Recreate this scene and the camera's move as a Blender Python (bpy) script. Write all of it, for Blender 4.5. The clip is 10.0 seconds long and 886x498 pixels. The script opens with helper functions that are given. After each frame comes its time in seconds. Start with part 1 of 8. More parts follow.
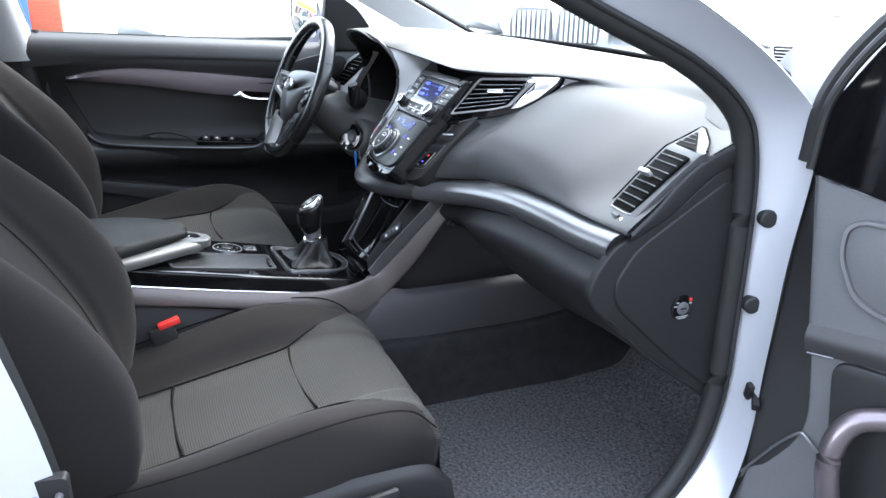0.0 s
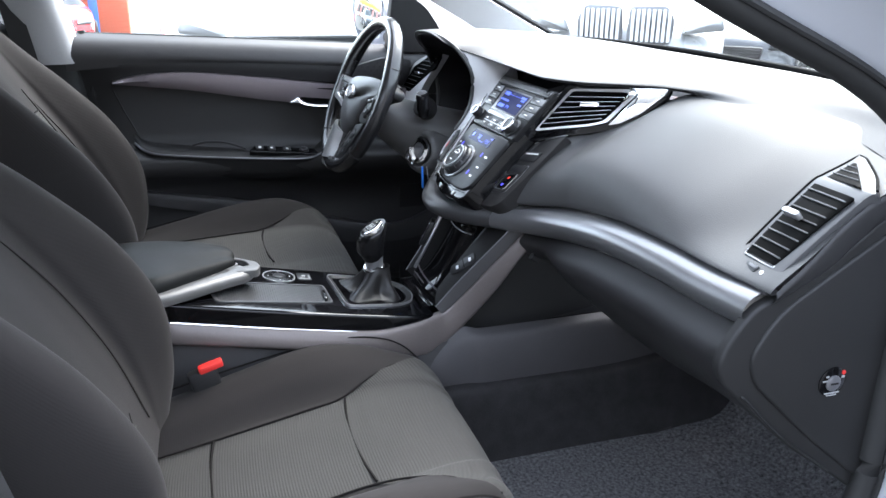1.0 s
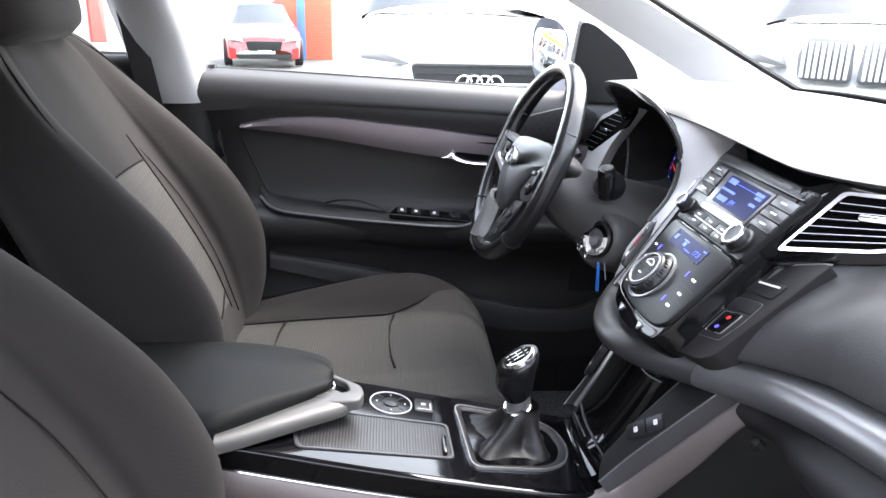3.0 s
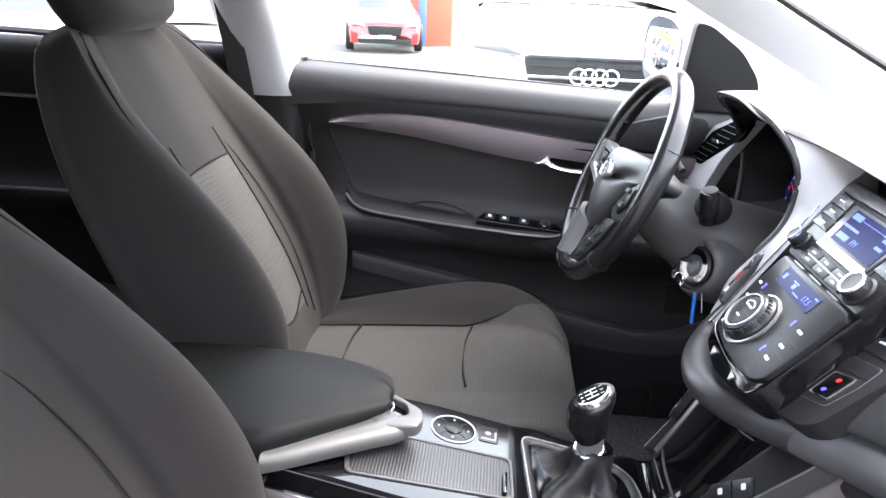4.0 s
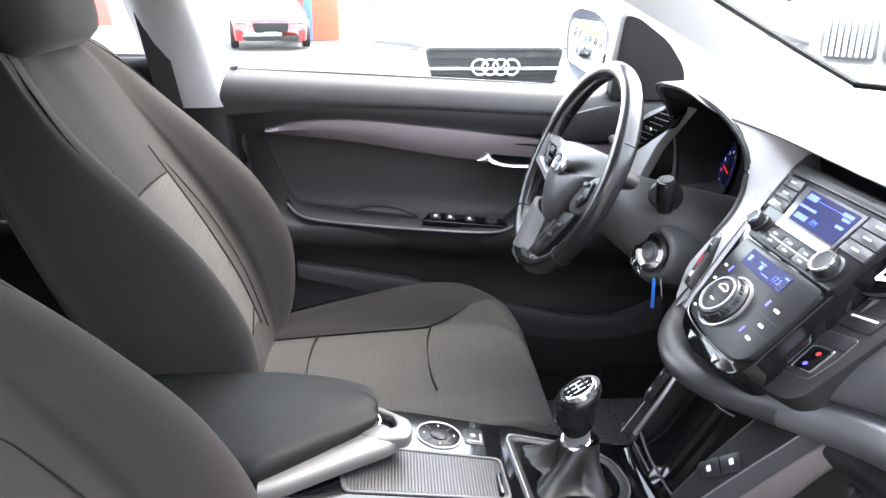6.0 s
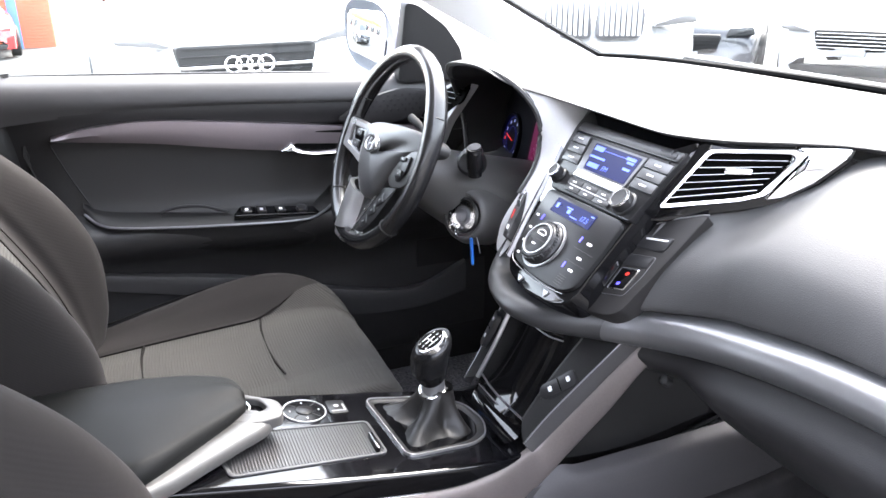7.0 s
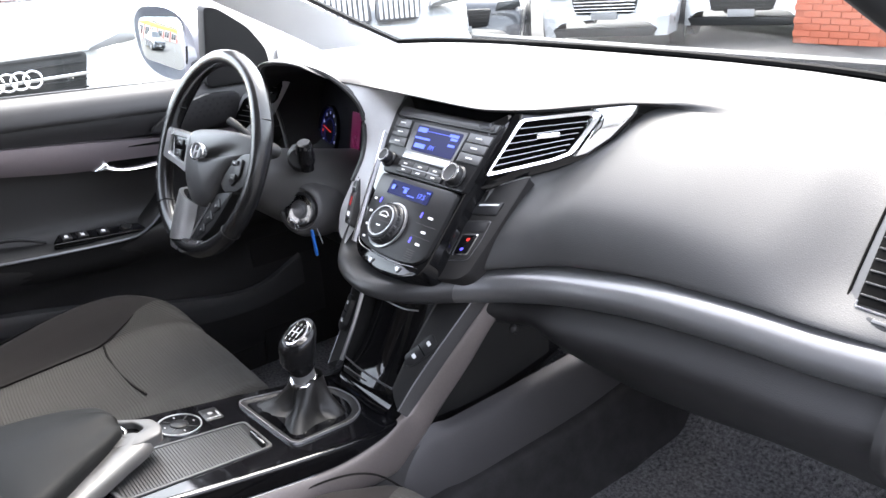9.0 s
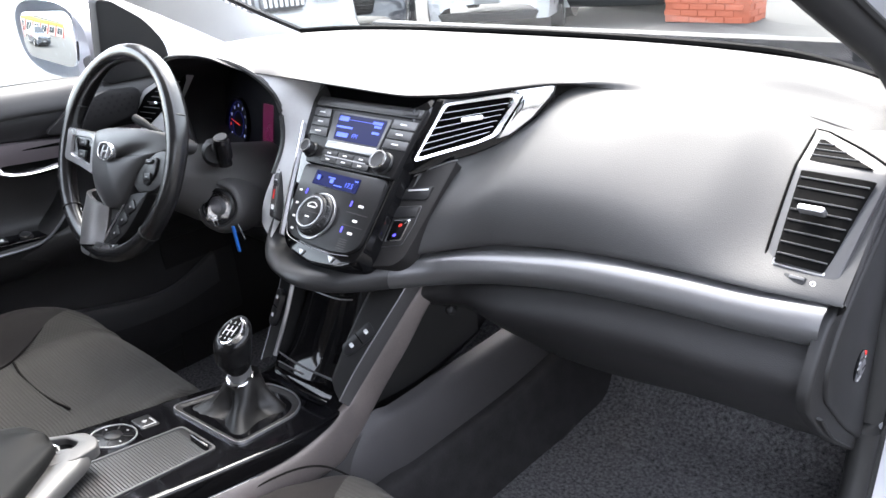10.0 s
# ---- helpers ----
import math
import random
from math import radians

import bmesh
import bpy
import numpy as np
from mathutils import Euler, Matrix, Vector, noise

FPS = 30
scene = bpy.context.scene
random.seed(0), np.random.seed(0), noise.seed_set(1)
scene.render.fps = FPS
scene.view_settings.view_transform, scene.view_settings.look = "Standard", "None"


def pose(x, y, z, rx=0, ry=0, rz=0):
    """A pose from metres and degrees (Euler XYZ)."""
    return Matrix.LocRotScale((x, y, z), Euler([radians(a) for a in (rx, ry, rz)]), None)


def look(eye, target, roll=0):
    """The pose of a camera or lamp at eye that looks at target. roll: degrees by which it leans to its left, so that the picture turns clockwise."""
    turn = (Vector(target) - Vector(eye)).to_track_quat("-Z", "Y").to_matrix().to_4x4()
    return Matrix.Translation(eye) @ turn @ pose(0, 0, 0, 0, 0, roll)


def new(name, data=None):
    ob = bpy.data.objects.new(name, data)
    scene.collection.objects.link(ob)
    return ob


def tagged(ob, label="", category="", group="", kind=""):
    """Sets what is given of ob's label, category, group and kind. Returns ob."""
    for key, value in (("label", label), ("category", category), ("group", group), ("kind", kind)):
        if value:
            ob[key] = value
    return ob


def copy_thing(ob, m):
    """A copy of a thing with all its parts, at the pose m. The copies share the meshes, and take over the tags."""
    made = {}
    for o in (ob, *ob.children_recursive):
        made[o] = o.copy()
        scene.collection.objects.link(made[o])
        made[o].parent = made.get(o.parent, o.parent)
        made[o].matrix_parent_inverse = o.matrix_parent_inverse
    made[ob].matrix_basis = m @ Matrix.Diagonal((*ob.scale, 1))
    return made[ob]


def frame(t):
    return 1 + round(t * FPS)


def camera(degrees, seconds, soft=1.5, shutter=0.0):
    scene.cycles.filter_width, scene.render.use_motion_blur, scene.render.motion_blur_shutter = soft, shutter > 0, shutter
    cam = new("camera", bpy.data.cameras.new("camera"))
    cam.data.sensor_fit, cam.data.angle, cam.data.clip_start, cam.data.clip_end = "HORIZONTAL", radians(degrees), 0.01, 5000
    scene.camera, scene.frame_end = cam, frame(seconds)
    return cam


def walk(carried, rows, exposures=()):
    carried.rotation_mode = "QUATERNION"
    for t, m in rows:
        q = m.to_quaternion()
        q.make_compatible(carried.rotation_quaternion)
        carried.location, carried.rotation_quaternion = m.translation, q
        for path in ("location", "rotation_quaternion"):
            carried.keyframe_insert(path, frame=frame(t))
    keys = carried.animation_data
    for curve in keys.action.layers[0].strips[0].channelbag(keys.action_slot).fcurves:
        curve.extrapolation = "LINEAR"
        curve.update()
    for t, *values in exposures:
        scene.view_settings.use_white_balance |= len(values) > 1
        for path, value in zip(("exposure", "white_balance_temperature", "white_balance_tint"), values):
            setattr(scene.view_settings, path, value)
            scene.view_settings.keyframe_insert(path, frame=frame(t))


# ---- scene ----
cam = camera(60.0, 10.0)
PATH = [
    (0, (1.625, -0.353, 0.951), (-0.118, 0.366, 0.282), 1.0),
    (0.5, (1.524, -0.331, 0.945), (-0.26, 0.278, 0.275), 0.4),
    (1, (1.398, -0.315, 0.945), (-0.391, 0.272, 0.268), 0.8),
    (1.5, (1.293, -0.316, 0.954), (-0.503, 0.245, 0.276), 0.8),
    (2, (1.189, -0.289, 0.943), (-0.634, 0.209, 0.286), 1.4),
    (2.5, (1.057, -0.228, 0.969), (-0.793, 0.11, 0.288), 1.1),
    (2.7, (1.016, -0.211, 0.956), (-0.856, 0.043, 0.301), 1.2),
    (3.8, (0.879, -0.145, 0.968), (-1.006, -0.22, 0.303), 2.1),
    (4, (0.874, -0.141, 0.972), (-1.005, -0.273, 0.301), 2.4),
    (4.5, (0.88, -0.126, 0.974), (-0.991, -0.349, 0.303), 3.1),
    (5, (0.893, -0.134, 0.972), (-0.981, -0.345, 0.306), 4.1),
    (5.2, (0.893, -0.134, 0.968), (-0.984, -0.329, 0.306), 3.9),
    (6.3, (0.859, -0.311, 0.992), (-0.986, 0.035, 0.303), -0.3),
    (6.5, (0.871, -0.349, 0.986), (-0.939, 0.158, 0.301), -0.5),
    (7, (0.919, -0.363, 0.985), (-0.813, 0.352, 0.286), -0.7),
    (7.5, (1.011, -0.341, 0.99), (-0.682, 0.452, 0.278), -1.4),
    (8, (1.05, -0.342, 0.991), (-0.613, 0.504, 0.271), -2.3),
    (8.5, (0.998, -0.393, 1.001), (-0.589, 0.58, 0.27), -3.6),
    (9, (0.95, -0.446, 1.007), (-0.521, 0.683, 0.257), -4.2),
    (9.5, (0.928, -0.474, 1.015), (-0.437, 0.766, 0.241), -4.4),
    (10, (0.921, -0.494, 1.012), (-0.356, 0.821, 0.213), -4.7),
]

walk(cam, [(t, look(eye, target, roll)) for t, eye, target, roll in PATH],
     exposures=[(0.0, 3.97, 6100, 9), (1.0, 3.98, 6180, 10), (2.5, 4.23, 6580, 14), (4.5, 4.79, 6660, 14), (6.4, 4.9, 6660, 14), (7.0, 4.86, 6660, 14), (8.5, 4.38, 6640, 14), (10.0, 4.17, 6640, 13)])

# ---- daylight ----
world = bpy.data.worlds.new("sky")
scene.world = world
world.use_nodes = True
wn = world.node_tree
sky = wn.nodes.new("ShaderNodeTexSky")
sky.sky_type = "NISHITA"
sky.sun_disc = False
sky.sun_elevation, sky.sun_rotation = radians(52), radians(-35)
sky.altitude, sky.air_density, sky.dust_density, sky.ozone_density = 100, 1.0, 1.5, 0.8
haze = wn.nodes.new("ShaderNodeHueSaturation")
haze.inputs["Saturation"].default_value = 0.4
wn.links.new(sky.outputs[0], haze.inputs["Color"])
wn.links.new(haze.outputs[0], wn.nodes["Background"].inputs[0])
wn.nodes["Background"].inputs[1].default_value = 0.15
sun = new("sun", bpy.data.lights.new("sun", "SUN"))
sun.data.energy, sun.data.angle, sun.data.color = 0.6, radians(40), (1.0, 0.97, 0.93)
sun.matrix_world = look((-6, 9, 13), (0, 0, 0))

# ---- small building tools ----
def cr(pts, n, closed=False):
    """A smooth curve through the points, as n points."""
    p = [np.array(q, float) for q in pts]
    if len(p) == 2:
        return [p[0] + (p[1] - p[0]) * k for k in np.linspace(0, 1, n)]
    m = len(p)
    if closed:
        ext = [p[-1]] + p + [p[0], p[1]]
        spans, ts = m, np.linspace(0, m, n, endpoint=False)
    else:
        ext = [2 * p[0] - p[1]] + p + [2 * p[-1] - p[-2]]
        spans, ts = m - 1, np.linspace(0, m - 1, n)
    out = []
    for t in ts:
        i = min(int(t), spans - 1)
        f = t - i
        a, b, c, d = ext[i], ext[i + 1], ext[i + 2], ext[i + 3]
        out.append(0.5 * (2 * b + (c - a) * f + (2 * a - 5 * b + 4 * c - d) * f * f + (3 * b - a - 3 * c + d) * f ** 3))
    return out


def grid_bm(g, closed_u=False, closed_v=False, caps=False):
    bm = bmesh.new()
    vs = [[bm.verts.new(tuple(q)) for q in row] for row in g]
    a, b = len(vs), len(vs[0])
    for i in range(a if closed_u else a - 1):
        for j in range(b if closed_v else b - 1):
            bm.faces.new((vs[i][j], vs[i][(j + 1) % b], vs[(i + 1) % a][(j + 1) % b], vs[(i + 1) % a][j]))
    if caps and closed_v:
        bm.faces.new(vs[0][::-1])
        bm.faces.new(vs[-1])
    bmesh.ops.recalc_face_normals(bm, faces=bm.faces)
    return bm


def loft(rows, nu=24, nv=16, thick=0.0, closed_v=False, caps=False):
    """A smooth skin over rows of points."""
    cols = [cr(r, nv, closed_v) for r in rows]
    g = [list(x) for x in zip(*[cr([c[j] for c in cols], nu) for j in range(nv)])]
    bm = grid_bm(g, closed_v=closed_v, caps=caps)
    if thick:
        bmesh.ops.solidify(bm, geom=bm.faces[:], thickness=thick)
    return bm


def box(c, s, bev=0.004, seg=2, rot=(0, 0, 0)):
    bm = bmesh.new()
    bmesh.ops.create_cube(bm, size=1.0)
    bmesh.ops.scale(bm, vec=s, verts=bm.verts)
    if bev:
        bmesh.ops.bevel(bm, geom=bm.edges[:], offset=min(bev, min(s) * 0.45), segments=seg, affect="EDGES", profile=0.5)
    bmesh.ops.transform(bm, matrix=pose(*c, *rot), verts=bm.verts)
    return bm


class Frame:
    """A place with its own right (u), up (v) and outward (n) directions."""

    def __init__(self, o, u, v):
        self.o, self.u = Vector(o), Vector(u).normalized()
        v = Vector(v)
        self.v = v.normalized()
        self.n = self.u.cross(self.v).normalized()

    def at(self, u, v, n=0.0):
        return self.o + self.u * u + self.v * v + self.n * n

    def matrix(self, u=0, v=0, n=0):
        m = Matrix((self.u, self.v, self.n)).transposed().to_4x4()
        m.translation = self.at(u, v, n)
        return m


def plate(fr, outline, lo, hi, bev=0.0015, seg=2):
    """A flat piece with the outline (u, v), from lo to hi along the frame's normal."""
    bm = bmesh.new()
    a = [bm.verts.new(fr.at(u, v, lo)) for u, v in outline]
    b = [bm.verts.new(fr.at(u, v, hi)) for u, v in outline]
    k = len(a)
    bm.faces.new(a[::-1])
    top = bm.faces.new(b)
    for i in range(k):
        bm.faces.new((a[i], a[(i + 1) % k], b[(i + 1) % k], b[i]))
    bmesh.ops.recalc_face_normals(bm, faces=bm.faces)
    if bev:
        bmesh.ops.bevel(bm, geom=list(top.edges), offset=bev, segments=seg, affect="EDGES", profile=0.5)
    return bm


def rrect(u0, v0, u1, v1, r=0.004, k=4):
    out = []
    for cu, cv, a0 in ((u1 - r, v1 - r, 0), (u0 + r, v1 - r, 90), (u0 + r, v0 + r, 180), (u1 - r, v0 + r, 270)):
        for i in range(k + 1):
            a = radians(a0 + 90 * i / k)
            out.append((cu + r * math.cos(a), cv + r * math.sin(a)))
    return out


def rpoly(pts, r=0.005, k=4):
    """A polygon with its corners rounded off."""
    out, m = [], len(pts)
    for i in range(m):
        p, a, b = Vector(pts[i]), Vector(pts[i - 1]), Vector(pts[(i + 1) % m])
        d1, d2 = (a - p), (b - p)
        q = min(r, d1.length * 0.45, d2.length * 0.45)
        s, e = p + d1.normalized() * q, p + d2.normalized() * q
        for j in range(k + 1):
            f = j / k
            w = s * (1 - f) ** 2 + p * 2 * f * (1 - f) + e * f * f
            out.append((w.x, w.y))
    return out


def ring_plate(fr, outer, inner, lo, hi, bev=0.001):
    """A flat frame between two outlines with the same number of points."""
    k = len(outer)
    g = []
    prof = [(0, lo), (0, hi - bev), (0.12, hi), (0.88, hi), (1, hi - bev), (1, lo)]
    for i in range(k):
        o, n = Vector(outer[i]), Vector(inner[i])
        row = []
        for f, h in prof:
            w = o.lerp(n, f)
            row.append(fr.at(w.x, w.y, h))
        g.append(row)
    return grid_bm(g, closed_u=True)


def disc(fr, u, v, prof, seg=32):
    """A turned piece: (radius, height) steps about the frame's normal."""
    g = []
    for r, h in prof:
        g.append([fr.at(u + r * math.cos(2 * math.pi * i / seg), v + r * math.sin(2 * math.pi * i / seg), h) for i in range(seg)])
    bm = grid_bm(g, closed_v=True)
    for row in (0, len(prof) - 1):
        if prof[row][0] > 1e-4:
            bm.verts.ensure_lookup_table()
            bm.faces.new([bm.verts[row * seg + i] for i in range(seg)])
    bmesh.ops.recalc_face_normals(bm, faces=bm.faces)
    return bm


def tube(path, r, seg=8, closed=False, flat=1.0, caps=True):
    """A round bar along a path; r a number or one for each point."""
    p = [Vector(tuple(q)) for q in path]
    m = len(p)
    g = []
    ref = Vector((0, 0, 1))
    for i in range(m):
        d = (p[(i + 1) % m] - p[i - 1]) if closed else (p[min(i + 1, m - 1)] - p[max(i - 1, 0)])
        d.normalize()
        s = d.cross(ref)
        if s.length < 0.05:
            s = d.cross(Vector((1, 0, 0)))
        s.normalize()
        t = s.cross(d)
        rr = r[i] if isinstance(r, (list, tuple)) else r
        g.append([p[i] + s * rr * math.cos(2 * math.pi * j / seg) + t * rr * flat * math.sin(2 * math.pi * j / seg) for j in range(seg)])
    bm = grid_bm(g, closed_u=closed, closed_v=True, caps=caps and not closed)
    return bm


def thing(name, base, label, category, group="", kind=""):
    ob = new(name)
    ob.location = base
    ob.empty_display_size = 0.05
    tagged(ob, label, category, group, kind)
    return ob


def origin_of(ob):
    while ob.parent:
        ob = ob.parent
    return Vector(ob.location) if ob.type == "EMPTY" else Vector(ob.location)


def finish(me, bm, mats, smooth=True, angle=38):
    bm.to_mesh(me)
    bm.free()
    for m in mats if isinstance(mats, (list, tuple)) else [mats]:
        me.materials.append(m)
    if smooth:
        me.polygons.foreach_set("use_smooth", [True] * len(me.polygons))
        me.set_sharp_from_angle(angle=radians(angle))
    me.update()


def part(name, bm, mat, parent, label="", smooth=True, angle=38):
    """One mesh, built in the world's places, as a part of a thing or of a part."""
    bmesh.ops.translate(bm, vec=-origin_of(parent), verts=bm.verts)
    me = bpy.data.meshes.new(name)
    finish(me, bm, mat, smooth, angle)
    ob = new(name, me)
    ob.parent = parent
    if label:
        tagged(ob, label)
    return ob


def solo(name, bm, mat, base, label, category, group="", kind="", smooth=True, angle=38):
    """A thing that is one mesh."""
    bmesh.ops.translate(bm, vec=-Vector(base), verts=bm.verts)
    me = bpy.data.meshes.new(name)
    finish(me, bm, mat, smooth, angle)
    ob = new(name, me)
    ob.location = base
    return tagged(ob, label, category, group, kind)


def words(name, text, fr, u, v, n, size, mat, parent, align="CENTER"):
    """Small printed writing on a surface."""
    cu = bpy.data.curves.new(name, "FONT")
    cu.body, cu.size, cu.align_x, cu.align_y, cu.extrude, cu.resolution_u = text, size, align, "CENTER", 0.0001, 2
    tmp = bpy.data.objects.new(name, cu)
    scene.collection.objects.link(tmp)
    dg = bpy.context.evaluated_depsgraph_get()
    me = bpy.data.meshes.new_from_object(tmp.evaluated_get(dg))
    bpy.data.objects.remove(tmp)
    bm = bmesh.new()
    bm.from_mesh(me)
    bmesh.ops.transform(bm, matrix=fr.matrix(u, v, n), verts=bm.verts)
    return part(name, bm, mat, parent, smooth=False)

# ---- materials ----
def mat(name, col, rough=0.5, metal=0.0, spread=0.12, fine=300.0, coarse=6.0, bump=0.15, depth=0.0006,
        kind="noise", coat=0.0, spec=0.5, rough_var=0.12, glow=None, glow_k=0.0, sheen=0.0):
    m = bpy.data.materials.new(name)
    m.use_nodes = True
    nt = m.node_tree
    N, L = nt.nodes, nt.links
    b = N["Principled BSDF"]
    b.inputs["Metallic"].default_value = metal
    b.inputs["Specular IOR Level"].default_value = spec
    b.inputs["Coat Weight"].default_value = coat
    b.inputs["Coat Roughness"].default_value = 0.04
    b.inputs["Sheen Weight"].default_value = sheen
    tc = N.new("ShaderNodeTexCoord")
    n1, n2 = N.new("ShaderNodeTexNoise"), N.new("ShaderNodeTexNoise")
    n1.inputs["Scale"].default_value, n1.inputs["Detail"].default_value = coarse, 5
    n2.inputs["Scale"].default_value, n2.inputs["Detail"].default_value = fine, 3
    for n in (n1, n2):
        L.new(tc.outputs["Object"], n.inputs["Vector"])
    mix = N.new("ShaderNodeMath")
    mix.operation = "MULTIPLY_ADD"
    L.new(n1.outputs["Fac"], mix.inputs[0])
    mix.inputs[1].default_value = 0.6
    half = N.new("ShaderNodeMath")
    half.operation = "MULTIPLY"
    half.inputs[1].default_value = 0.4
    L.new(n2.outputs["Fac"], half.inputs[0])
    L.new(half.outputs[0], mix.inputs[2])
    ramp = N.new("ShaderNodeValToRGB")
    ramp.color_ramp.elements[0].position, ramp.color_ramp.elements[1].position = 0.3, 0.7
    ramp.color_ramp.elements[0].color = (*[c * (1 - spread) for c in col], 1)
    ramp.color_ramp.elements[1].color = (*[min(1, c * (1 + spread)) for c in col], 1)
    L.new(mix.outputs[0], ramp.inputs["Fac"])
    L.new(ramp.outputs["Color"], b.inputs["Base Color"])
    rr = N.new("ShaderNodeMapRange")
    rr.inputs["To Min"].default_value, rr.inputs["To Max"].default_value = max(0.02, rough - rough_var), min(1, rough + rough_var)
    L.new(n1.outputs["Fac"], rr.inputs["Value"])
    L.new(rr.outputs["Result"], b.inputs["Roughness"])
    if bump:
        bp = N.new("ShaderNodeBump")
        bp.inputs["Strength"].default_value, bp.inputs["Distance"].default_value = bump, depth
        src = n2.outputs["Fac"]
        if kind == "grain":
            vo = N.new("ShaderNodeTexVoronoi")
            vo.feature = "DISTANCE_TO_EDGE"
            vo.inputs["Scale"].default_value = fine
            L.new(tc.outputs["Object"], vo.inputs["Vector"])
            src = vo.outputs["Distance"]
        if kind == "weave":
            w1 = N.new("ShaderNodeTexWave")
            w1.bands_direction = "DIAGONAL"
            w1.inputs["Scale"].default_value, w1.inputs["Distortion"].default_value = fine * 0.16, 0.6
            w2 = N.new("ShaderNodeTexWave")
            w2.bands_direction = "X"
            w2.inputs["Scale"].default_value = fine * 0.4
            L.new(tc.outputs["Object"], w1.inputs["Vector"])
            L.new(tc.outputs["Object"], w2.inputs["Vector"])
            am = N.new("ShaderNodeMath")
            am.operation = "MULTIPLY_ADD"
            am.inputs[1].default_value = 0.35
            L.new(w2.outputs["Fac"], am.inputs[0])
            L.new(w1.outputs["Fac"], am.inputs[2])
            src = am.outputs[0]
        if kind == "ribs":
            mp = N.new("ShaderNodeMapping")
            mp.inputs["Scale"].default_value = (0.02, 0.75, 1.0)
            L.new(tc.outputs["Object"], mp.inputs["Vector"])
            w1 = N.new("ShaderNodeTexWave")
            w1.bands_direction = "DIAGONAL"
            w1.inputs["Scale"].default_value, w1.inputs["Distortion"].default_value = fine * 0.36, 0.3
            L.new(mp.outputs["Vector"], w1.inputs["Vector"])
            src = w1.outputs["Fac"]
        L.new(src, bp.inputs["Height"])
        L.new(bp.outputs["Normal"], b.inputs["Normal"])
    if glow:
        b.inputs["Emission Color"].default_value = (*glow, 1)
        b.inputs["Emission Strength"].default_value = glow_k
    return m


def glass_mat(name, tint=(0.9, 0.95, 0.94), rough=0.0):
    m = bpy.data.materials.new(name)
    m.use_nodes = True
    nt = m.node_tree
    nt.nodes.remove(nt.nodes["Principled BSDF"])
    g, t, x = nt.nodes.new("ShaderNodeBsdfGlossy"), nt.nodes.new("ShaderNodeBsdfTransparent"), nt.nodes.new("ShaderNodeMixShader")
    g.inputs["Roughness"].default_value = rough
    t.inputs["Color"].default_value = (*tint, 1)
    x.inputs[0].default_value = 0.05
    nt.links.new(t.outputs[0], x.inputs[1])
    nt.links.new(g.outputs[0], x.inputs[2])
    nt.links.new(x.outputs[0], nt.nodes["Material Output"].inputs[0])
    return m


M_DASH = mat("dash_soft_grey", (0.033, 0.0327, 0.033), 0.49, spec=0.55, kind="grain", fine=380, bump=0.45, depth=0.0005, rough_var=0.06)
M_DARK = mat("dark_plastic", (0.012, 0.0118, 0.012), 0.55, spec=0.32, kind="grain", fine=500, bump=0.25, depth=0.0004)
M_MID = mat("mid_grey_plastic", (0.036, 0.035, 0.0357), 0.55, kind="grain", fine=500, bump=0.25, depth=0.0004)
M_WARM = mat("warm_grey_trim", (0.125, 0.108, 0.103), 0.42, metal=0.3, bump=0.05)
M_SILVER = mat("satin_silver", (0.42, 0.42, 0.43), 0.33, metal=0.85, spread=0.05, bump=0.03)
M_STEEL = mat("grey_metal_trim", (0.2, 0.2, 0.21), 0.35, metal=0.7, spread=0.06, bump=0.04)
M_DOORTRIM = mat("door_trim_metal", (0.19, 0.165, 0.175), 0.36, metal=0.75, spread=0.06, bump=0.04)
M_CHROME = mat("chrome", (0.9, 0.9, 0.91), 0.12, metal=1.0, spread=0.02, bump=0.0, rough_var=0.05)
M_GLOSS = mat("piano_black", (0.003, 0.003, 0.0035), 0.07, spread=0.05, bump=0.0, spec=0.38, rough_var=0.03)
M_FACE = mat("radio_face", (0.009, 0.009, 0.0097), 0.34, spec=0.22, spread=0.05, bump=0.05, fine=900)
M_BTN = mat("button_grey", (0.016, 0.016, 0.017), 0.34, spec=0.35, spread=0.05, bump=0.04, fine=900)
M_LEATHER = mat("black_leather", (0.010, 0.010, 0.0105), 0.24, spec=0.7, kind="grain", fine=650, bump=0.14, depth=0.0005)
M_SEAT = mat("dark_seat_cloth", (0.0195, 0.0176, 0.0168), 0.95, kind="weave", fine=900, bump=0.12, depth=0.0004, sheen=0.04, spec=0.08)
M_SEAM = mat("seat_seam_thread", (0.012, 0.011, 0.0106), 0.97, bump=0.0, spec=0.03)
# near-black that holds the shade at the back of the cabin
M_REAR = mat("shaded_rear_black", (0.006, 0.006, 0.006), 0.6, bump=0.1, spec=0.1)
M_INSERT = mat("ribbed_seat_cloth", (0.040, 0.0382, 0.035), 0.92, kind="ribs", fine=430, bump=0.5, depth=0.0011, sheen=0.05, spec=0.1, spread=0.16)
M_PANEL = mat("matt_switch_panel", (0.016, 0.0152, 0.0152), 0.55, kind="grain", fine=500, bump=0.2, depth=0.0004, spec=0.22)
M_SPOKEDARK = mat("dark_satin_spoke", (0.3, 0.295, 0.29), 0.36, metal=0.7, spread=0.05, bump=0.03)
M_BEZEL = mat("boot_bezel_plastic", (0.022, 0.0215, 0.0218), 0.45, kind="grain", fine=500, bump=0.15, depth=0.0004, spec=0.25)
M_CARPET = mat("heather_carpet", (0.12, 0.118, 0.122), 0.98, fine=520, coarse=150, bump=1.0, depth=0.005, spread=0.9, spec=0.1)
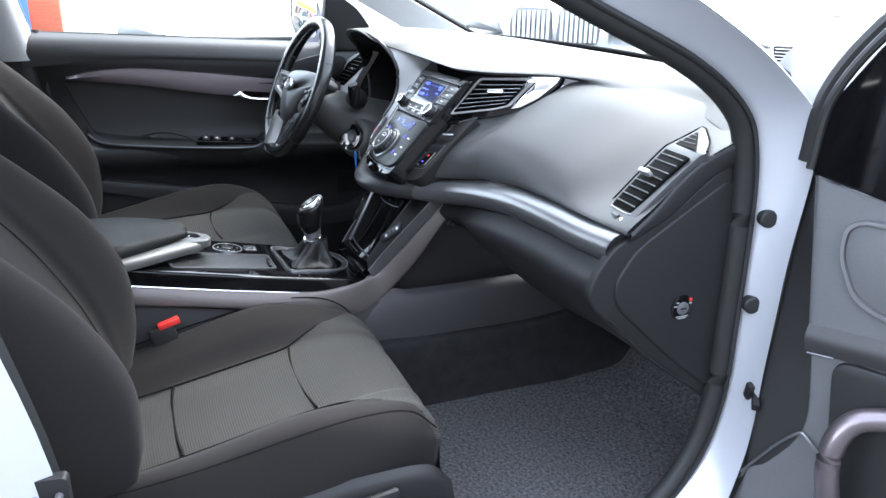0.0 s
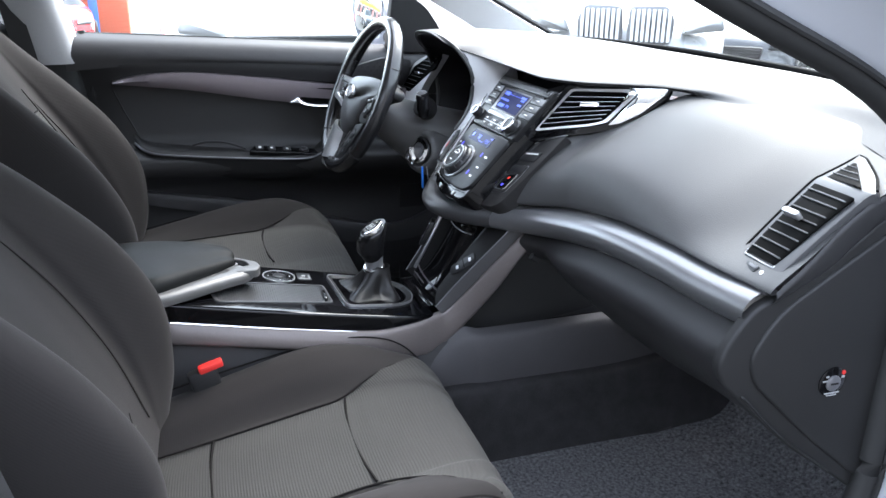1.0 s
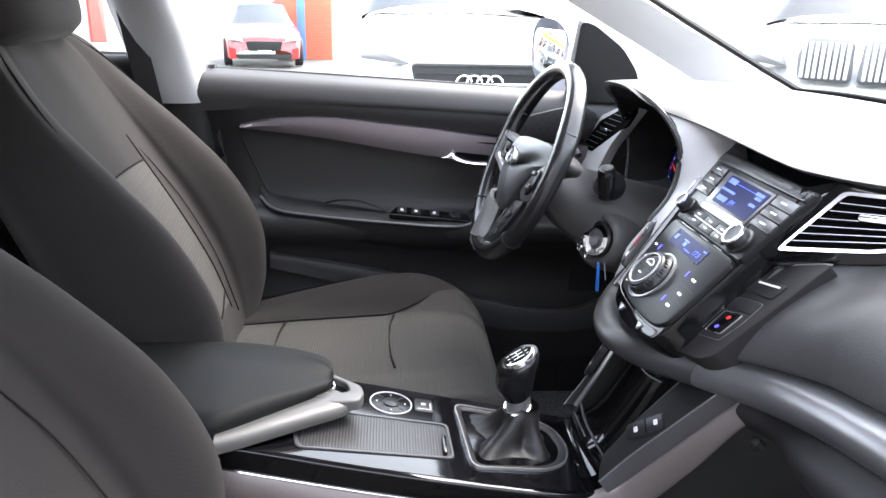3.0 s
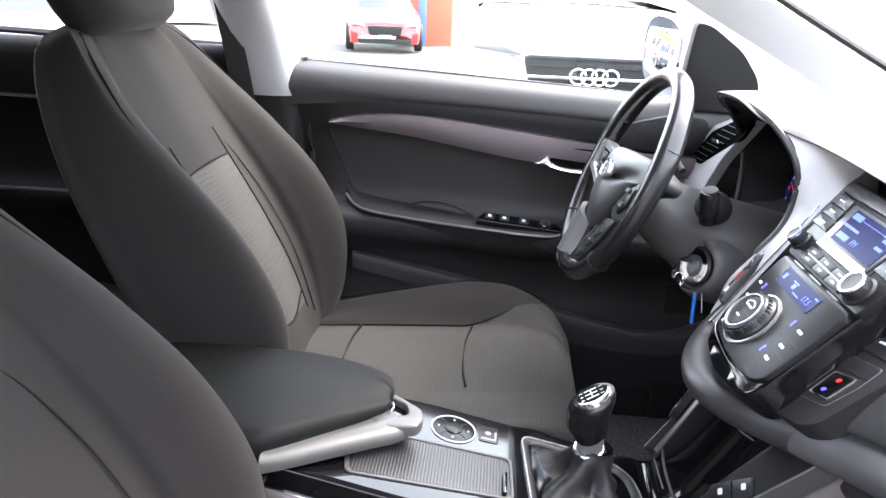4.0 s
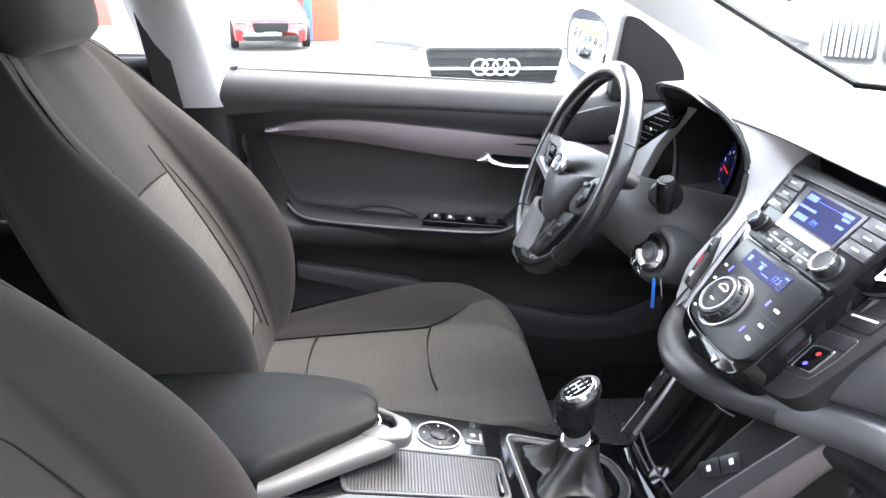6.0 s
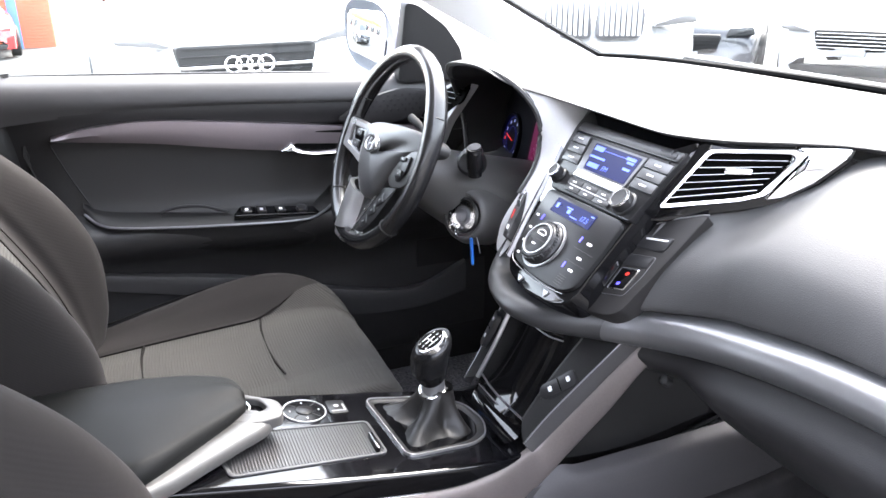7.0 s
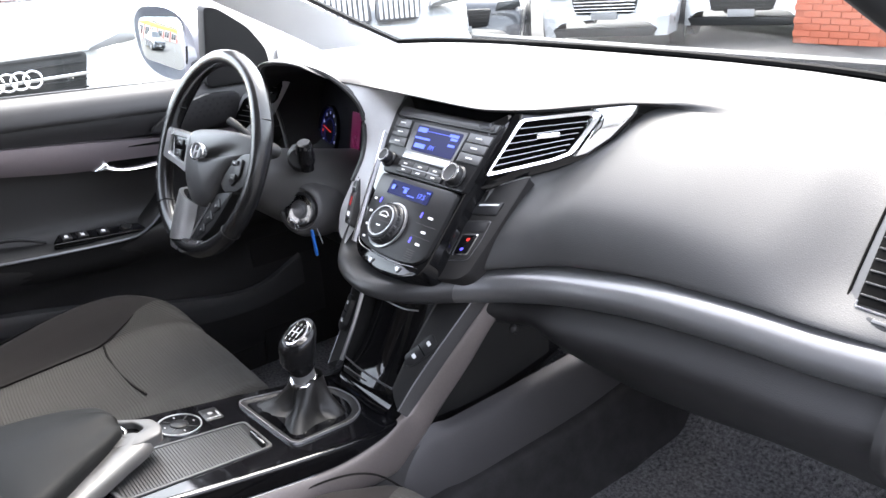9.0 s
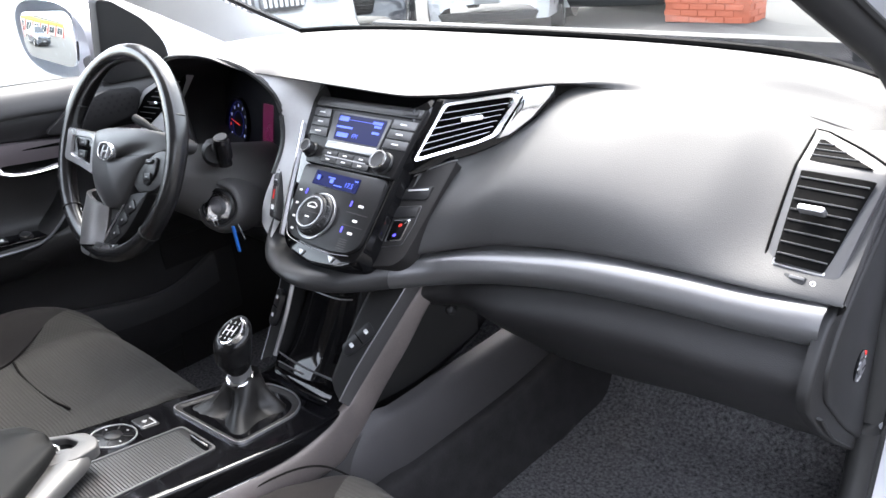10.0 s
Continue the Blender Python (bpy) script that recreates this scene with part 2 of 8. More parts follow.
M_FELT = mat("dark_felt", (0.025, 0.0242, 0.025), 0.97, fine=500, coarse=30, bump=0.6, depth=0.002, spread=0.3, spec=0.1)
M_RUBBER = mat("black_rubber", (0.01, 0.01, 0.01), 0.6, bump=0.1)
M_PAINT = mat("silver_car_paint", (0.47, 0.48, 0.515), 0.32, metal=0.25, spread=0.03, fine=2500, bump=0.02, coat=0.8)
M_HEAD = mat("light_pillar_trim", (0.8, 0.795, 0.78), 0.8, kind="weave", fine=900, bump=0.15, spread=0.05)
M_PILLAR = mat("grey_pillar_trim", (0.33, 0.33, 0.33), 0.7, kind="grain", fine=600, bump=0.2)
M_WHITE = mat("white_print", (0.28, 0.28, 0.28), 0.5, spread=0.02, bump=0.0)
M_RED = mat("red_button", (0.62, 0.03, 0.025), 0.35, spread=0.06, bump=0.0)
M_BLUEKEY = mat("blue_key_tag", (0.02, 0.17, 0.62), 0.35, spread=0.06, bump=0.0)
M_LCD = mat("lit_blue_display", (0.003, 0.005, 0.02), 0.3, bump=0.0, spec=0.12, glow=(0.018, 0.026, 0.36), glow_k=0.014)
M_LCDTXT = mat("display_writing", (0.05, 0.1, 0.6), 0.4, bump=0.0, glow=(0.10, 0.16, 1.0), glow_k=0.06)
M_LED = mat("blue_indicator", (0.05, 0.05, 0.5), 0.4, bump=0.0, glow=(0.12, 0.1, 1.0), glow_k=0.08)
M_LEDRED = mat("red_indicator", (0.5, 0.03, 0.02), 0.4, bump=0.0, glow=(1.0, 0.05, 0.04), glow_k=0.03)
M_DIAL = mat("dial_face", (0.004, 0.004, 0.006), 0.5, bump=0.0, spec=0.08)
M_MAGENTA = mat("dim_purple_display", (0.05, 0.005, 0.03), 0.3, bump=0.0, glow=(0.22, 0.015, 0.08), glow_k=0.016)
M_GLASS = glass_mat("clear_glass", (0.8, 0.85, 0.83))
M_SCREEN = glass_mat("tinted_windscreen_glass", (0.56, 0.585, 0.57))
M_MIRROR = mat("mirror_glass", (0.85, 0.86, 0.87), 0.03, metal=1.0, spread=0.01, bump=0.0, rough_var=0.01)
M_GROUND = mat("pale_asphalt", (0.052, 0.051, 0.048), 0.9, fine=60, coarse=0.6, bump=0.5, depth=0.004, spread=0.2)
M_TYRE = mat("tyre_rubber", (0.02, 0.02, 0.02), 0.75, bump=0.2)
M_CARWHITE = mat("white_car_paint", (0.8, 0.8, 0.8), 0.25, spread=0.02, bump=0.0, coat=0.8)
M_CARRED = mat("red_car_paint", (0.55, 0.02, 0.02), 0.25, spread=0.05, bump=0.0, coat=0.8)
M_CARDARK = mat("dark_car_paint", (0.05, 0.055, 0.065), 0.25, spread=0.05, bump=0.0, coat=0.8)
M_CARSILV = mat("pale_silver_car_paint", (0.55, 0.56, 0.57), 0.28, metal=0.2, spread=0.03, bump=0.0, coat=0.8)
M_WINDOWS = mat("tinted_car_glass", (0.02, 0.025, 0.028), 0.06, spread=0.05, bump=0.0, rough_var=0.02)
M_BRICK = mat("orange_brick", (0.45, 0.13, 0.075), 0.85, fine=90, coarse=5, bump=0.4, depth=0.003, spread=0.2)
M_BLUE = mat("blue_paint_stripe", (0.08, 0.2, 0.5), 0.5, bump=0.05)

M_RIB = mat("ribbed_lid_metal", (0.06, 0.06, 0.0615), 0.42, metal=0.5, spread=0.06, bump=0.04)
M_WALL = mat("grey_render", (0.12, 0.118, 0.115), 0.9, fine=40, coarse=1.2, bump=0.3, depth=0.004, spread=0.15)
M_SPOKE = mat("spoke_silver", (0.5, 0.495, 0.495), 0.3, metal=0.85, spread=0.05, bump=0.03)
M_VENTFR = mat("vent_frame_grey", (0.05, 0.05, 0.052), 0.44, metal=0.15, spread=0.04, bump=0.04)
M_STRIP = mat("dash_strip_metal", (0.18, 0.18, 0.185), 0.3, metal=0.7, spread=0.02, bump=0.0, rough_var=0.02)
M_PAD = mat("armrest_leather", (0.0062, 0.0066, 0.0064), 0.56, kind="grain", fine=650, bump=0.3, depth=0.0005, spec=0.12)
# black trim, and the flat sheets that stand in for shaded recesses
M_VOID = mat("black_trim_and_shade", (0.0014, 0.0014, 0.0014), 0.7, spread=0.1, bump=0.0, spec=0.04)
M_SATINBLACK = mat("satin_black_trim", (0.004, 0.004, 0.0045), 0.22, spread=0.1, bump=0.0, spec=0.16)
# pale grey that carries the windscreen's brightness on cheek and driver's vent
M_CHEEK = mat("windscreen_lit_grey", (0.5, 0.5, 0.505), 0.36, metal=0.1, spread=0.05, bump=0.03)
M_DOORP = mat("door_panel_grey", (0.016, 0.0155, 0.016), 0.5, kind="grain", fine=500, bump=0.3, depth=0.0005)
# dash grey darkened to hold the shade low on the dash
M_DASHSHADE = mat("shaded_dash_grey", (0.019, 0.0185, 0.0192), 0.52, kind="grain", fine=420, bump=0.4, depth=0.0006, spec=0.35)
M_LEVER = mat("lever_satin", (0.085, 0.083, 0.08), 0.45, metal=0.3, spread=0.05, bump=0.03)
# open door's grey, lightened for the daylight falling on it
M_DOORL = mat("daylit_door_grey", (0.10, 0.10, 0.104), 0.55, kind="grain", fine=420, bump=0.4, depth=0.0006, spec=0.3)
M_SHOP = mat("pale_shop_render", (0.45, 0.43, 0.4), 0.85, fine=30, coarse=0.8, bump=0.2, spread=0.1)
M_SHOPRED = mat("red_shop_trim", (0.45, 0.06, 0.045), 0.6, bump=0.05)
M_SHOPYEL = mat("yellow_shop_board", (0.6, 0.45, 0.06), 0.6, bump=0.05)
M_BOOT = mat("soft_boot_leather", (0.011, 0.0106, 0.0104), 0.42, kind="grain", fine=500, bump=0.4, depth=0.0005, spec=0.3)
M_WING = mat("knee_pad_grey", (0.052, 0.050, 0.052), 0.55, kind="grain", fine=420, bump=0.4, depth=0.0006, spec=0.3)
M_KNOB = mat("polished_knob_leather", (0.006, 0.006, 0.0065), 0.24, kind="grain", fine=500, bump=0.2, depth=0.0004, spec=0.4)
M_SILKEY = mat("satin_grey_keys", (0.085, 0.085, 0.0875), 0.3, metal=0.35, spread=0.04, bump=0.0)
M_KEYDIM = mat("dim_grey_keys", (0.026, 0.026, 0.0272), 0.32, spread=0.05, bump=0.02, fine=900)
M_CHIN = mat("chin_soft_plastic", (0.022, 0.022, 0.0228), 0.42, kind="grain", fine=420, bump=0.15, depth=0.0004)
M_TICK = mat("gauge_figures", (0.3, 0.35, 0.6), 0.4, bump=0.0, glow=(0.35, 0.4, 0.8), glow_k=0.02)
M_HUB = mat("hub_grained_plastic", (0.036, 0.0355, 0.036), 0.46, kind="grain", fine=500, bump=0.25, depth=0.0004)
M_NECK = mat("lever_neck_grey", (0.16, 0.16, 0.162), 0.4, metal=0.3, spread=0.05, bump=0.02)
M_PRINT = mat("bright_print", (0.7, 0.7, 0.7), 0.5, spread=0.02, bump=0.0)
M_COLUMN = mat("column_grey_plastic", (0.085, 0.083, 0.082), 0.42, kind="grain", fine=500, bump=0.25, depth=0.0004)

# ---- ground and car shell ----
def ground_z(x, y):
    return -0.42 + 0.025 * min(0.0, x + 2.0)


g = [[(x, y, ground_z(x, y)) for y in (-900, -60, -20, -8, -3, 0, 3, 8, 20, 60, 900)] for x in (-900, -60, -30, -15, -8, -4, -2, 0, 4, 15, 60, 900)]
solo("ground", grid_bm(g), M_GROUND, (0, 0, -0.42), "pale sunlit concrete forecourt around the parked cars", "ground", kind="structure", smooth=False)

floor = thing("floor", (0, 0, -0.02), "dark grey heathered carpet of the car's footwells", "carpet", kind="structure")
rows = [[(x, -1.5, 0.0), (x, -0.5, 0.0), (x, 0.3, 0.0), (x, 0.62, 0.005), (x, 0.78, 0.06), (x, 0.95, 0.34), (x, 1.0, 0.6)] for x in (-0.72, 0, 0.72)]
part("carpet", loft(rows, 3, 40, thick=0.02), M_CARPET, floor)
# the transmission tunnel's side with its carpet and the dark felt step beside it
for s in (-1, 1):
    rows = [[(s * x, y, z + max(0, y - 0.6) * 0.3) for y in (-1.4, -0.4, 0.1, 0.3, 0.5, 0.7, 0.9)] for x, z in ((0.13, 0.175), (0.152, 0.172), (0.162, 0.155), (0.172, 0.08), (0.182, 0.03), (0.196, 0.0))]
    part("tunnel_cover", loft(rows, 24, 24), M_FELT, floor, "dark felt beside the centre tunnel")
    part("mat_piping", tube(cr([(s * 0.192, -0.3, 0.010), (s * 0.192, 0.2, 0.010), (s * 0.192, 0.45, 0.012), (s * 0.186, 0.6, 0.022), (s * 0.17, 0.74, 0.07)], 30), 0.005, 6), M_RUBBER, floor, "black bound edge of the mat")
    part("kick_panel", loft([[(s * 0.728, y, 0.0), (s * 0.715, y, 0.1), (s * 0.712, y, 0.35), (s * 0.718, y, 0.62)] for y in ((0.24, 0.5, 0.8, 1.02) if s < 0 else (0.53, 0.7, 0.85, 1.02))], 10, 10, thick=0.006), M_DARK, floor, "dark footwell side trim")

body = thing("car_body", (0, 0, -0.3), "silver painted car body shell with open passenger doorway", "car body", kind="structure")
# floor pan, firewall, rear wall and roof close the cabin
part("floor_pan", box((0, -0.25, -0.1), (1.6, 2.7, 0.14), 0.02), M_CARDARK, body)
part("firewall", box((0, 1.03, 0.3), (1.5, 0.04, 0.9), 0.01), M_DARK, body)
rows = [[(x, 0.08, z0 - 0.012 * abs(x)), (x, -0.3, z0 + 0.03), (x, -0.9, z0 + 0.03), (x, -1.5, z0 - 0.02), (x, -1.9, z0 - 0.22)] for x, z0 in ((-0.6, 1.10), (-0.45, 1.135), (0, 1.15), (0.45, 1.135), (0.6, 1.10))]
part("roof", loft(rows, 24, 24, thick=0.04), M_HEAD, body, "pale woven headliner under the roof")
part("rear_bulkhead", box((0, -1.95, 0.3), (1.5, 0.05, 0.95), 0.02), M_DARK, body)


def pillar(name, pts_in, pts_out, m, label="", nv=20, thick=0.03):
    rows = [pts_in, pts_out]
    return part(name, loft(rows, 4, nv, thick=thick), m, body, label)


part("sill_trim", box((-0.738, -0.25, 0.02), (0.03, 2.5, 0.14), 0.01), M_DARK, body, "dark inner sill trim")
# windscreen pillars: inner light trim
for s in (-1, 1):
    a = cr([(s * 0.70, 0.56, 0.745), (s * 0.695, 0.38, 0.845), (s * 0.655, 0.12, 0.98), (s * 0.60, -0.02, 1.07)], 16)
    b = cr([(s * 0.665, 0.70, 0.765), (s * 0.66, 0.555, 0.838), (s * 0.61, 0.30, 0.965), (s * 0.56, 0.10, 1.07)], 16)
    mid = [(p + q) / 2 + np.array((-s * 0.010, 0.0, 0.002)) for p, q in zip(a, b)]
    part("pillar_trim", grid_bm([a, mid, b]) if s < 0 else grid_bm([b, mid, a]), M_HEAD, body, "light grey windscreen pillar trim")
    b2 = [p + np.array((s * 0.004, 0.012, 0.006)) for p in b]
    part("windscreen_seal", tube(b2, 0.007, 6), M_RUBBER, body)

# passenger doorway: rubber seal, silver hinge pillar, sill and pillars
seal_line = [(0.745, -0.50, 1.02), (0.70, -0.25, 1.075), (0.665, -0.05, 1.055), (0.70, 0.215, 0.925), (0.715, 0.395, 0.842), (0.722, 0.485, 0.775), (0.726, 0.515, 0.71),
             (0.727, 0.527, 0.6), (0.727, 0.529, 0.42), (0.727, 0.526, 0.28), (0.727, 0.49, 0.16), (0.727, 0.41, 0.07), (0.727, 0.28, 0.03), (0.727, -0.25, 0.03), (0.727, -0.42, 0.06)]
line = cr(seal_line, 90)
part("door_seal", tube(line, 0.0185, 12), M_RUBBER, body, "black rubber door seal")
line2 = [p + np.array((0.020, 0.004, 0.002)) for p in line]
part("inner_seal_lip", tube(line2, 0.004, 6), M_RUBBER, body)
# silver frame follows the seal outwards
outer = cr([(0.80, -0.56, 1.06), (0.76, -0.25, 1.13), (0.735, -0.03, 1.10), (0.765, 0.24, 0.985), (0.785, 0.42, 0.89), (0.80, 0.52, 0.815), (0.81, 0.565, 0.76),
            (0.81, 0.570, 0.685), (0.81, 0.553, 0.55), (0.81, 0.543, 0.38), (0.81, 0.529, 0.19), (0.81, 0.45, 0.0), (0.80, 0.30, -0.08), (0.80, -0.25, -0.1), (0.80, -0.5, -0.06)], 90)
inner = [p + np.array((0.012, 0.010 if p[2] > 0.1 else 0.0, 0.004)) for p in line]
midl = [p * 0.5 + q * 0.5 + np.array((0.0, 0.010, 0.004)) for p, q in zip(inner, outer)]
out2 = [q + np.array((-0.02, 0.02, 0.0)) for q in outer]
part("door_frame", grid_bm([inner, midl, outer, out2]), M_PAINT, body, "silver painted door frame and sill")
# outer wing and pillar skin ahead of the doorway
rows = []
for q in outer[26:78]:
    rows.append([q + np.array((0.03, 0.012, -0.012)), q + np.array((0.06, 0.05, 0.0)), q + np.array((0.065, 0.25, 0.0)), q + np.array((0.03, 0.6, -0.02))])
fender = thing("front_wing", (0.84, 0.9, -0.05), "silver painted front wing beyond the open door", "car wing", kind="structure")
part("wing_panel", loft(rows[14:34:4], 20, 10), M_PAINT, fender)
# bolts on the hinge pillar
fr = Frame((0.772, 0.6, 0.6), (0, 1, 0), (0, 0, 1))
for y, z in ((0.563, 0.604), (0.558, 0.459)):
    f2 = Frame((0.760, y - 0.012, z), (0.3, 0.95, 0), (0, 0, 1))
    part("rubber_plug", disc(f2, 0, 0, [(0.0145, -0.01), (0.0145, 0.003), (0.012, 0.006), (0.004, 0.007)], 20), M_RUBBER, body, "round black rubber plug")
# door check strap and its bracket
strap = thing("door_check_strap", (0.788, 0.548, 0.30), "dark steel door check strap bolted to the pillar", "door strap")
part("arm", box((0.806, 0.540, 0.308), (0.03, 0.012, 0.016), 0.003, rot=(0, 20, -40)), M_DARK, strap)
part("bracket", box((0.788, 0.548, 0.316), (0.016, 0.022, 0.03), 0.004, rot=(0, 15, -20)), M_DARK, strap)
# passenger centre pillar and latch
rows = [[(0.80, -0.46, 0.0), (0.79, -0.47, 0.35), (0.785, -0.515, 0.60), (0.755, -0.60, 0.86), (0.70, -0.66, 1.08)],
        [(0.82, -0.50, 0.0), (0.81, -0.53, 0.35), (0.805, -0.575, 0.60), (0.775, -0.66, 0.86), (0.72, -0.72, 1.08)],
        [(0.835, -0.62, 0.0), (0.83, -0.65, 0.35), (0.82, -0.68, 0.60), (0.79, -0.76, 0.86), (0.74, -0.8, 1.08)],
        [(0.84, -1.5, 0.0), (0.84, -1.5, 0.35), (0.83, -1.5, 0.60), (0.79, -1.5, 0.86), (0.70, -1.5, 1.06)]]
part("centre_pillar", loft(rows, 12, 20, thick=0.02), M_PAINT, body, "silver painted centre pillar")
latch = thing("door_latch_striker", (0.792, -0.487, 0.40), "dark door striker plate on the silver centre pillar", "door striker")
fst = Frame((0.794, -0.487, 0.400), (0.12, 0.99, 0.0), (0.0, 0.0, 1.0))
part("plate", plate(fst, rrect(-0.022, -0.03, 0.024, 0.016, 0.006), -0.012, 0.003, 0.001), M_DARK, latch)
part("loop", tube([fst.at(u, v, n) for u, v, n in cr([(-0.012, -0.006, 0.0), (-0.012, -0.006, 0.016), (-0.006, -0.006, 0.022), (0.008, -0.006, 0.022), (0.014, -0.006, 0.016), (0.014, -0.006, 0.0)], 24)], 0.0045, 8), M_STEEL, latch, "steel striker loop")
rows = [[(0.70, -0.55, 0.03), (0.70, -0.55, 0.4), (0.69, -0.58, 0.7), (0.62, -0.68, 1.06)], [(0.765, -0.475, 0.03), (0.768, -0.485, 0.35), (0.767, -0.53, 0.6), (0.70, -0.65, 1.06)]]
part("pillar_trim", loft(rows, 6, 16, thick=0.02), M_RUBBER, body, "dark inner centre pillar trim")

# windscreen glass and cowl
ws = thing("windscreen", (0, 0.72, 0.78), "clear raked windscreen with a black bottom edge", "windscreen", kind="structure")
rows = [[(-0.66, 0.705, 0.772), (-0.655, 0.565, 0.842), (-0.60, 0.30, 0.972), (-0.55, 0.10, 1.075)],
        [(-0.33, 0.80, 0.775), (-0.33, 0.66, 0.85), (-0.3, 0.40, 0.985), (-0.28, 0.16, 1.10)],
        [(0, 0.83, 0.775), (0, 0.69, 0.852), (0, 0.42, 0.99), (0, 0.18, 1.11)],
        [(0.33, 0.80, 0.775), (0.33, 0.66, 0.85), (0.3, 0.40, 0.985), (0.28, 0.16, 1.10)],
        [(0.66, 0.705, 0.772), (0.655, 0.565, 0.842), (0.60, 0.30, 0.972), (0.55, 0.10, 1.075)]]
pane = part("pane", loft(rows, 24, 12), M_SCREEN, ws)
pane.visible_shadow = False
edge = cr([(-0.66, 0.70, 0.774), (-0.5, 0.725, 0.782), (-0.25, 0.735, 0.787), (0, 0.74, 0.789), (0.25, 0.735, 0.787), (0.5, 0.70, 0.784), (0.66, 0.62, 0.772)], 60)
part("black_edge", tube(edge, 0.0085, 8, flat=0.8), M_VOID, ws, "black rubber edge at the windscreen's foot")
rows = [[p + np.array((0, 0.012, -0.004)) for p in edge[::6]], [p + np.array((0, 0.10, -0.022)) for p in edge[::6]], [p + np.array((0, 0.16, -0.05)) for p in edge[::6]]]
part("cowl", loft(rows, 8, 40), M_STEEL, ws, "pale grey cowl below the glass")
# bonnet, hidden below the dash line
rows = [[(x, 0.95, 0.66 - 0.06 * abs(x)), (x, 1.3, 0.60 - 0.06 * abs(x)), (x, 1.8, 0.45 - 0.08 * abs(x))] for x in (-0.75, -0.4, 0, 0.4, 0.75)]
part("bonnet", loft(rows, 16, 12, thick=0.01), M_PAINT, body)

# plain unseen wall closing the forecourt behind the camera, added to cut sky light
solo("unseen_wall_east", box((5.6, -1.0, 1.18), (0.3, 40.0, 3.2), 0.02), M_WALL, (5.6, -1.0, -0.42), "plain grey wall, unseen, added to cut the sky's light", "wall", kind="structure")

# ---- dashboard ----
dash = thing("dashboard", (0, 0.6, 0.3), "dark grey grained soft-touch dashboard across the cabin", "dashboard")
ridge = [(-0.715, 0.40, 0.745), (-0.62, 0.33, 0.755), (-0.54, 0.265, 0.77), (-0.48, 0.232, 0.793), (-0.42, 0.212, 0.812), (-0.34, 0.198, 0.823), (-0.26, 0.203, 0.823), (-0.205, 0.228, 0.802),
         (-0.165, 0.285, 0.782), (-0.105, 0.302, 0.775), (0.0, 0.304, 0.772), (0.05, 0.307, 0.770), (0.10, 0.314, 0.769), (0.16, 0.356, 0.768), (0.215, 0.42, 0.769), (0.27, 0.475, 0.768), (0.40, 0.535, 0.766), (0.56, 0.575, 0.755), (0.715, 0.535, 0.738)]
rows = []
for x, y, z in ridge:
    yf = 0.735 - 0.12 * (abs(x) / 0.7) ** 3
    zf = 0.784 - 0.012 * (abs(x) / 0.7) ** 3
    k = 0.012 if abs(x) < 0.6 else 0.004
    rows.append([(x, y + 0.006, z - 0.0085) if x < 0.35 else (x, y - 0.028, z - 0.0125 - 0.02 * max(0, x - 0.4)), (x, y, z), (x, y * 0.72 + yf * 0.28, z * 0.75 + zf * 0.25 + k), (x, y * 0.35 + yf * 0.65, z * 0.35 + zf * 0.65 + k), (x, yf, zf), (x, yf + 0.05, zf - 0.03)])
part("dash_top", loft(rows, 140, 26), M_DASH, dash, "grey grained dash top pad with a lip over the radio")

# passenger side face, from the lip down to the metal strip
face = [[(0.1304, 0.2795, 0.6544), (0.1304, 0.249, 0.617), (0.135, 0.222, 0.582), (0.14, 0.204, 0.553), (0.14, 0.222, 0.548)],
        [(0.1618, 0.3226, 0.6693), (0.1618, 0.280, 0.637), (0.166, 0.244, 0.598), (0.17, 0.228, 0.556), (0.17, 0.246, 0.552)],
        [(0.1999, 0.369, 0.683), (0.205, 0.316, 0.654), (0.21, 0.272, 0.614), (0.212, 0.256, 0.564), (0.212, 0.274, 0.558)],
        [(0.239, 0.4356, 0.7191), (0.245, 0.36, 0.686), (0.25, 0.292, 0.638), (0.255, 0.275, 0.574), (0.255, 0.293, 0.568)],
        [(0.275, 0.488, 0.7565), (0.285, 0.405, 0.718), (0.288, 0.306, 0.652), (0.29, 0.282, 0.581), (0.29, 0.300, 0.575)],
        [(0.40, 0.535, 0.7645), (0.40, 0.44, 0.728), (0.40, 0.325, 0.656), (0.40, 0.295, 0.593), (0.40, 0.315, 0.587)],
        [(0.52, 0.567, 0.7565), (0.52, 0.468, 0.715), (0.52, 0.346, 0.645), (0.52, 0.304, 0.596), (0.52, 0.324, 0.590)],
        [(0.62, 0.566, 0.7455), (0.62, 0.465, 0.692), (0.62, 0.375, 0.631), (0.62, 0.310, 0.594), (0.62, 0.330, 0.590)],
        [(0.725, 0.533, 0.7355), (0.725, 0.44, 0.697), (0.725, 0.365, 0.636), (0.725, 0.314, 0.596), (0.725, 0.334, 0.592)]]
part("face_panel", loft(face, 80, 30), M_DASH, dash, "grained passenger-side dash face")
rows = [[(0.7245, y, zt), (0.7275, y, zt - 0.006), (0.7265, y, (zt + zb) / 2), (0.721, y, zb), (0.712, y, zb - 0.004)] for y, zt, zb in ((0.322, 0.594, 0.578), (0.335, 0.605, 0.583), (0.365, 0.630, 0.597), (0.40, 0.666, 0.616), (0.44, 0.695, 0.650), (0.48, 0.712, 0.676), (0.533, 0.733, 0.690))]
part("end_band", loft(rows, 24, 12), M_DASHSHADE, dash, "dark band round the dash end")
